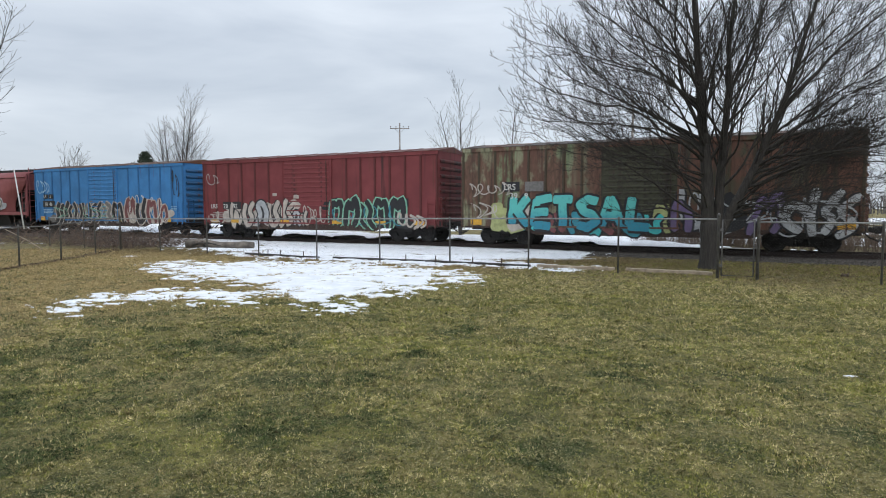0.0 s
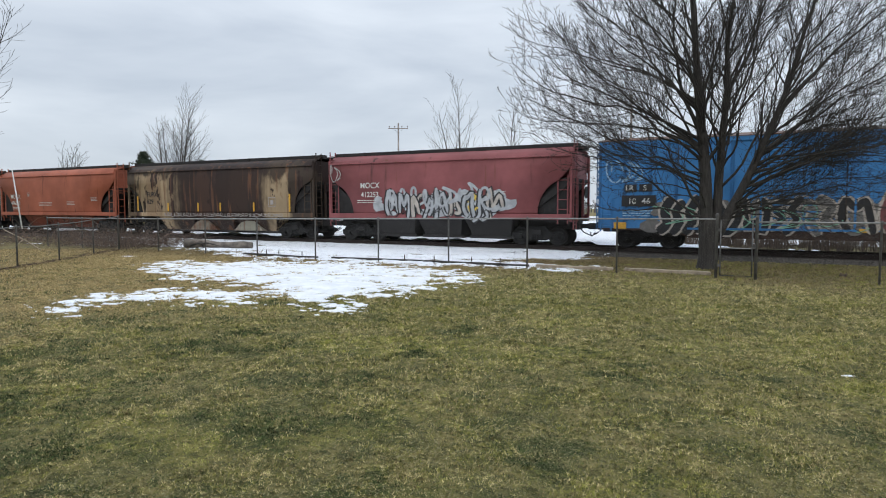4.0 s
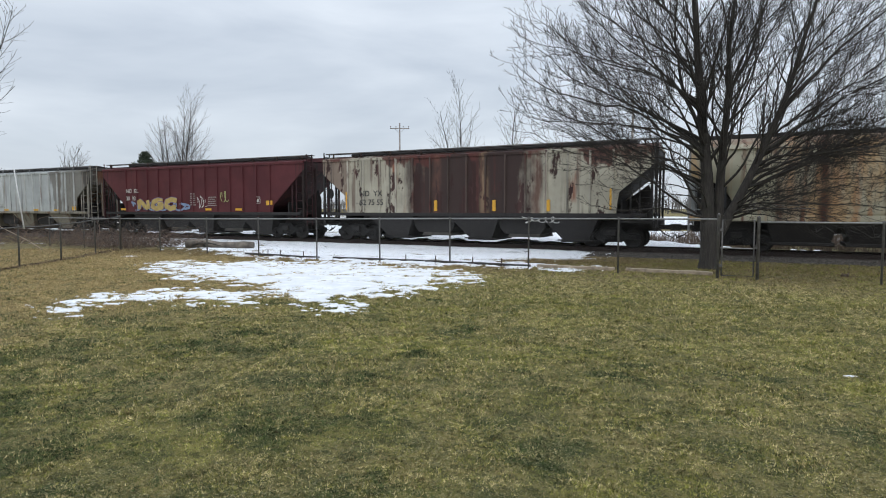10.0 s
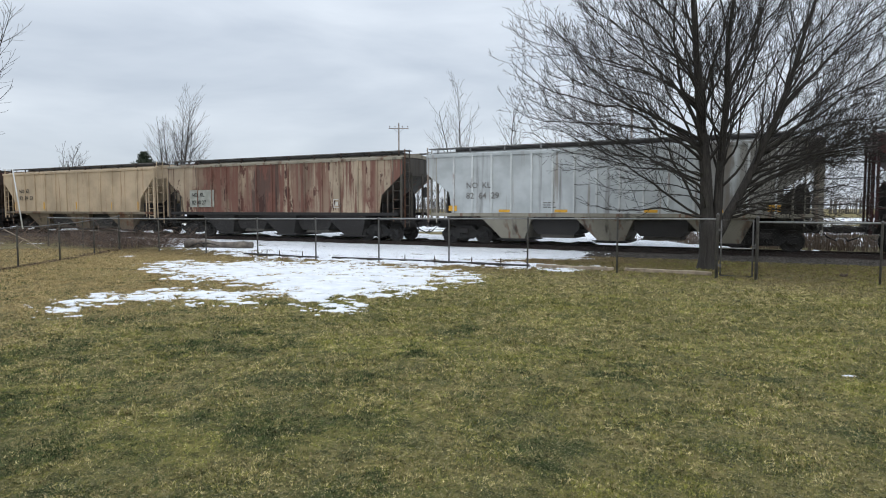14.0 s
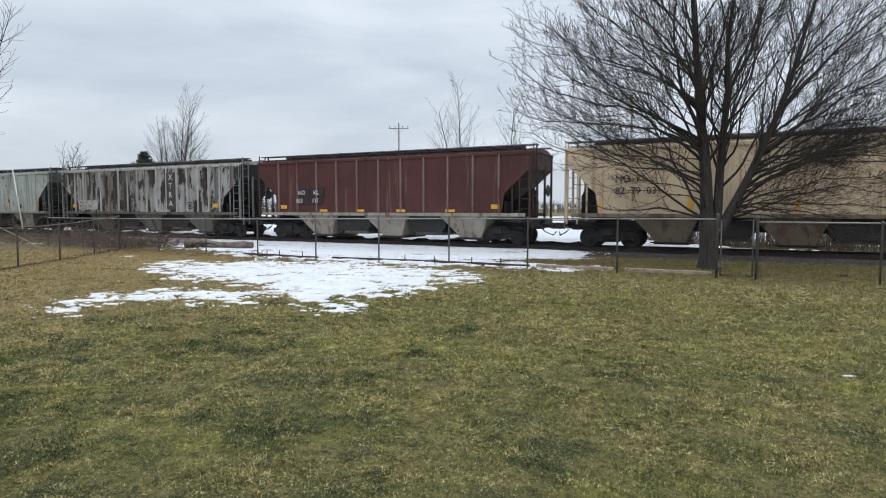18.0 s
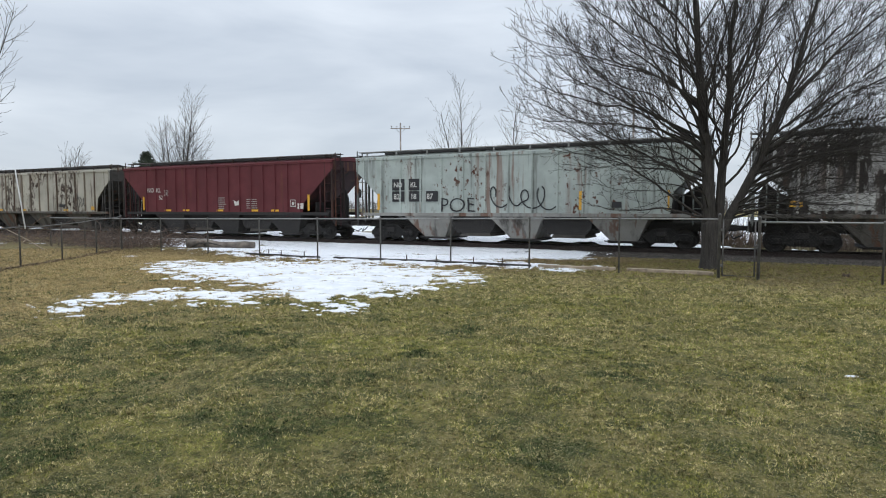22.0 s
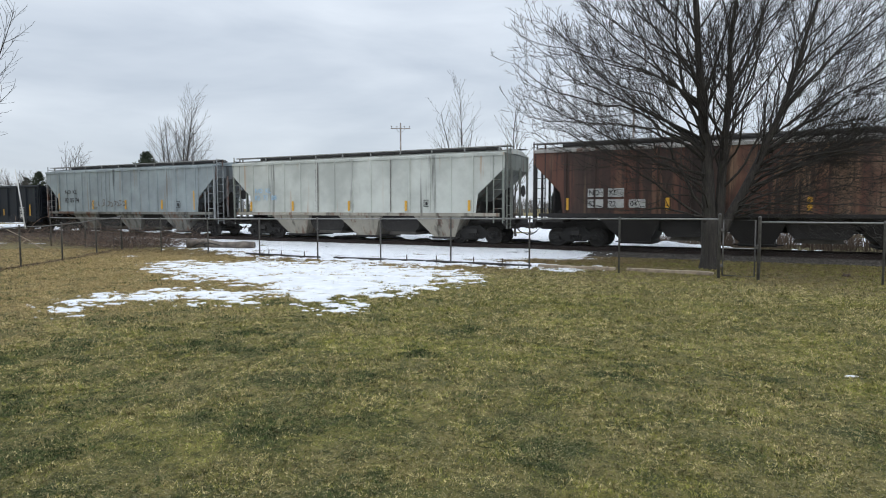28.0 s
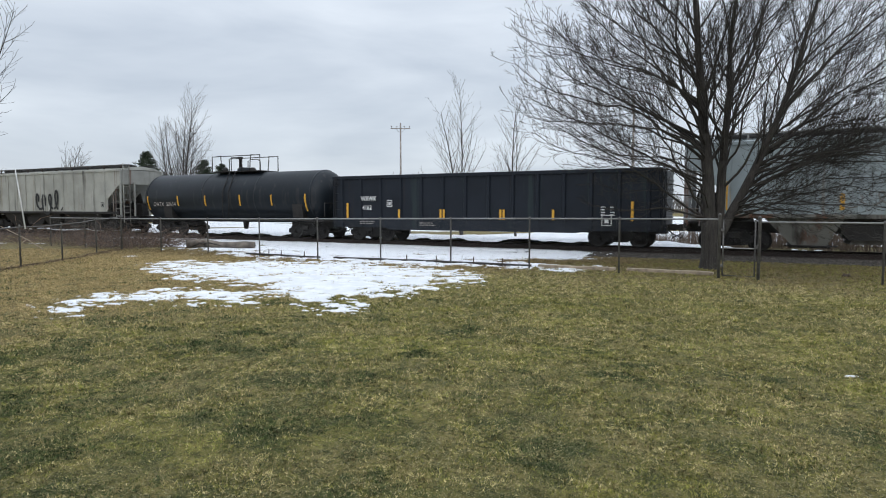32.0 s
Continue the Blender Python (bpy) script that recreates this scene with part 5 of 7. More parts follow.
    # pale grey hopper
    pale = paint("pale_grey_hopper_paint", (0.46, 0.485, 0.485), rust=(0.16, 0.12, 0.085), streak=0.2, patch=0.05, grime=0.3, dark=(0.12, 0.11, 0.1), seed=31.8, stains=((7.0, 1.6, (0.13, 0.11, 0.08), 0.7), (6.45, 0.3, (0.05, 0.032, 0.028), 0.85), (4.6, 0.35, (0.14, 0.12, 0.1), 0.7), (8.2, 0.6, (0.045, 0.035, 0.03), 0.8)))
    c = hopper("pale grey ribbed covered hopper with sooty end", -6.88, -23.1, pale, paint("sooty_pale_end", (0.16, 0.15, 0.13), streak=0.7, patch=0.5, grime=0.8, seed=8.1), paint("buff_chute_paint", (0.27, 0.25, 0.2), streak=0.4, patch=0.2, grime=0.5, seed=6.6), 15, cut=(3.3, 1.2, 2.4), rib_mat=paint("pale_grey_rib", (0.58, 0.6, 0.59), streak=0.3, grime=0.3, seed=2.2), post_mat=paint("pale_end_post", (0.3, 0.28, 0.24), streak=0.5, grime=0.5, seed=4.1), rail_mat=plain("galvanised_walkway", (0.2, 0.2, 0.2), 0.6, 0.2, 0.4, 2))
    marks(c, [("NO  KL", -6.0, 2.6, 0.26, 1.0), ("82  64  29", -6.0, 2.12, 0.28, 1.0)], grey_ink)
    reflectors(c, [-6.7, 6.6], 1.55, 1.8, 0.42)
    reflectors(c, [-4.1, -1.5, 2.2, 4.6], 1.5, 1.62, 0.55)
    small_print(c, -2.3, 1.9, 3, 0.6, grey_ink, 0.04)

    # brown weathered hopper
    brown = paint("weathered_brown_hopper_paint", (0.4, 0.32, 0.23), rust=(0.13, 0.06, 0.045), streak=0.9, patch=0.4, grime=0.35, seed=37.2, stains=((-0.4, 1.0, (0.06, 0.026, 0.026), 0.85), (-4.2, 1.6, (0.11, 0.05, 0.04), 0.6), (2.2, 0.6, (0.08, 0.034, 0.03), 0.6)), peel=((0.06, 0.03, 0.024), 0.3))
    c = hopper("weathered brown covered hopper with a pale number panel", 11.13, -5.5, brown, paint("dark_buff_end", (0.09, 0.08, 0.066), streak=0.5, grime=0.6, seed=3.8), steel_dark, 13, cut=(3.35, 1.2, 2.35), roof_mat=paint("buff_roof", (0.3, 0.27, 0.21), patch=0.3, seed=4.4))
    plate(c, -6.4, -4.4, 1.75, 2.75, spray("pale_panel", (0.32, 0.33, 0.29)), "pale grey number panel")
    marks(c, [("NO  KL", -6.2, 2.36, 0.22, 1.0), ("82 00 27", -6.2, 1.9, 0.24, 0.95)], black_ink)
    framed(c, 4.2, 1.7, 0.42, white_ink)

    # tan hopper
    tan = paint("tan_hopper_paint", (0.52, 0.41, 0.285), rust=(0.2, 0.1, 0.045), streak=0.3, patch=0.1, grime=0.2, seed=41.6)
    c = hopper("tan covered hopper with black lettering", 28.84, 12.4, tan, tan, paint("dull_tan_chute", (0.2, 0.165, 0.12), streak=0.4, grime=0.5, seed=1.9), 12, cut=(3.6, 1.3, 2.3))
    marks(c, [("NO  KL", -6.1, 2.76, 0.27, 1.0), ("82  79  03", -6.1, 2.26, 0.28, 1.0)], black_ink)
    reflectors(c, [-6.7, -3.2, 0.5, 4.2, 6.7], 1.6, 2.1, 0.16)

    # dark red ribbed hopper
    maroon = paint("maroon_hopper_paint", (0.082, 0.031, 0.028), rust=(0.13, 0.085, 0.065), streak=0.2, patch=0.05, grime=0.4, seed=43.3)
    greyish = paint("grey_buff_chute", (0.115, 0.108, 0.095), streak=0.5, patch=0.3, grime=0.8, seed=2.6)
    c = hopper("maroon ribbed covered hopper with grey chutes", 46.3, 30.4, maroon, steel_rust, paint("cream_chute", (0.3, 0.275, 0.23), streak=0.4, patch=0.15, grime=0.5, seed=2.1), 11, cut=(3.5, 1.25, 2.35), rib_mat=paint("maroon_rib", (0.19, 0.14, 0.125), streak=0.3, grime=0.3, seed=6.2))
    plate(c, -5.2, -4.35, 2.3, 2.72)
    plate(c, -4.2, -3.4, 2.3, 2.72)
    plate(c, -5.3, -4.4, 1.9, 2.25)
    plate(c, -4.3, -3.5, 1.9, 2.25)
    marks(c, [("NO", -5.1, 2.4, 0.22, 1.0), ("KL", -4.05, 2.4, 0.22, 1.0), ("823", -5.2, 1.97, 0.22, 0.9), ("117", -4.15, 1.97, 0.22, 0.9)], white_ink)
    reflectors(c, [-6.1, 6.3], 1.65, 1.85, 0.42)
    reflectors(c, [-3.4, -1.1, 1.3, 4.0], 1.5, 1.62, 0.5)

    # grey-white flaking hopper
    xtra = paint("flaking_white_hopper_paint", (0.33, 0.325, 0.315), rust=(0.07, 0.045, 0.035), streak=0.45, patch=0.0, grime=0.8, dark=(0.05, 0.045, 0.042), seed=47.5, peel=((0.024, 0.02, 0.018), 0.55), stains=((-2.2, 0.8, (0.07, 0.06, 0.055), 0.6), (-7.0, 0.5, (0.3, 0.3, 0.29), 0.6)))
    c = hopper("grey-white covered hopper with black weathering and tall letters", 64.3, 47.7, xtra, steel_dark, greyish, 16, cut=(3.4, 1.3, 2.3), roof_mat=paint("xt_roof", (0.4, 0.39, 0.37), streak=0.4, grime=0.5, seed=7.4), post_mat=paint("xt_post", (0.2, 0.21, 0.2), streak=0.4, grime=0.6, seed=5.4), rib_mat=paint("xt_rib", (0.44, 0.43, 0.4), streak=0.5, grime=0.5, seed=3.6))
    for i, ch in enumerate("XTRA"):
        marks(c, [(ch, 2.5, 3.4 - i * 0.53, 0.34, 1.0)], white_ink)
    plate(c, 2.2, 3.1, 1.6, 3.85, spray("brown_black_panel", (0.05, 0.04, 0.037)), "dark band behind the tall letters")
    plate(c, -6.4, -4.4, 1.6, 2.2, spray("white_panel", (0.42, 0.42, 0.4)), "white number panel")
    marks(c, [("NO  KL", -6.2, 1.98, 0.2, 1.0), ("82 71 77", -6.2, 1.66, 0.24, 0.95)], grey_ink)
    reflectors(c, [-6.8, 6.4], 1.72, 1.95, 0.42)
    framed(c, 4.1, 1.65, 0.36, black_ink)

    # mint hopper
    mint = paint("pale_mint_hopper_paint", (0.36, 0.4, 0.37), rust=(0.12, 0.05, 0.03), streak=0.35, patch=0.12, flake=0.35, grime=0.4, seed=53.1)
    c = hopper("pale mint-grey covered hopper with black scribbled tags", 82.33, 65.8, mint, paint("mint_end", (0.12, 0.135, 0.13), streak=0.4, grime=0.5, seed=5.1), paint("mint_chute", (0.26, 0.255, 0.235), streak=0.5, grime=0.5, seed=9.9), 13, cut=(3.55, 1.25, 2.35), rail_mat=galvanised)
    for x in (-6.1, -5.15):
        plate(c, x, x + 0.7, 2.55, 3.1)
        plate(c, x, x + 0.7, 2.0, 2.5)
    plate(c, -4.2, -3.55, 2.0, 2.5)
    marks(c, [("NO", -6.0, 2.7, 0.24, 0.9), ("KL", -5.05, 2.7, 0.24, 0.9), ("82", -6.0, 2.12, 0.26, 0.9), ("18", -5.05, 2.12, 0.26, 0.9), ("87", -4.15, 2.12, 0.26, 0.9)], white_ink)
    for me in glyphs(lettering("POE", 0.95, ink, bold=-0.01, wobble=0.1, squeeze=1.1)):
        part("letter", me, None, c, "black sprayed letter", loc=(-3.5, NEAR - 0.078, 1.52))
    tag(c, -0.9, 1.6, 3.0, 1.05, 4, ink, 61, 0.06)
    plate(c, 4.6, 5.0, 1.7, 1.95)
    reflectors(c, [-6.9, 3.3, 6.8], 1.6, 2.4, 0.14)

    # clean red hopper
    red_clean = paint("clean_red_hopper_paint", (0.118, 0.03, 0.034), streak=0.03, patch=0.0, grime=0.15, seed=59.0)
    c = hopper("clean dark red covered hopper with white stencils", 100.45, 83.85, red_clean, paint("sooty_shaded_dark_slope", (0.055, 0.02, 0.022), streak=0.3, patch=0.2, grime=0.8, seed=5.9), steel_dark, 15, cut=(3.75, 1.9, 2.0))
    marks(c, [("NO  KL", -6.0, 2.66, 0.26, 1.0), ("52", -4.95, 2.22, 0.24, 1.0)], white_ink)
    framed(c, -4.5, 2.42, 0.34, dim_ink)
    small_print(c, 0.1, 2.25, 6, 0.6, dim_ink, 0.05, 0.12)
    small_print(c, 2.3, 2.15, 5, 0.9, dim_ink, 0.05, 0.12)
    framed(c, 5.5, 1.75, 0.36, white_ink)
    part("placard", Build().box(6.0, 6.4, NEAR - 0.054, NEAR - 0.048, 1.65, 1.95), white_ink, c, "white paper placard")
    part("placard", Build().prism([(1.3, 2.15), (1.4, 1.83), (1.72, 1.85), (1.7, 2.13), (1.52, 2.03)], "y", NEAR - 0.054, NEAR - 0.048), white_ink, c, "torn white paper placard")
    reflectors(c, [-4.2, -2.6, 0.2, 2.9, 4.4], 1.5, 1.61, 0.55)
    reflectors(c, [-6.4, 6.75], 1.55, 2.4, 0.14)

    # flaking white hopper
    flaky = paint("flaking_cream_hopper_paint", (0.44, 0.42, 0.36), rust=(0.06, 0.034, 0.025), streak=0.35, patch=0.0, flake=0.75, grime=0.35, seed=61.7, roof_stain=(4.05, 0.3, (0.3, 0.26, 0.2), 0.5))
    c = hopper("cream-white covered hopper with flaking rusty paint", 118.5, 101.95, flaky, paint("flaky_end", (0.075, 0.07, 0.064), streak=0.4, grime=0.6, seed=1.1), greyish, 14, cut=(3.5, 1.25, 2.35), rib_mat=paint("rusty_cream_rib", (0.2, 0.165, 0.13), rust=(0.05, 0.03, 0.022), streak=0.6, patch=0.3, grime=0.4, seed=5.9))
    marks(c, [("NO  KL", -5.9, 2.05, 0.22, 1.0), ("627  21", -5.9, 1.68, 0.24, 1.0)], black_ink)
    reflectors(c, [-6.7, 6.6], 1.55, 1.8, 0.42)
    reflectors(c, [-4.4, -1.4, 3.6], 1.5, 1.62, 0.5)
    plate(c, 2.9, 3.5, 1.75, 1.95)
    tag(c, 4.6, 1.7, 1.2, 0.9, 4, ink, 67, 0.04)

    # rust brown hopper
    rusty = paint("rust_brown_hopper_paint", (0.125, 0.06, 0.044), rust=(0.04, 0.026, 0.022), streak=0.9, patch=0.25, grime=0.55, seed=67.3, second=(0.24, 0.15, 0.095), second_amount=0.38, stains=((-1.2, 0.7, (0.03, 0.025, 0.023), 0.9), (-6.2, 0.6, (0.04, 0.035, 0.03), 0.7)),
                  runs=((2.2, 0.2, (0.22, 0.15, 0.1), 0.6), (3.2, 0.3, (0.24, 0.17, 0.11), 0.65), (4.3, 0.35, (0.22, 0.16, 0.11), 0.65), (5.4, 0.3, (0.25, 0.18, 0.12), 0.6), (-3.4, 0.25, (0.18, 0.12, 0.08), 0.55), (-4.6, 0.2, (0.16, 0.09, 0.06), 0.6)))
    c = hopper("rust-brown covered hopper with boxed white numbers", 136.47, 119.85, rusty, steel_dark, steel_dark, 12, cut=(3.6, 1.2, 2.35), roof_mat=paint("rusty_white_roof", (0.34, 0.33, 0.31), streak=0.5, grime=0.5, seed=3.4))
    for x in (-5.9, -5.05):
        plate(c, x, x + 0.65, 2.15, 2.5, spray("box_white", (0.4, 0.4, 0.38)), "white number box")
    for x in (-5.9, -5.05, -4.2):
        plate(c, x, x + 0.65, 1.7, 2.05, spray("box_white", (0.4, 0.4, 0.38)), "white number box")
    marks(c, [("NO", -5.85, 2.22, 0.22, 0.9), ("KL", -5.0, 2.22, 0.22, 0.9), ("82", -5.85, 1.76, 0.22, 0.9), ("72", -5.0, 1.76, 0.22, 0.9), ("04", -4.15, 1.76, 0.22, 0.9)], black_ink)
    reflectors(c, [-6.8, -2.7, 2.2, 6.8], 1.6, 2.1, 0.16)

    # mint-white hopper with dark seams
    mint2 = paint("mint_white_hopper_paint", (0.49, 0.51, 0.47), rust=(0.32, 0.19, 0.1), streak=0.1, patch=0.06, grime=0.2, seed=71.9)
    c = hopper("pale mint-white covered hopper with two dark panel seams", 154.5, 137.85, mint2, paint("mint2_end", (0.22, 0.235, 0.21), streak=0.4, grime=0.5, seed=7.1), paint("mint2_chute", (0.33, 0.31, 0.26), streak=0.4, grime=0.5, seed=4.9), 13, cut=(3.5, 1.3, 2.35), rail_mat=galvanised)
    marks(c, [("NO  KL", -6.6, 2.52, 0.25, 1.0), ("82  71  88", -6.6, 2.12, 0.27, 1.0)], sky_spray)
    plate(c, -2.33, -2.17, 1.5, 4.05, grey_ink, "dark vertical seam")
    plate(c, 2.24, 2.34, 1.5, 4.05, grey_ink, "dark vertical seam")
    framed(c, 4.2, 1.75, 0.3, black_ink)
    reflectors(c, [-6.9, -3.9, -0.2, 3.2, 6.6], 1.55, 2.05, 0.13)

    # blue-grey hopper
    bluegrey = paint("blue_grey_hopper_paint", (0.3, 0.345, 0.36), rust=(0.2, 0.16, 0.12), streak=0.15, patch=0.05, grime=0.25, seed=73.2)
    c = hopper("pale blue-grey ribbed covered hopper with dark lettering", 172.45, 156.0, bluegrey, paint("bg_end", (0.17, 0.19, 0.2), streak=0.3, grime=0.5, seed=2.9), paint("bg_chute", (0.2, 0.2, 0.18), streak=0.4, patch=0.3, grime=0.8, seed=8.8), 17, cut=(3.5, 1.3, 2.35), post_mat=paint("bg_post", (0.3, 0.32, 0.33), streak=0.2, grime=0.4, seed=1.2), rail_mat=galvanised)
    marks(c, [("NO  KL", -6.0, 2.64, 0.28, 1.0), ("82 05 74", -6.0, 2.08, 0.3, 1.0)], black_ink)
    framed(c, 5.0, 1.7, 0.38, black_ink)
    tag(c, -3.2, 1.75, 3.6, 0.5, 6, grey_ink, 71, 0.05)
    reflectors(c, [-3.0, 0.32, 3.75], 1.62, 2.2, 0.14)
    reflectors(c, [-6.7, 6.6], 1.6, 2.7, 0.14)

    gondola()
    tanker()

    # last pale hopper
    last = paint("pale_warm_grey_hopper_paint", (0.4, 0.4, 0.365), rust=(0.16, 0.12, 0.08), streak=0.25, patch=0.08, grime=0.3, seed=79.4)
    c = hopper("pale warm-grey covered hopper with black tags", 223.2, 206.7, last, paint("last_end", (0.3, 0.3, 0.275), streak=0.3, grime=0.4, seed=6.9), steel_dark, 13, cut=(3.3, 1.3, 2.3))
    framed(c, 6.3, 1.75, 0.3, black_ink)
    tag(c, -1.0, 1.5, 3.0, 1.3, 4, ink, 81, 0.16)
    reflectors(c, [1.5, 4.2, 7.0], 1.6, 1.95, 0.09, dim_ink)


def gondola():
    black = paint("black_gondola_paint", (0.0105, 0.014, 0.0205), rust=(0.018, 0.028, 0.028), streak=0.3, patch=0.1, grime=0.2, seed=83.0, rough=0.5)
    c = thing("gondola_car", "black open-top gondola with ribbed sides and yellow strips", "railway car", group="freight train cars")
    half = register(c, 189.6, 173.35)
    z0, z1 = 0.72, 3.26
    for y in (NEAR + 0.03, -NEAR - 0.09):
        part("side_wall", Build().box(-half, half, y, y + 0.06, z0, z1), black, c)
    for s in (-1, 1):
        part("end_wall", Build().box(s * half - 0.04, s * half + 0.04, -1.5, 1.5, 1.0, z1), black, c)
        e = Build()
        for i in range(5):
            z = 1.3 + i * 0.4
            e.prism([(s * half, z - 0.1), (s * (half + 0.09), z - 0.03), (s * (half + 0.09), z + 0.03), (s * half, z + 0.1)], "y", -1.4, 1.4)
        part("end_rib", e, black, c)
        ladder(c, s * (half + 0.1), -1.3, 0.7, z1 - 0.1, black, 0.42, "y")
        ladder(c, s * (half - 0.3), NEAR - 0.02, 0.6, z1 - 0.2, black, 0.42)
    part("floor", Build().box(-half, half, -1.5, 1.5, 0.95, 1.05), steel_dark, c)
    for y in (NEAR, -NEAR):
        part("top_chord", Build().box(-half - 0.05, half + 0.05, y - 0.06, y + 0.1 if y < 0 else y + 0.06, z1 - 0.1, z1 + 0.06, 0.02), black, c)
    post = Build().prism([(-0.1, 0.03), (-0.06, -0.045), (0.06, -0.045), (0.1, 0.03)], "z", z0 + 0.05, z1 - 0.08).mesh("side_post", black)
    for i in range(14):
        part("side_post", post, None, c, loc=(-half + 0.5 + i * (2 * half - 1.0) / 13, NEAR, 0))
    part("side_sill", Build().prism([(-half, 1.1), (-half, 0.95), (-half + 2.7, 0.95), (-half + 3.4, 0.62), (half - 3.4, 0.62), (half - 2.7, 0.95), (half, 0.95), (half, 1.1)], "y", NEAR - 0.03, NEAR + 0.04), black, c)
    part("centre_sill", Build().box(-half - 0.05, half + 0.05, -0.35, 0.35, 0.6, 0.95, 0.02), steel_dark, c)
    bold = spray("bright_stencil", (0.7, 0.7, 0.68))
    marks(c, [("WRWK", -6.4, 2.05, 0.23, 0.85), ("4162", -6.3, 1.6, 0.23, 0.85)], bold)
    framed(c, -4.85, 1.75, 0.3, bold)
    framed(c, 5.75, 0.95, 0.42, bold)
    small_print(c, 5.72, 1.7, 4, 0.2, bold, 0.05, 0.11)
    small_print(c, 6.1, 1.7, 4, 0.2, bold, 0.05, 0.11)
    small_print(c, -3.0, 0.95, 2, 0.9, dim_ink, 0.04)
    small_print(c, -6.5, 1.0, 2, 1.0, dim_ink, 0.04)
    reflectors(c, [-7.24, 7.0], 1.15, 1.95, 0.11)
    reflectors(c, [-4.15, -1.85, -1.68, 1.2, 1.36, 3.66], 1.15, 1.62, 0.1)
    running_gear(c, half, 1.85)


def tanker():
    skin = paint("black_tank_paint", (0.0105, 0.0145, 0.019), rust=(0.028, 0.028, 0.029), streak=0.35, patch=0.15, grime=0.1, seed=89.0, rough=0.45)
    c = thing("tank_car", "black cylindrical tank car with yellow reflective strips", "railway car", group="freight train cars")
    half = register(c, 204.45, 190.35)
    r, zc, h = 1.47, 2.33, half - 0.25
    g = h + 0.93
    h += 0.07
    prof = [(-g, 0.02), (-g + 0.03, 0.45), (-g + 0.13, 0.85), (-g + 0.32, 1.2), (-g + 0.55, 1.39), (-g + 0.78, r), (0, r), (h - 0.78, r), (h - 0.55, 1.39), (h - 0.32, 1.2), (h - 0.13, 0.85), (h - 0.03, 0.45), (h, 0.02)]
    part("tank", Build().lathe(prof, "x", 48, (0, 0, zc)), skin, c)
    for x in (-g + 0.8, -2.1, 2.1, h - 0.8):
        part("weld_band", Build().lathe([(x - 0.05, r), (x - 0.04, r + 0.012), (x + 0.04, r + 0.012), (x + 0.05, r)], "x", 48, (0, 0, zc)), skin, c)
    zt = zc + r
    part("dome", Build().lathe([(zt - 0.1, 0.45), (zt + 0.22, 0.45), (zt + 0.3, 0.36)], "z", 20), skin, c)
    part("top_platform", Build().box(-1.9, 1.9, -0.75, 0.75, zt + 0.02, zt + 0.07), steel_dark, c)
    rl = Build()
    for y in (-0.75, 0.75):
        rl.tube([(-1.9, y, zt + 0.05), (-1.9, y, zt + 0.95), (-1.2, y, zt + 0.98), (-1.1, y, zt + 0.05)], 0.03, 6)
        rl.tube([(1.9, y, zt + 0.05), (1.9, y, zt + 0.95), (1.2, y, zt + 0.98), (1.1, y, zt + 0.05)], 0.03, 6)
        rl.tube([(-1.9, y, zt + 0.95), (1.9, y, zt + 0.95)], 0.025, 6)
        rl.tube([(-0.5, y, zt + 0.05), (-0.5, y, zt + 0.75), (-0.3, y, zt + 0.85), (0.3, y, zt + 0.85), (0.5, y, zt + 0.7), (0.5, y, zt + 0.05)], 0.028, 6)
    part("safety_railing", rl, steel_dark, c)
    part("valve", Build().lathe([(zt, 0.1), (zt + 0.8, 0.1), (zt + 0.85, 0.14), (zt + 0.95, 0.14)], "z", 12, (-0.25, -0.1, 0)), steel_dark, c)
    part("valve", Build().lathe([(zt, 0.16), (zt + 0.25, 0.18), (zt + 0.35, 0.1)], "z", 12, (-1.5, -0.1, 0)), steel_dark, c)
    part("valve", Build().lathe([(zt, 0.2), (zt + 0.2, 0.2), (zt + 0.28, 0.1)], "z", 12, (0.8, -0.2, 0)), steel_dark, c)
    part("side_ladder", Build().tube([(-0.3, -1.52, 0.95), (-0.3, -1.52, zc + 0.3), (-0.3, -0.9, zt + 0.05)], 0.025, 6).tube([(0.15, -1.52, 0.95), (0.15, -1.52, zc + 0.3), (0.15, -0.9, zt + 0.05)], 0.025, 6), steel_dark, c)
    for s in (-1, 1):
        part("saddle", Build().prism([(-1.3, 1.05), (1.3, 1.05), (1.42, 1.9), (0.9, 1.25), (0, 1.0), (-0.9, 1.25), (-1.42, 1.9)], "x", s * (half - 1.9) - 0.35, s * (half - 1.9) + 0.35), steel_dark, c)
        e = s * half if s > 0 else -half - 0.9
        part("end_platform", Build().box(e - 0.8 * (s > 0), e + 0.8 * (s < 0), -1.5, 1.5, 0.95, 1.05), steel_dark, c)
        part("end_railing", Build().tube([(e, -1.45, 1.0), (e, -1.45, 1.95), (e, 1.45, 1.95), (e, 1.45, 1.0)], 0.025, 6), steel_dark, c)
        part("stub_sill", Build().box(min(e, s * (half - 3.2)), max(e, s * (half - 3.2)), -0.33, 0.33, 0.62, 1.0, 0.02), steel_dark, c)
    part("side_walkway", Build().box(-half + 0.6, half - 0.6, NEAR, NEAR + 0.35, 0.98, 1.04), steel_dark, c)
    part("outlet", Build().lathe([(0.45, 0.12), (0.9, 0.2)], "z", 12), steel_dark, c)
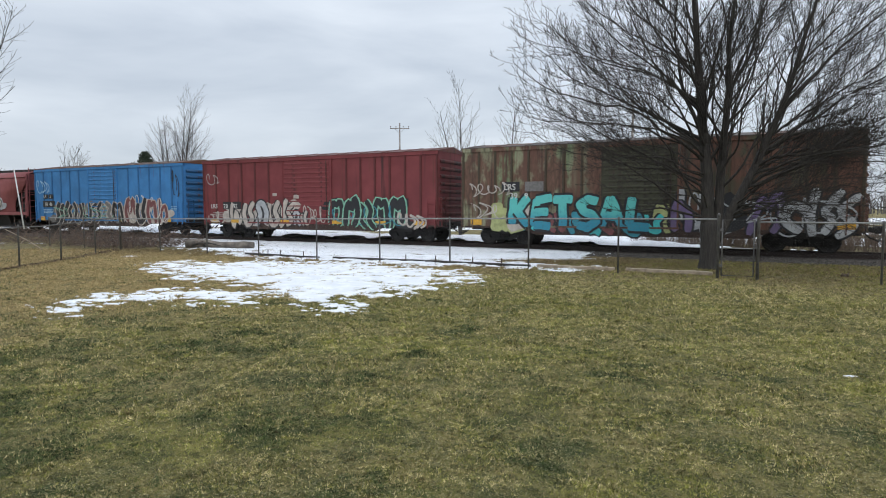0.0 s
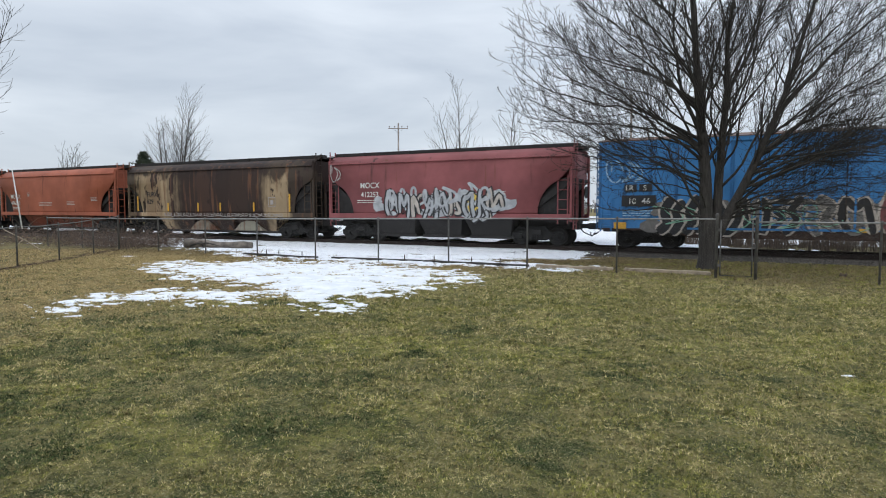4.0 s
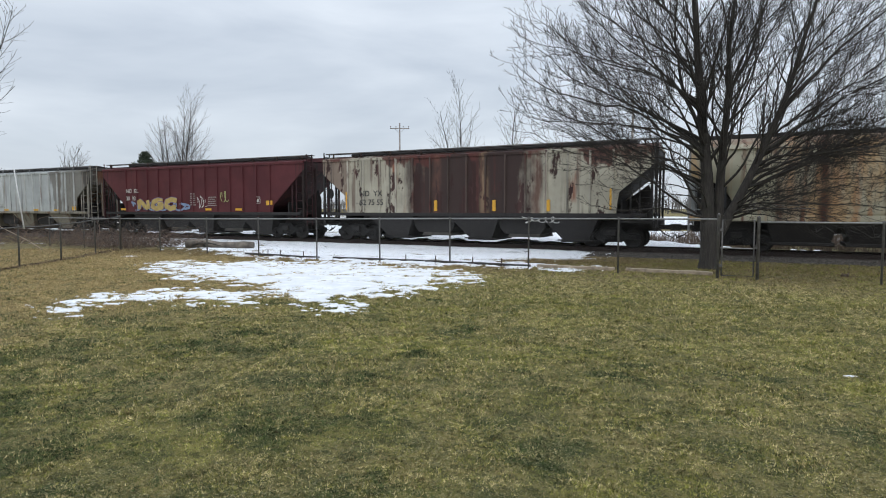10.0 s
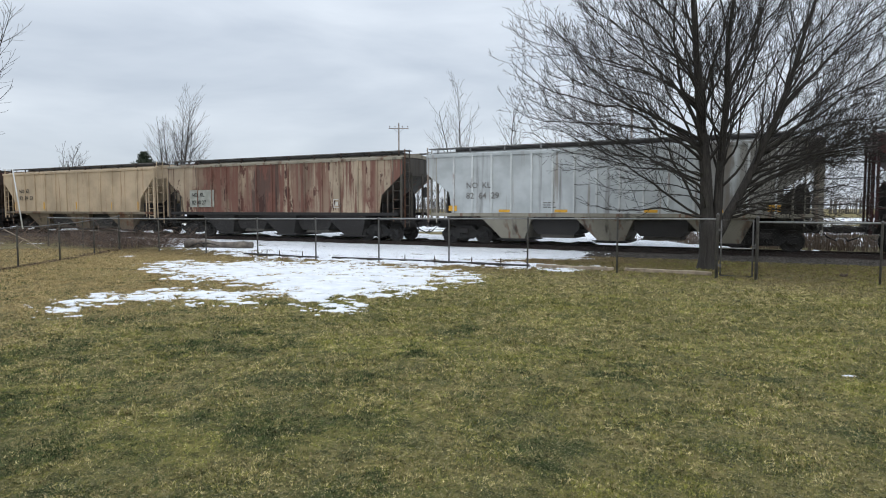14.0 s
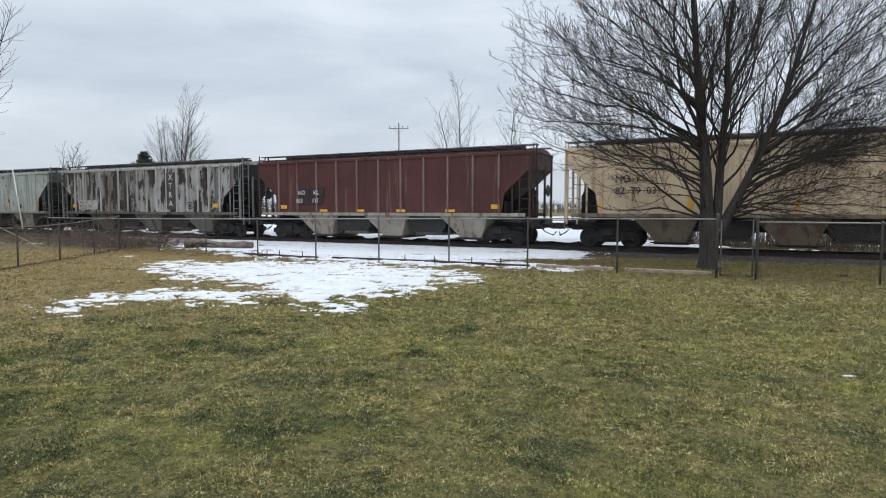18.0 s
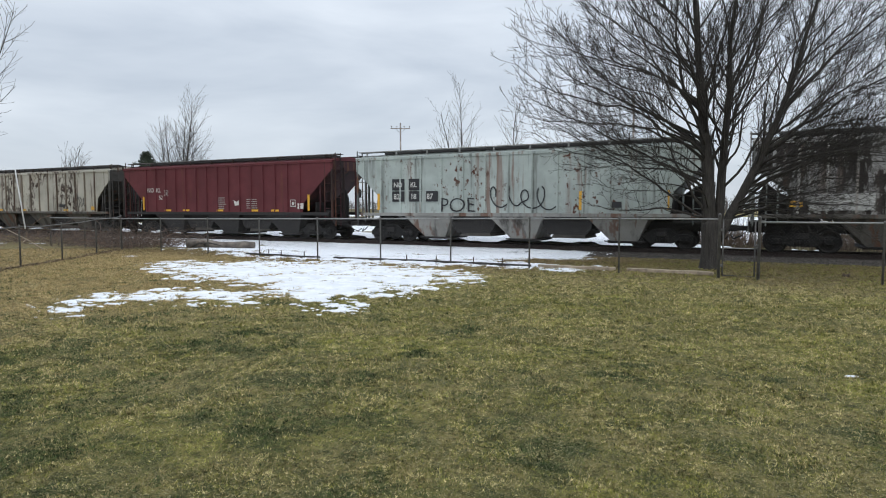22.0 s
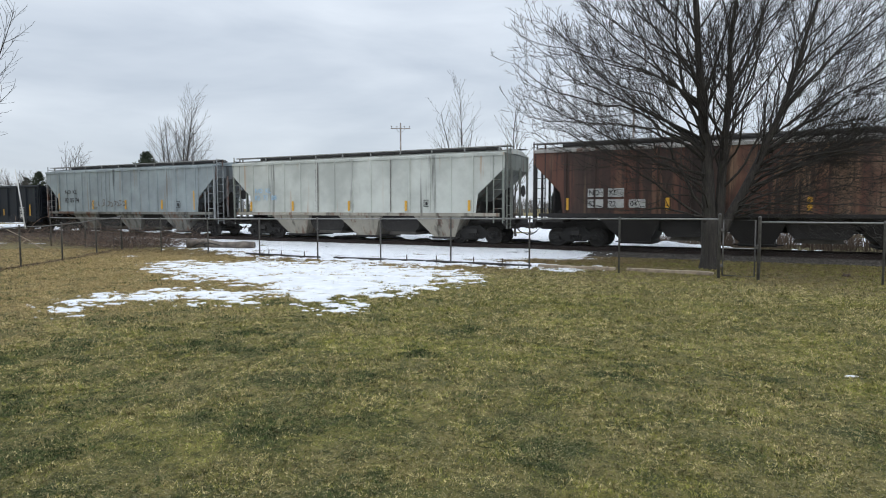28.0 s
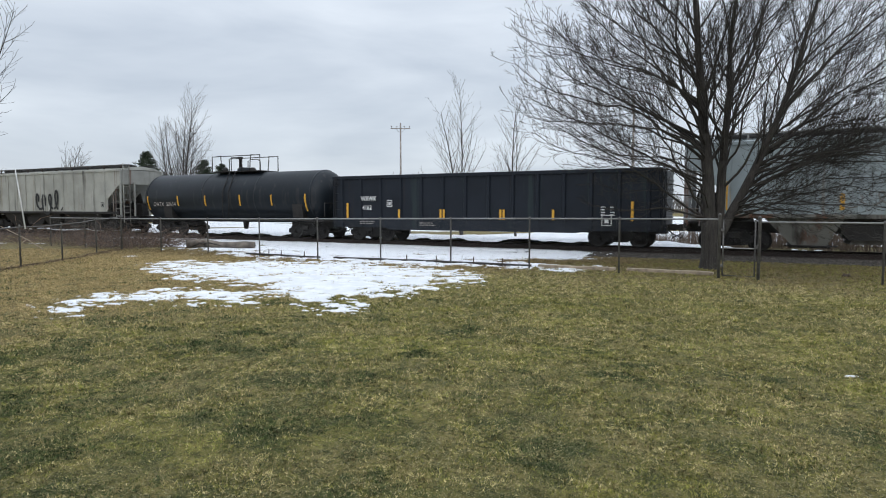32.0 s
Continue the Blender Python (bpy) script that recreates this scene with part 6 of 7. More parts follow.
    for x, lo, hi in ((-6.85, -0.75, 0.1), (-4.15, -0.5, 0.1), (-1.8, -0.5, 0.1), (0.98, -0.5, 0.1), (3.36, -0.5, 0.1), (5.76, -0.8, 0.12)):
        b = Build()
        a0, a1 = math.asin(lo / r), math.asin(hi / r)
        for k in range(5):
            u, v = a0 + (a1 - a0) * k / 5, a0 + (a1 - a0) * (k + 1) / 5
            R = r + 0.016
            b.add([(x - 0.05, -R * math.cos(u), zc + R * math.sin(u)), (x + 0.05, -R * math.cos(u), zc + R * math.sin(u)), (x + 0.05, -R * math.cos(v), zc + R * math.sin(v)), (x - 0.05, -R * math.cos(v), zc + R * math.sin(v))], [(0, 1, 2, 3)])
        part("reflector", b, yellow, c, "yellow reflective strip")
    for me in glyphs(lettering("OATX  58654", 0.36, dim_ink, squeeze=0.95)):
        part("letter", me, None, c, loc=(-6.3, -r - 0.02, zc - 0.52))
    running_gear(c, half, 1.6)


freight()


# ---- fence ----
def fence():
    f = thing("chain_link_fence", "grey chain-link fence with steel posts and a top rail", "fence", (0, 16.15, 0))
    xs = [-27.6, -25.2, -22.87, -20.54, -18.02, -15.52, -12.99, -10.54, -8.11, -5.70, -3.29, -0.95]
    right = [-0.10, 2.29, 4.73, 7.17]
    post_me = Build().lathe([(-0.3, 0.024), (1.32, 0.024), (1.34, 0.035), (1.37, 0.03), (1.39, 0.012)], "z", 10).mesh("post", galvanised_old)
    big_me = Build().lathe([(-0.3, 0.036), (1.42, 0.036), (1.43, 0.042), (1.46, 0.034), (1.48, 0.01)], "z", 12).mesh("post", galvanised_old)

    def rail_z(x):
        """The top rail rises towards the gate and drops again past it."""
        return 1.25 + 0.15 * smooth(-24.0, -0.5, x) if x < -0.5 else 1.34

    for x in xs + right:
        gate_post = x in (-0.95, -0.10, -22.87)
        part("post", big_me if gate_post else post_me, None, f, loc=(x, 0, rail_z(x) - 1.335))
    for run_x in (xs, right):
        for a, b in zip(run_x, run_x[1:]):
            za, zb = rail_z(a), rail_z(b)
            part("top_rail", Build().tube([(a, 0, za), (b, 0, zb)], 0.0205, 8), galvanised, f)
            part("mesh_panel", links(a, b, 0, 0, za - 0.02, ground_z((a + b) / 2, 16.15) + 0.05), galvanised_old, f, kind="stuff")
    return f


def links(xa, xb, ya, yb, top, low, size=0.075):
    """Diagonal wires of chain link between two posts."""
    b = Build()
    length = math.hypot(xb - xa, yb - ya)
    ux, uy = (xb - xa) / length, (yb - ya) / length
    h = top - low
    n = int((length + h) / size)
    for i in range(n):
        s = i * size - h
        for sign in (0, 1):
            u0, u1 = s, s + h
            z0, z1 = (low, top) if sign == 0 else (top, low)
            if u0 < 0:
                z0 += (z1 - z0) * (-u0) / h
                u0 = 0
            if u1 > length:
                z1 -= (z1 - z0) * (u1 - length) / (u1 - u0)
                u1 = length
            if u1 - u0 > 0.02:
                b.tube([(xa + ux * u0, ya + uy * u0, z0), (xa + ux * u1, ya + uy * u1, z1)], 0.0008, 3, False)
    return b


def side_fence():
    f = thing("chain_link_fence", "sagging dark chain-link fence beside dead brush", "fence", (0, 0, 0))
    pts = [(-22.87, 16.15, 1.33), (-21.75, 14.35, 1.24), (-20.1, 12.1, 1.16), (-18.75, 10.1, 1.13), (-17.2, 8.0, 1.13), (-15.8, 5.9, 1.13)]
    for x, y, h in pts[1:]:
        z = ground_z(x, y)
        part("post", Build().lathe([(z - 0.3, 0.024), (z + h + 0.02, 0.024), (z + h + 0.05, 0.03), (z + h + 0.07, 0.01)], "z", 10, (x, y, 0)), galvanised_old, f)
    for (x0, y0, h0), (x1, y1, h1) in zip(pts, pts[1:]):
        za, zb = ground_z(x0, y0) + h0, ground_z(x1, y1) + h1
        part("top_rail", Build().tube([(x0, y0, za), ((x0 + x1) / 2, (y0 + y1) / 2, (za + zb) / 2 - 0.025), (x1, y1, zb)], 0.018, 8), galvanised_old, f)
        part("mesh_panel", links(x0, x1, y0, y1, min(za, zb) - 0.03, ground_z(x0, y0) + 0.04), galvanised_old, f, kind="stuff")


def gate():
    g = thing("fence_gate", "narrow grey steel chain-link gate, closed", "gate", (-0.525, 16.12, 0))
    w = 0.34
    b = Build().tube([(-w, 0, 0.07), (-w, 0, 1.385), (w, 0, 1.385), (w, 0, 0.07), (-w, 0, 0.07)], 0.019, 8)
    part("gate_frame", b, galvanised_old, g)
    part("cross_bar", Build().tube([(-w, 0, 0.72), (w, 0, 0.72)], 0.016, 8), galvanised, g)
    part("mesh_panel", links(-w, w, 0, 0, 1.36, 0.1), galvanised_old, g, kind="stuff")
    for z in (0.3, 1.15):
        part("hinge", Build().box(-w - 0.06, -w + 0.02, -0.03, 0.03, z - 0.03, z + 0.03), galvanised_old, g)
    part("latch", Build().box(w - 0.02, w + 0.07, -0.035, 0.02, 0.72, 0.8).tube([(w, -0.03, 0.76), (w + 0.06, -0.06, 0.82)], 0.012, 6), galvanised_old, g)


fence()
side_fence()
gate()


# ---- timbers, log and oddments ----
def beam(name, label, a, b, width, height, mat):
    o = thing(name, label, "timber")
    (x0, y0), (x1, y1) = a, b
    length = math.hypot(x1 - x0, y1 - y0)
    n = 8
    rng = random.Random(int(x0 * 31 + y0 * 7))
    bd = Build()
    verts, faces = [], []
    for i in range(n + 1):
        t = i / n
        x, y = x0 + (x1 - x0) * t, y0 + (y1 - y0) * t
        ux, uy = -(y1 - y0) / length, (x1 - x0) / length
        z = ground_z(x, y) - 0.02
        w, h = width * rng.uniform(0.93, 1.05) / 2, height * rng.uniform(0.92, 1.05)
        verts += [(x - ux * w, y - uy * w, z), (x + ux * w, y + uy * w, z), (x + ux * w, y + uy * w, z + h * 0.9), (x + ux * w * 0.8, y + uy * w * 0.8, z + h), (x - ux * w * 0.8, y - uy * w * 0.8, z + h), (x - ux * w, y - uy * w, z + h * 0.9)]
    for i in range(n):
        for k in range(6):
            faces.append((i * 6 + k, i * 6 + (k + 1) % 6, i * 6 + 6 + (k + 1) % 6, i * 6 + 6 + k))
    faces += [tuple(range(6)), tuple(n * 6 + k for k in reversed(range(6)))]
    bd.add(verts, faces)
    part("beam", bd, mat, o)
    return o


def oddments():
    for a, b, m, lab in (((-16.3, 16.35), (-13.05, 16.3), timber_dark, "dark wet landscape timber under the fence"), ((-12.6, 16.55), (-9.2, 16.5), timber_dark, "dark wet landscape timber under the fence"),
                         ((-9.1, 16.5), (-5.8, 16.55), timber_dark, "dark wet landscape timber under the fence"), ((-5.6, 16.65), (-3.5, 16.75), timber_grey, "weathered grey timber edging board"),
                         ((-3.2, 16.8), (-1.1, 16.7), timber_grey, "weathered grey timber edging board")):
        beam("edging_timber", lab, a, b, 0.16, 0.11 if m is timber_grey else 0.1, m)
    for x, y in ((-14.6, 16.2), (-13.6, 16.2), (-9.7, 16.3), (-8.7, 16.35), (-7.5, 16.4), (-6.6, 16.4), (-15.2, 16.25)):
        z = ground_z(x, y)
        st = thing("stake", "short rusty steel stake in the ground", "stake", (x, y, z))
        part("shaft", Build().tube([(0, 0, -0.1), (0.01, 0, 0.24)], 0.016, 6), steel_rust, st)
    # fallen log
    rng = random.Random(12)
    log = thing("fallen_log", "pale weathered fallen log lying in the snow", "log")
    pts, rad = [], []
    for i in range(9):
        t = i / 8
        x, y = -21.5 + 3.0 * t, 18.2 + 0.8 * t + 0.13 * math.sin(t * 6)
        pts.append((x, y, ground_z(x, y) + 0.16 + 0.02 * math.sin(t * 9)))
        rad.append(0.2 - 0.07 * t + rng.uniform(-0.035, 0.03))
    part("trunk", Build().tube(pts, rad, 10), plain("pale_log_bark", (0.17, 0.145, 0.12), 0.9, 0, 0.55, 4), log)
    part("branch_stub", Build().tube([(-21.2, 18.2, 0.1), (-20.6, 18.0, 0.22), (-19.9, 17.95, 0.26), (-19.3, 18.05, 0.14)], [0.05, 0.045, 0.03, 0.015], 7), bark_dark, log)
    part("branch_stub", Build().tube([(-20.7, 18.5, 0.0), (-20.6, 18.25, 0.2), (-20.5, 18.15, 0.32)], [0.05, 0.035, 0.02], 7), bark_dark, log)
    # stump
    st = thing("stump", "small dark stump sprouting in the grass", "stump", (1.79, 17.84, ground_z(1.79, 17.84)))
    b = Build()
    for k in range(7):
        a = k * 0.9
        b.tube([(0.03 * math.cos(a), 0.03 * math.sin(a), -0.03), (0.07 * math.cos(a), 0.07 * math.sin(a), 0.04), (0.08 * math.cos(a + 0.5), 0.07 * math.sin(a + 0.5), rng.uniform(0.03, 0.11))], [0.04, 0.03, 0.012], 5)
    part("root", b, bark("stump_wood", (0.1, 0.07, 0.05)), st)
    # leaning white pole and broken branches at the corner
    p = thing("marker_pole", "thin white leaning pole tied to a fence post", "pole")
    part("shaft", Build().tube([(-18.52, 10.14, 1.08), (-18.89, 10.14, 2.76)], [0.02, 0.016], 8), plain("white_pole_paint", (0.6, 0.6, 0.58), 0.5, 0, 0.1, 5), p)
    d = thing("broken_branch", "bare pale broken branch leaning in the brush", "branch")
    part("limb", Build().tube([(-25.0, 14.4, 0.0), (-25.7, 14.1, 0.45), (-26.7, 13.7, 0.95)], [0.026, 0.022, 0.012], 6).tube([(-25.7, 14.1, 0.45), (-25.9, 13.8, 0.1)], 0.014, 6), timber_grey, d)


oddments()


# ---- trees ----
def limb_path(rng, p, d, length, segs, lift, wander):
    pts, dirs = [p.copy()], [d.copy()]
    for i in range(segs):
        d = (d + Vector((rng.uniform(-wander, wander), rng.uniform(-wander, wander), rng.uniform(-wander, wander) + lift))).normalized()
        p = p + d * (length / segs)
        pts.append(p.copy())
        dirs.append(d.copy())
    return pts, dirs


def sprout(rng, builds, pts, dirs, radii, length, level, spec):
    """The smaller branches out of one branch."""
    segs = len(pts) - 1
    n = max(1, int(length * spec["density"][level] * rng.uniform(0.85, 1.15)))
    spin = rng.uniform(0, 6.28)
    for k in range(n):
        t = spec["from"][level] + (1 - spec["from"][level]) * (k + rng.uniform(0.2, 0.8)) / n
        i = min(segs - 1, int(t * segs))
        f = t * segs - i
        q = pts[i].lerp(pts[i + 1], f)
        dd = dirs[min(i + 1, segs)]
        side = dd.cross(Vector((0, 0, 1)))
        side = side.normalized() if side.length > 0.05 else Vector((1, 0, 0))
        spin += 2.4 + rng.uniform(-0.5, 0.5)
        out = Matrix.Rotation(spin, 3, dd) @ side
        a = radians(rng.uniform(*spec["angle"]))
        nd = (dd * math.cos(a) + out * math.sin(a)).normalized()
        l = length * spec["ratio"][level] * (1.15 - 0.75 * t) * rng.uniform(0.55, 1.3)
        rr = radii[i] * spec["thin"] * rng.uniform(0.8, 1.1)
        bough(rng, builds, q, nd, max(0.15, l), max(spec["tip"] * 1.15, rr), level + 1, spec)


def bough(rng, builds, p, d, length, r, level, spec):
    """One branch and, out of it, its smaller ones."""
    segs = spec["segs"][level]
    pts, dirs = limb_path(rng, p, d, length, segs, spec["lift"][level], spec["wander"][level])
    tip = max(spec["tip"], r * spec["taper"])
    radii = [r + (tip - r) * (i / segs) ** 0.85 for i in range(segs + 1)]
    builds[min(level, len(builds) - 1)].tube(pts, radii, spec["sides"][level], level == 0)
    if level + 1 < len(spec["segs"]):
        sprout(rng, builds, pts, dirs, radii, length, level, spec)


def yard_tree():
    rng = random.Random(77)
    base = Vector((-1.33, 18.62, ground_z(-1.3, 18.6)))
    tr = thing("yard_tree", "large bare deciduous tree with spreading crown of fine twigs", "tree", base)
    trunk, twigs = Build(), Build()
    prof = [(-0.15, 0.36), (0.0, 0.3), (0.2, 0.255), (0.6, 0.232), (0.95, 0.238), (1.2, 0.245), (1.42, 0.2)]
    trunk.tube([(0.01 * math.sin(z * 3), 0.01 * math.cos(z * 4), z) for z, r in prof], [r for z, r in prof], 14)
    part("trunk", trunk, bark_dark, tr, "grey-brown furrowed trunk")
    spec = dict(segs=(18, 8, 5, 3), lift=(0, 0.07, 0.08, 0.07), wander=(0, 0.11, 0.13, 0.16), tip=0.004, taper=0.09, sides=(9, 5, 3, 3),
                density=(2.6, 3.6, 5.6, 0), **{"from": (0.2, 0.14, 0.1, 0)}, angle=(20, 48), ratio=(0.38, 0.5, 0.5, 0), thin=0.42)

    def way(tilt, deep):
        a, b = radians(tilt), radians(deep)
        return (RIGHT * (math.sin(a) * math.cos(b)) + AHEAD * math.sin(b) + Vector((0, 0, math.cos(a) * math.cos(b)))).normalized()

    thick, full = dict(spec, density=(3.3, 4.3, 6.0, 0)), dict(spec, density=(3.0, 4.2, 6.0, 0))

    def grow(start, tilts, deep, length, r, tip=0.09, rough=7.0, twiggy=spec):
        """A limb that swings from one lean to the next along its length."""
        n = 18
        pts, dirs, ta, da = [start.copy()], [], 0.0, 0.0
        for i in range(n):
            u = i / (n - 1) * (len(tilts) - 1)
            k = min(len(tilts) - 2, int(u))
            ta, da = ta * 0.72 + rng.gauss(0, rough), da * 0.75 + rng.gauss(0, rough * 0.8)
            d = way(tilts[k] + (tilts[k + 1] - tilts[k]) * (u - k) + ta, deep * (1.15 - 0.5 * i / n) + da)
            dirs.append(d)
            pts.append(pts[-1] + d * (length / n))
        dirs.append(dirs[-1])
        end = max(spec["tip"], r * tip)
        radii = [r + (end - r) * (i / n) ** 0.8 for i in range(n + 1)]
        limb = Build()
        limb.tube(pts, radii, 9)
        part("limb", limb, bark_dark, tr)
        sprout(rng, [limb, twigs, twigs, twigs], pts, dirs, radii, length, 0, twiggy)
        return pts

    def joint(pts, z):
        """The point of a stem at a height."""
        for p, q in zip(pts, pts[1:]):
            if q.z >= z:
                return p.lerp(q, max(0.0, min(1.0, (z - p.z) / max(0.01, q.z - p.z))))
        return pts[-1]

    # stems out of the trunk (lean along it, depth, length, girth), then the limbs out of each stem (height, leans, depth, length, girth)
    left = grow(RIGHT * -0.05 + Vector((0, 0, 1.0)), (-1, -5, -4, -7), 2, 9.0, 0.2, 0.12, 2.2)
    middle = grow(RIGHT * 0.1 + Vector((0, 0, 0.62)), (16, 12, 9, 7, 14, 16), -3, 8.8, 0.155, 0.12, 2.6)
    right = grow(RIGHT * 0.14 + Vector((0, 0, 0.75)), (28, 27, 22, 19, 22, 24), 4, 8.6, 0.15, 0.12, 2.6)
    for stem, rows in (
            (left, ((2.2, (-62, -68, -56), 0, 5.9, 0.055), (3.2, (-58, -66, -50), -6, 5.4, 0.05), (3.6, (-16, -8, -10), 4, 6.0, 0.085), (2.9, (-46, -86, -46), -6, 6.3, 0.062), (3.5, (-48, -70, -52), 8, 6.0, 0.06), (4.2, (-38, -66, -48), -12, 5.4, 0.05), (1.35, (-56, -76, -55), 4, 5.5, 0.05),
                    (1.35, (-34, -42, -14), -5, 4.6, 0.06), (3.0, (-20, -30, -40), 14, 6.0, 0.055), (4.8, (-30, -40, -44), -4, 5.0, 0.05), (5.6, (-30, -38, -40), 10, 4.4, 0.045), (3.3, (-35, -62, -40), 26, 5.4, 0.045),
                    (3.3, (-40, -60, -35), -28, 5.4, 0.045), (2.4, (-58, -88, -60), 16, 5.2, 0.04), (2.5, (-55, -85, -55), -18, 5.2, 0.04), (3.9, (-20, -28, -22), -30, 5.0, 0.045), (4.3, (15, 22, 12), -25, 4.5, 0.04),
                    (4.0, (14, 24, 10), 30, 4.8, 0.04), (2.0, (-62, -92, -68), -4, 4.2, 0.03), (5.2, (-45, -62, -50), 0, 4.2, 0.035), (3.0, (22, 14, 8), 5, 4.6, 0.04), (2.6, (-50, -74, -40), 34, 4.8, 0.035), (3.8, (-52, -76, -58), -2, 5.2, 0.04), (1.4, (-70, -92, -84), -3, 3.6, 0.05), (2.0, (-50, -84, -70), 30, 2.6, 0.03), (2.6, (-70, -80, -60), -30, 2.6, 0.03), (1.8, (-60, -90, -100), 10, 2.4, 0.026), (3.0, (-80, -90, -70), 0, 2.6, 0.026), (1.6, (-30, -60, -80), -44, 2.6, 0.03), (4.6, (-44, -72, -52), 14, 5.6, 0.045), (5.0, (-36, -58, -40), -20, 5.2, 0.045),
                    (4.4, (-50, -78, -60), -8, 5.6, 0.045), (5.6, (-48, -66, -44), 22, 4.6, 0.04), (3.0, (-52, -80, -50), -24, 5.6, 0.045), (6.2, (-40, -56, -44), -6, 4.4, 0.04), (3.2, (-58, -80, -56), 2, 5.8, 0.045))),
            (middle, ((4.2, (16, 22, 26), 3, 5.6, 0.085), (2.2, (28, 20, 16), -20, 5.5, 0.05), (3.0, (-4, 6, 2), 25, 5.0, 0.045), (3.4, (24, 30, 26), 20, 5.0, 0.045), (4.6, (-14, -10, -16), -12, 4.0, 0.04), (2.6, (10, 0, -4), -34, 5.0, 0.045), (3.2, (-12, -4, 4), 10, 5.0, 0.045), (3.8, (20, 12, 8), -6, 5.0, 0.045), (2.0, (-8, -2, 6), -14, 4.6, 0.04), (5.0, (22, 32, 36), -4, 4.6, 0.045), (4.4, (26, 38, 42), 10, 5.0, 0.045))),
            (right, ((5.4, (36, 46, 52), -8, 4.6, 0.045), (4.4, (44, 54, 58), 4, 5.2, 0.045), (4.1, (32, 41, 45), 4, 6.0, 0.08), (3.2, (60, 54, 46), -5, 6.0, 0.068), (1.7, (55, 66, 80), 3, 6.0, 0.062), (1.9, (50, 72, 86), -14, 5.6, 0.05), (1.9, (55, 75, 92), 18, 5.6, 0.05), (1.6, (64, 88, 104), -6, 5.0, 0.04),
                     (2.6, (60, 64, 58), 16, 5.6, 0.052), (2.6, (58, 70, 64), -18, 5.6, 0.052), (3.6, (46, 44, 36), 24, 5.2, 0.045), (3.6, (46, 48, 40), -24, 5.2, 0.045), (2.3, (64, 82, 90), 8, 5.4, 0.042), (2.2, (66, 84, 98), -26, 5.0, 0.04),
                     (2.2, (66, 80, 92), 30, 5.0, 0.04), (4.8, (30, 34, 36), -10, 4.6, 0.045), (4.8, (10, 14, 16), 12, 4.6, 0.045), (5.2, (44, 50, 50), 6, 4.2, 0.04), (1.5, (70, 96, 112), 12, 4.2, 0.032), (2.9, (70, 78, 70), -2, 5.6, 0.048),
                     (1.45, (76, 100, 115), -20, 4.0, 0.03), (3.4, (62, 70, 62), 8, 5.4, 0.042), (2.0, (60, 86, 84), -2, 5.8, 0.045), (2.4, (58, 78, 104), 0, 5.0, 0.04), (1.4, (60, 84, 96), 2, 5.6, 0.05), (2.8, (64, 82, 88), -12, 5.6, 0.045), (3.0, (58, 80, 86), 22, 5.2, 0.04), (1.7, (70, 92, 100), -34, 4.6, 0.036), (1.7, (70, 92, 98), 38, 4.6, 0.036), (1.5, (50, 70, 84), -40, 2.6, 0.03), (2.0, (44, 66, 80), 30, 2.4, 0.03), (2.5, (40, 70, 60), -36, 2.4, 0.03), (1.8, (20, 50, 60), -60, 2.6, 0.03),
                     (2.8, (70, 84, 60), 0, 2.4, 0.028), (2.2, (84, 96, 84), 12, 2.6, 0.028), (1.6, (90, 100, 96), -10, 2.6, 0.028), (1.3, (40, 78, 92), -20, 3.2, 0.034), (1.3, (48, 86, 100), 24, 3.0, 0.034), (3.2, (80, 90, 70), -20, 2.6, 0.028), (3.4, (10, 40, 50), 40, 2.6, 0.028)))):
        for z, tilts, deep, length, r in rows:
            grow(joint(stem, z), tilts, deep, length, r * 0.78, twiggy=thick if stem is right else full)
    part("crown", twigs, bark_dark, tr, "dense fine bare twigs", kind="stuff")


def bare_tree(base, height, seed, stems, spread_deg, mat, name="bare_tree", label="slender bare tree behind the railway", tip=0.011, density=(1.3, 1.9, 0), lean=0.0, thick=0.014):
    rng = random.Random(seed)
    t = thing(name, label, "tree", base)
    trunk, twigs = Build(), Build()
    spec = dict(segs=(9, 5, 3), lift=(0.03, 0.06, 0.06), wander=(0.06, 0.12, 0.16), tip=tip, taper=0.1, sides=(6, 4, 3), density=density,
                **{"from": (0.22, 0.15, 0)}, angle=(22, 46), ratio=(0.36, 0.45, 0), thin=0.5)
    for k in range(stems):
        a = radians(spread_deg * ((k + 0.5) / stems * 2 - 1) * (1 if stems > 1 else 0) + rng.uniform(-4, 4) + lean)
        b = radians(rng.uniform(-spread_deg, spread_deg) * 0.6)
        d = RIGHT * math.sin(a) + AHEAD * math.sin(b) + Vector((0, 0, math.cos(a)))
        h = height * (1 if k == stems // 2 else rng.uniform(0.7, 0.95)) / max(0.5, math.cos(a))
        bough(rng, [trunk, twigs, twigs], Vector((0, 0, -0.1)) + RIGHT * (0.05 * k), d.normalized(), h, height * thick * rng.uniform(0.8, 1.1), 0, spec)
    part("trunk", trunk, mat, t)
    part("crown", twigs, mat, t, kind="stuff")
    return t


def at_px(x, dist_y):
    """A place on the ground behind the railway, by its bearing."""
    way = AHEAD + RIGHT * ((x - 784) / 1099.13)
    k = dist_y / way.y
    return Vector((way.x * k, dist_y, ground_z(way.x * k, dist_y)))


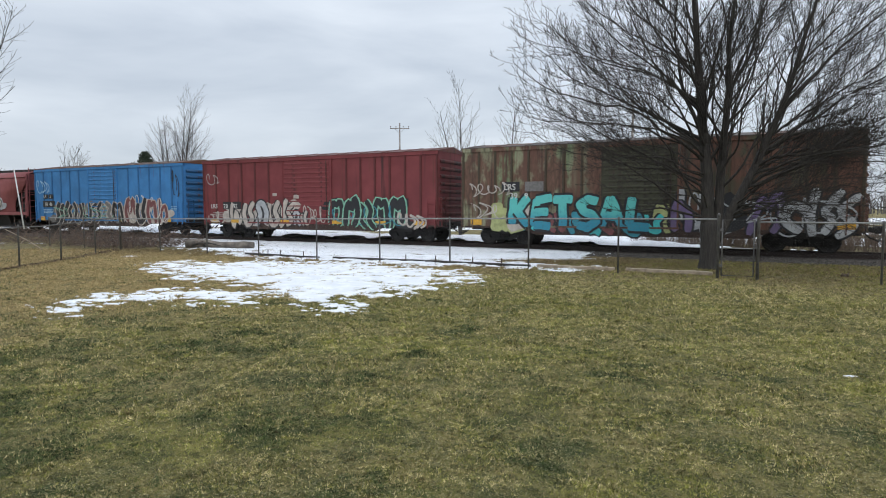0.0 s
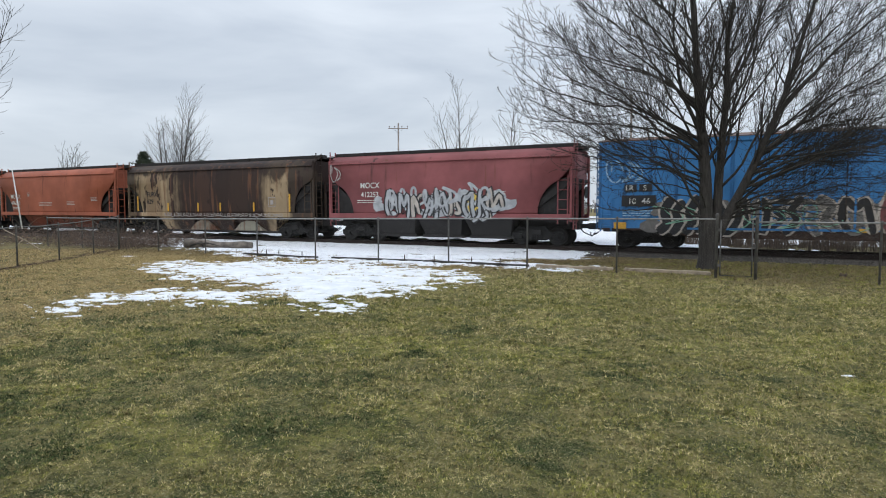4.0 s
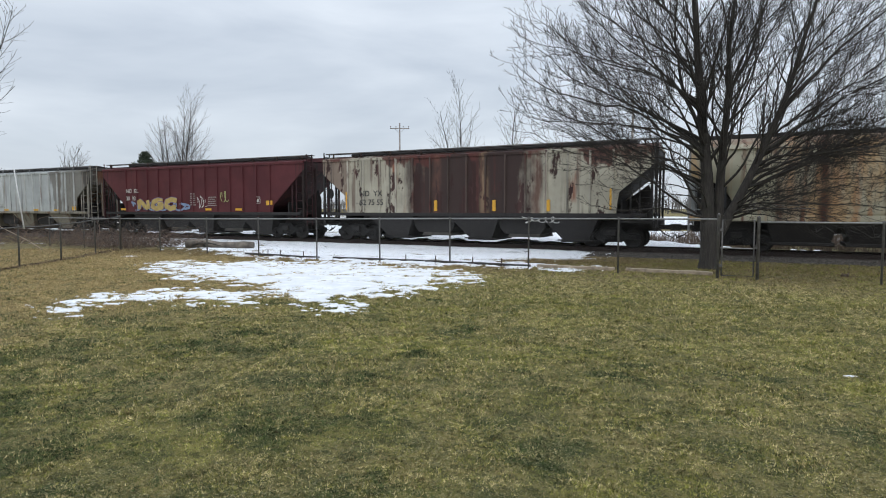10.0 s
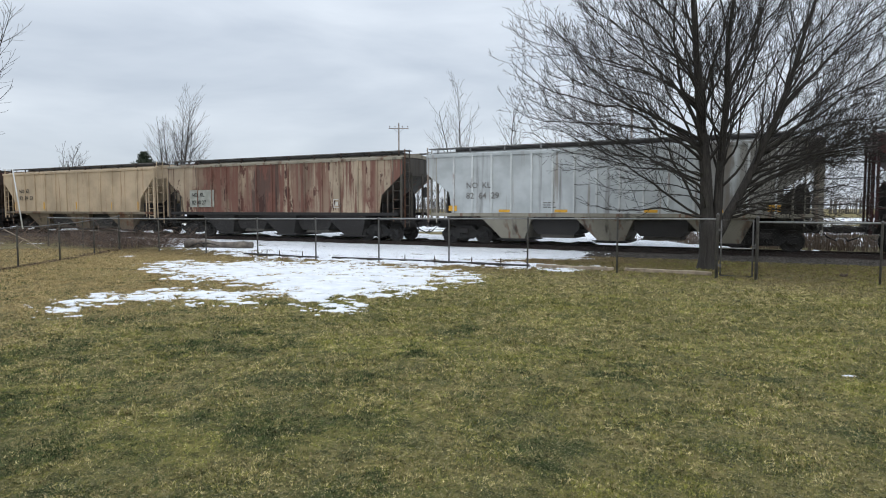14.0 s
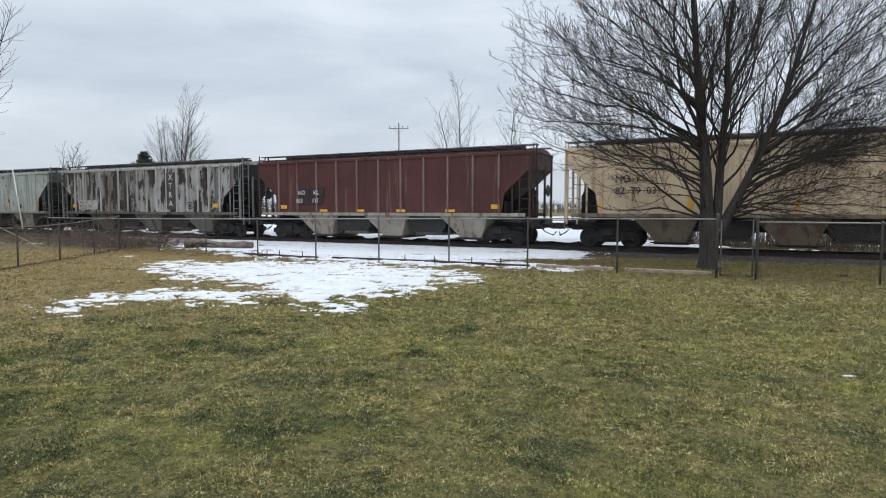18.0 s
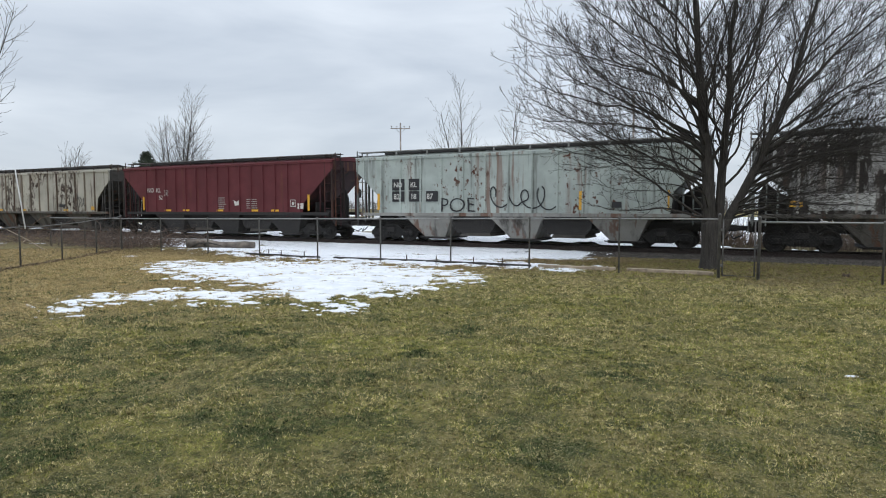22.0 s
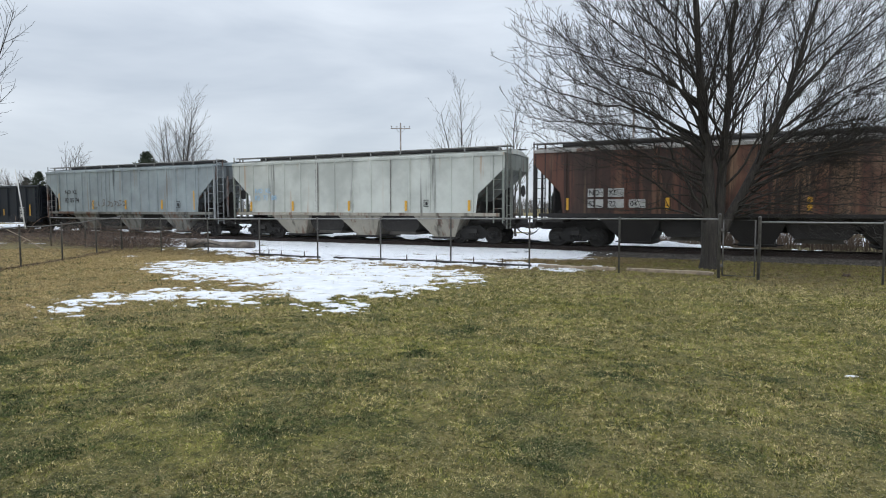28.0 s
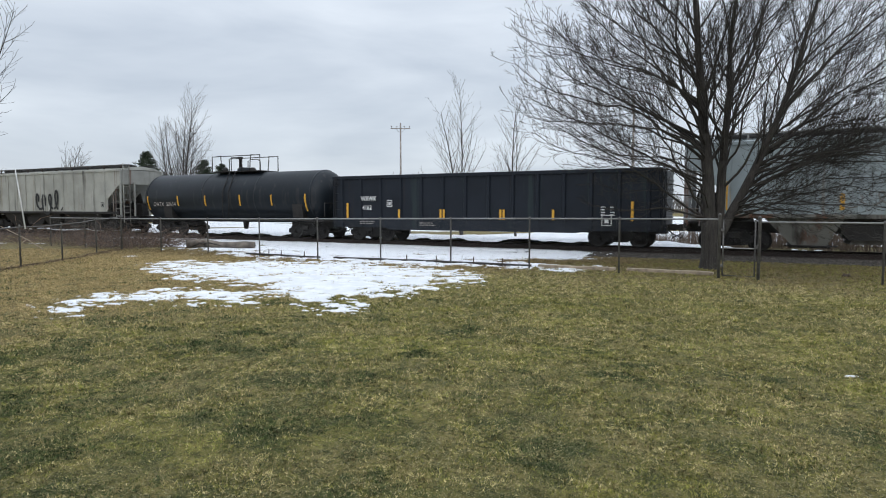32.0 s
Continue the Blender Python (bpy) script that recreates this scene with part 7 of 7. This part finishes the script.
yard_tree()
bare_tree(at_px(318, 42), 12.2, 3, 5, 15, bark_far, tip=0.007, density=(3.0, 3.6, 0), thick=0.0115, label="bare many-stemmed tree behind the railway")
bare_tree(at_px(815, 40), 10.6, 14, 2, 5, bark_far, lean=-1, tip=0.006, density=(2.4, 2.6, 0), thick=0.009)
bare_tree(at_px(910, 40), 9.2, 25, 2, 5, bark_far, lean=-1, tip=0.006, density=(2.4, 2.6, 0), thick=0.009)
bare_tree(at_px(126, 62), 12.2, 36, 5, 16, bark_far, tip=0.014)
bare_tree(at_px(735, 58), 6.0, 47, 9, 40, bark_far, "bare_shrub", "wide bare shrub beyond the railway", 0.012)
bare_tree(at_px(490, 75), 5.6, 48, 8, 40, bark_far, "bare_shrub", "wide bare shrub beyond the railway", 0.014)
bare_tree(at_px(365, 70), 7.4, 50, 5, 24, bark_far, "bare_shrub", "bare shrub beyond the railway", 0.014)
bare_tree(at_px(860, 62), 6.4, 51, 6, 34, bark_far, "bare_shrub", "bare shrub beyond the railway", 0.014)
bare_tree(Vector((-39.0, 14.95, 0)), 12.5, 52, 6, 34, bark_dark, "bare_tree", "tall bare tree at the edge of the yard", 0.007, (1.8, 3.0, 0), 0, 0.010)


def pine(base, height, seed):
    rng = random.Random(seed)
    needle, nt, pb = nodes_of("pine_needles", 0.8)
    nt.links.new(mixed(nt, ramp(nt, tex(nt, 3, 4), 0.3, 0.7), (0.02, 0.032, 0.018), (0.045, 0.06, 0.03)), pb.inputs["Base Color"])
    t = thing("pine_tree", "dark evergreen pine behind the railway", "tree", base)
    part("trunk", Build().tube([(0, 0, -0.2), (0.1, 0, height * 0.5), (0, 0, height)], [height * 0.02, height * 0.013, 0.03], 8), bark_dark, t)
    b = Build()
    for i in range(int(height * 12)):
        z = height * (0.2 + 0.78 * (i / (height * 12)))
        l = min(3.6, 0.66 * (height - z)) * rng.uniform(0.5, 1.12) + 0.2
        a = rng.uniform(0, 6.28)
        for k in range(16):
            f = 0.25 + 0.75 * k / 15
            c = Vector((math.cos(a) * l * f, math.sin(a) * l * f, z + 0.25 * l * f))
            for _ in range(7):
                q = c + Vector((rng.gauss(0, 0.14), rng.gauss(0, 0.14), rng.gauss(0, 0.1)))
                e = Vector((rng.gauss(0, 1), rng.gauss(0, 1), rng.gauss(0.5, 0.7))).normalized() * 0.3
                s = e.cross(Vector((rng.gauss(0, 1), rng.gauss(0, 1), rng.gauss(0, 1)))).normalized() * 0.05
                b.add([tuple(q - s), tuple(q + s), tuple(q + e)], [(0, 1, 2)])
    part("crown", b, needle, t, kind="stuff")


pine(at_px(261, 72), 11.7, 4)
pine(at_px(362, 80), 10.6, 5)
pine(at_px(392, 84), 10.2, 6)
pine(at_px(70, 112), 13.2, 79)
pine(at_px(48, 118), 12.0, 57)
for px, far, tall in ((8, 108, 12.4), (24, 114, 13.6), (40, 105, 12.2), (58, 116, 12.8), (-10, 112, 13.0), (88, 118, 11.0)):
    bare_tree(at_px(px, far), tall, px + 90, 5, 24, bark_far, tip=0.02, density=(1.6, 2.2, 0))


def utility_pole(base, height, yaw):
    wood = plain("pole_wood", (0.27, 0.24, 0.22), 0.9, 0, 0.3, 4)
    p = thing("utility_pole", "wooden utility pole with a crossarm and insulators", "utility pole", base)
    p.rotation_euler = (0, 0, yaw)
    part("shaft", Build().tube([(0, 0, -0.5), (0, 0, height)], [0.14, 0.09], 10), wood, p)
    part("crossarm", Build().box(-1.2, 1.2, -0.12, -0.04, height - 0.72, height - 0.63), wood, p)
    for x in (-1.1, -0.45, 0.45, 1.1):
        part("insulator", Build().lathe([(height - 0.62, 0.02), (height - 0.5, 0.02), (height - 0.48, 0.06), (height - 0.38, 0.05)], "z", 8, (x, -0.085, 0)), plain("brown_glaze", (0.1, 0.06, 0.05), 0.3), p)
    part("brace", Build().tube([(-0.6, -0.085, height - 0.7), (0, -0.1, height - 1.25), (0.6, -0.085, height - 0.7)], 0.02, 5), galvanised_old, p)


utility_pole(at_px(708, 66), 12.4, 0.48)
utility_pole(at_px(1116, 60), 12.5, 0.48)


def treeline():
    """Far bare woods along the horizon."""
    rng = random.Random(9)
    b = Build()
    for i in range(2300):
        x = rng.uniform(-620, 260)
        y = rng.uniform(230, 300) + 0.08 * abs(x)
        h = (5.5 + 3.0 * noise.noise(Vector((x * 0.02, 0, 5)))) * rng.uniform(0.6, 1.2)
        w = rng.uniform(0.1, 0.3)
        b.tube([(x, y, -0.5), (x + rng.uniform(-0.4, 0.4), y, h * 0.5), (x + rng.uniform(-1, 1), y, h)], [w, w * 0.6, 0.05], 3, False)
        for k in range(5):
            z = h * rng.uniform(0.3, 0.9)
            b.tube([(x, y, z), (x + rng.uniform(-1.8, 1.8), y + rng.uniform(-1, 1), z + rng.uniform(0.6, 2.0))], [w * 0.5, 0.04], 3, False)
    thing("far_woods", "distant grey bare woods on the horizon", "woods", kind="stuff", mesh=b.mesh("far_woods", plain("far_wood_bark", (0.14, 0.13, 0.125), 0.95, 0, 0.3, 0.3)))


treeline()


def brush_material(name, a, c):
    m, nt, b = nodes_of(name, 0.95)
    g, r = nt.nodes.new("ShaderNodeNewGeometry"), nt.nodes.new("ShaderNodeValToRGB")
    r.color_ramp.elements[0].color, r.color_ramp.elements[1].color = (*a, 1), (*c, 1)
    nt.links.new(g.outputs["Random Per Island"], r.inputs[0])
    col = mixed(nt, times(nt, ramp(nt, tex(nt, 2.2, 4), 0.35, 0.7), 0.5), r.outputs[0], tuple(0.6 * v for v in a))
    nt.links.new(col, b.inputs["Base Color"])
    return m


def stems(b, rng, x, y, h, n, spread_r, r=0.006):
    z = ground_z(x, y)
    for _ in range(n):
        a, l = rng.uniform(0, 6.28), rng.uniform(0.35, 1.0) * h
        q = rng.uniform(0, spread_r)
        dx, dy = math.cos(a) * q, math.sin(a) * q
        lean = rng.uniform(0.1, 0.7)
        b.tube([(x + dx * 0.4, y + dy * 0.4, z - 0.03), (x + dx * (0.5 + lean * 0.5), y + dy * (0.5 + lean * 0.5), z + l * 0.6), (x + dx * (0.8 + lean), y + dy * (0.8 + lean), z + l)], [r, r * 0.8, r * 0.4], 3, False)


def dead_brush():
    rng = random.Random(21)
    b = Build()
    def cane(x, y, length, r):
        a, e = rng.uniform(0, 6.28), rng.uniform(0.1, 1.3)
        z = ground_z(x, y) + rng.uniform(0.0, 0.3)
        pts = [(x, y, z)]
        for k in range(4):
            a, e = a + rng.gauss(0, 0.5), e - rng.uniform(0.0, 0.5)
            px, py, pz = pts[-1]
            l = length / 4
            pts.append((px + math.cos(a) * math.cos(e) * l, py + math.sin(a) * math.cos(e) * l, max(ground_z(px, py) + 0.02, pz + math.sin(e) * l)))
        b.tube(pts, [r, r * 0.9, r * 0.8, r * 0.6, r * 0.3], 3, False)

    for i in range(2600):
        x, y = -23.6 - 12 * rng.random() ** 1.3 + rng.gauss(0, 0.3), 17.2 + rng.uniform(-1.6, 4.2) + rng.gauss(0, 0.3)
        if noise.noise(Vector((x * 0.7, y * 0.7, 3.0))) > -0.25:
            cane(x, y, rng.uniform(0.4, 1.5), rng.uniform(0.003, 0.008))
    for i in range(60):
        x, y = -24.0 - rng.uniform(0, 10), 17.5 + rng.uniform(-1.5, 3.5)
        cane(x, y, rng.uniform(1.0, 2.2), rng.uniform(0.008, 0.02))
    for i in range(90):
        x, y = rng.choice((-22.9, -24.6, -27.0)) + rng.gauss(0, 0.5), 16.9 + rng.gauss(0, 0.4)
        stems(b, rng, x, y, rng.uniform(0.5, 1.1), 7, 0.4, 0.004)
    for i in range(160):
        cane(-22.6 + rng.gauss(0, 0.8), 18.0 + rng.gauss(0, 0.35), rng.uniform(0.4, 1.2), rng.uniform(0.005, 0.014))
    # brown dirt strip under the side fence, built of loose triangles
    flakes = Build()
    for i in range(2600):
        t = rng.random()
        x, y = -22.8 + 7.2 * t + rng.gauss(0, 0.13), 16.1 - 10.4 * t + rng.gauss(0, 0.13)
        z, a, s = ground_z(x, y) + 0.022 + rng.uniform(0, 0.02), rng.uniform(0, 6.28), rng.uniform(0.015, 0.035)
        flakes.add([(x + s * math.cos(a + k), y + s * math.sin(a + k), z + rng.uniform(-0.012, 0.012)) for k in (0, 1.9, 4.1)], [(0, 1, 2)])
    thing("fence_dirt_strip", "brown dirt strip along the foot of the fence, built of small flakes", "leaves", kind="stuff", mesh=flakes.mesh("fence_dirt_strip", brush_material("brown_dirt_flakes", (0.045, 0.028, 0.018), (0.15, 0.09, 0.05))))
    thing("dead_brush", "tangle of dry brown dead brush at the fence corner", "brush", kind="stuff", mesh=b.mesh("dead_brush", brush_material("dead_brush_stems", (0.045, 0.03, 0.024), (0.27, 0.185, 0.135))))
    b = Build()
    for i in range(700):
        x = rng.uniform(-6, 18)
        y = rng.uniform(32.5, 38.5)
        stems(b, rng, x, y, rng.uniform(0.5, 1.5) * (1.25 if x > -4 else 0.7), 8, 0.5, 0.01)
    thing("dry_weeds", "dry reddish-brown weeds along the far railway bank", "weeds", kind="stuff", mesh=b.mesh("dry_weeds", brush_material("dry_weed_stems", (0.085, 0.06, 0.045), (0.22, 0.16, 0.115))))


dead_brush()


# ---- grass ----
def grass_material():
    m, nt, b = nodes_of("grass_blades", 0.8)
    b.inputs["Specular IOR Level"].default_value = 0.15
    g = nt.nodes.new("ShaderNodeNewGeometry")
    each = g.outputs["Random Per Island"]
    grain = times(nt, times(nt, tex(nt, 24, 3, shift=(4, 7, 0)), 0.5, "SUBTRACT"), 2.6)
    lumps = times(nt, times(nt, tex(nt, 5.5, 5, shift=(1, 6, 0), rough=0.7), 0.5, "SUBTRACT"), 2.9)
    shade = nt.nodes.new("ShaderNodeClamp").outputs[0]
    nt.links.new(times(nt, times(nt, times(nt, times(nt, times(nt, each, 37.7), 1.0, "FRACT"), 0.7), 0.17, "ADD"), times(nt, grain, lumps, "ADD"), "ADD"), shade.node.inputs[0])
    co, sp = nt.nodes.new("ShaderNodeTexCoord"), nt.nodes.new("ShaderNodeSeparateXYZ")
    nt.links.new(co.outputs["Object"], sp.inputs[0])
    # three kinds of turf: olive, deep green, and dead straw, mixed blade by blade
    olive = mixed(nt, shade, (0.036, 0.043, 0.011), (0.34, 0.325, 0.09))
    deep = mixed(nt, shade, (0.009, 0.018, 0.007), (0.1, 0.142, 0.053))
    straw = mixed(nt, shade, (0.115, 0.086, 0.034), (0.86, 0.72, 0.37))
    lush = mixed(nt, shade, (0.07, 0.083, 0.016), (0.44, 0.43, 0.105))
    col = mixed(nt, ramp(nt, tex(nt, 0.62, 5, shift=(31, 4, 0), rough=0.6), 0.5, 0.6), olive, lush)
    near = times(nt, times(nt, sp.outputs["Y"], times(nt, sp.outputs["X"], 0.45), "ADD"), -0.02)
    green = ramp(nt, times(nt, tex(nt, 1.25, 6, shift=(20, 4, 0), rough=0.66), near, "ADD"), 0.455, 0.505)
    col = mixed(nt, times(nt, green, 0.96), col, deep)
    spots = tex(nt, 2.6, 6, shift=(8, 2, 0), rough=0.72)
    fields = tex(nt, 0.45, 4, shift=(5, 17, 0), rough=0.6)
    worn = times(nt, times(nt, tex(nt, 0.5, 4, shift=(2, 9, 0)), -7.0), times(nt, times(nt, sp.outputs["X"], -1.0), times(nt, sp.outputs["Y"], 0.25), "ADD"), "ADD")
    dry = times(nt, times(nt, tex(nt, 0.4, 4), 5.0), sp.outputs["Y"], "ADD")
    bias = times(nt, times(nt, times(nt, spots, 0.5, "SUBTRACT"), 1.5), times(nt, times(nt, fields, 0.5, "SUBTRACT"), 1.1), "ADD")
    bias = times(nt, bias, times(nt, ramp(nt, worn, 4.0, 9.5), 0.55), "ADD")
    bias = times(nt, bias, times(nt, ramp(nt, dry, 12.0, 19.0), 0.26), "ADD")
    bias = times(nt, bias, times(nt, times(nt, green, -0.24), 0.05, "ADD"), "ADD")
    dead = ramp(nt, times(nt, each, bias, "ADD"), 0.62, 0.72)
    brown = mixed(nt, shade, (0.25, 0.185, 0.09), (0.64, 0.48, 0.24))
    dull = mixed(nt, shade, (0.075, 0.055, 0.028), (0.32, 0.24, 0.125))
    old = mixed(nt, times(nt, ramp(nt, dry, 15.5, 20.0), 0.9), mixed(nt, times(nt, ramp(nt, worn, 4.0, 9.5), 0.85), straw, brown), dull)
    nt.links.new(mixed(nt, dead, col, old), b.inputs["Base Color"])
    return m


def grass():
    """Tufts of three blades each, closer together towards the house."""
    rg = np.random.default_rng(4)
    n, k = 400000, 3
    near, far = 3.1, 25.0
    d = (near ** 0.5 + rg.random(n) * (far ** 0.5 - near ** 0.5)) ** 2
    s = (rg.random(n) * 2 - 1) * 0.78
    x, y = AHEAD.x * d + RIGHT.x * s * d, AHEAD.y * d + RIGHT.y * s * d
    keep = y < 25.2
    for q in np.nonzero(keep & (x < -4.6) & (x > -24) & (y > 5))[0]:
        keep[q] = max(lawn_snow(x[q], y[q]) if y[q] < 16.4 else -1, track_snow(x[q], y[q]) if y[q] > 14.8 else -1) < 0.02
    x, y, d = x[keep], y[keep], d[keep]
    n = len(x)
    gx, gy = np.arange(-45, 25.1, 0.5), np.arange(-6, 34.1, 0.5)
    gz = np.array([[ground_z(a, b) for a in gx] for b in gy])
    i, j = np.clip(((x - gx[0]) / 0.5).astype(int), 0, len(gx) - 2), np.clip(((y - gy[0]) / 0.5).astype(int), 0, len(gy) - 2)
    u, v = (x - gx[i]) / 0.5, (y - gy[j]) / 0.5
    z = gz[j, i] * (1 - u) * (1 - v) + gz[j, i + 1] * u * (1 - v) + gz[j + 1, i] * (1 - u) * v + gz[j + 1, i + 1] * u * v - 0.004
    clump = np.sin(x * 5.1 + np.sin(y * 3.3)) * np.sin(y * 4.3 + np.sin(x * 2.7))
    rough = np.sin(x * 33.0 + 2.1 * np.sin(y * 17.0)) * np.sin(y * 29.0 + 2.3 * np.sin(x * 13.0))
    size = (d / 6.0) ** 0.6 * (0.78 + 0.18 * clump + 0.14 * rough) * np.where(rg.random(n) < 0.06, 1.3, 1.0)
    p = np.empty((n, 1 + 2 * k, 3))
    p[:, 0] = np.stack([x, y, z], 1)
    for q in range(k):
        a, lean = rg.random(n) * math.tau, (0.006 + 0.026 * rg.random(n)) * size
        h, w = (0.009 + 0.026 * rg.random(n) ** 1.4) * size, (0.006 + 0.006 * rg.random(n)) * size
        c = rg.random(n) * math.tau
        p[:, 1 + 2 * q] = np.stack([x + np.cos(c) * w, y + np.sin(c) * w, z], 1)
        p[:, 2 + 2 * q] = np.stack([x + np.cos(a) * lean, y + np.sin(a) * lean, z + h], 1)
    first = np.arange(n, dtype=np.int32)[:, None] * (1 + 2 * k)
    loops = np.concatenate([np.concatenate([first, first + 1 + 2 * q, first + 2 + 2 * q], 1) for q in range(k)], 1)
    me = bpy.data.meshes.new("grass")
    me.vertices.add(n * (1 + 2 * k))
    me.vertices.foreach_set("co", p.reshape(-1))
    me.loops.add(n * k * 3)
    me.loops.foreach_set("vertex_index", loops.reshape(-1).astype(np.int32))
    me.polygons.add(n * k)
    me.polygons.foreach_set("loop_start", np.arange(0, n * k * 3, 3, dtype=np.int32))
    me.update(calc_edges=True)
    me.materials.append(grass_material())
    thing("grass", "short mown grass blades, green and straw coloured", "grass", kind="stuff", mesh=me)


grass()


# ---- movement ----
def motions():
    for car, q in CARS:
        walk(car, [(t, pose(run(t) - q, TRACK_Y, RAIL_Z)) for t in range(0, 33)])
    for w, car, x in WHEELS:
        q = next(k for c, k in CARS if c == car)
        rows, start = [], None
        for f in range(0, 32 * FPS + 1):
            t = f / FPS
            here = run(t) - q
            if -90 < here < 30 or f in (0, 32 * FPS):
                turn = (min(30.0, max(-90.0, here)) + 90) / WHEEL_R
                rows.append((t, Matrix.Translation((x, 0, WHEEL_R)) @ Matrix.Rotation(turn, 4, "Y")))
        walk(w, rows)


motions()
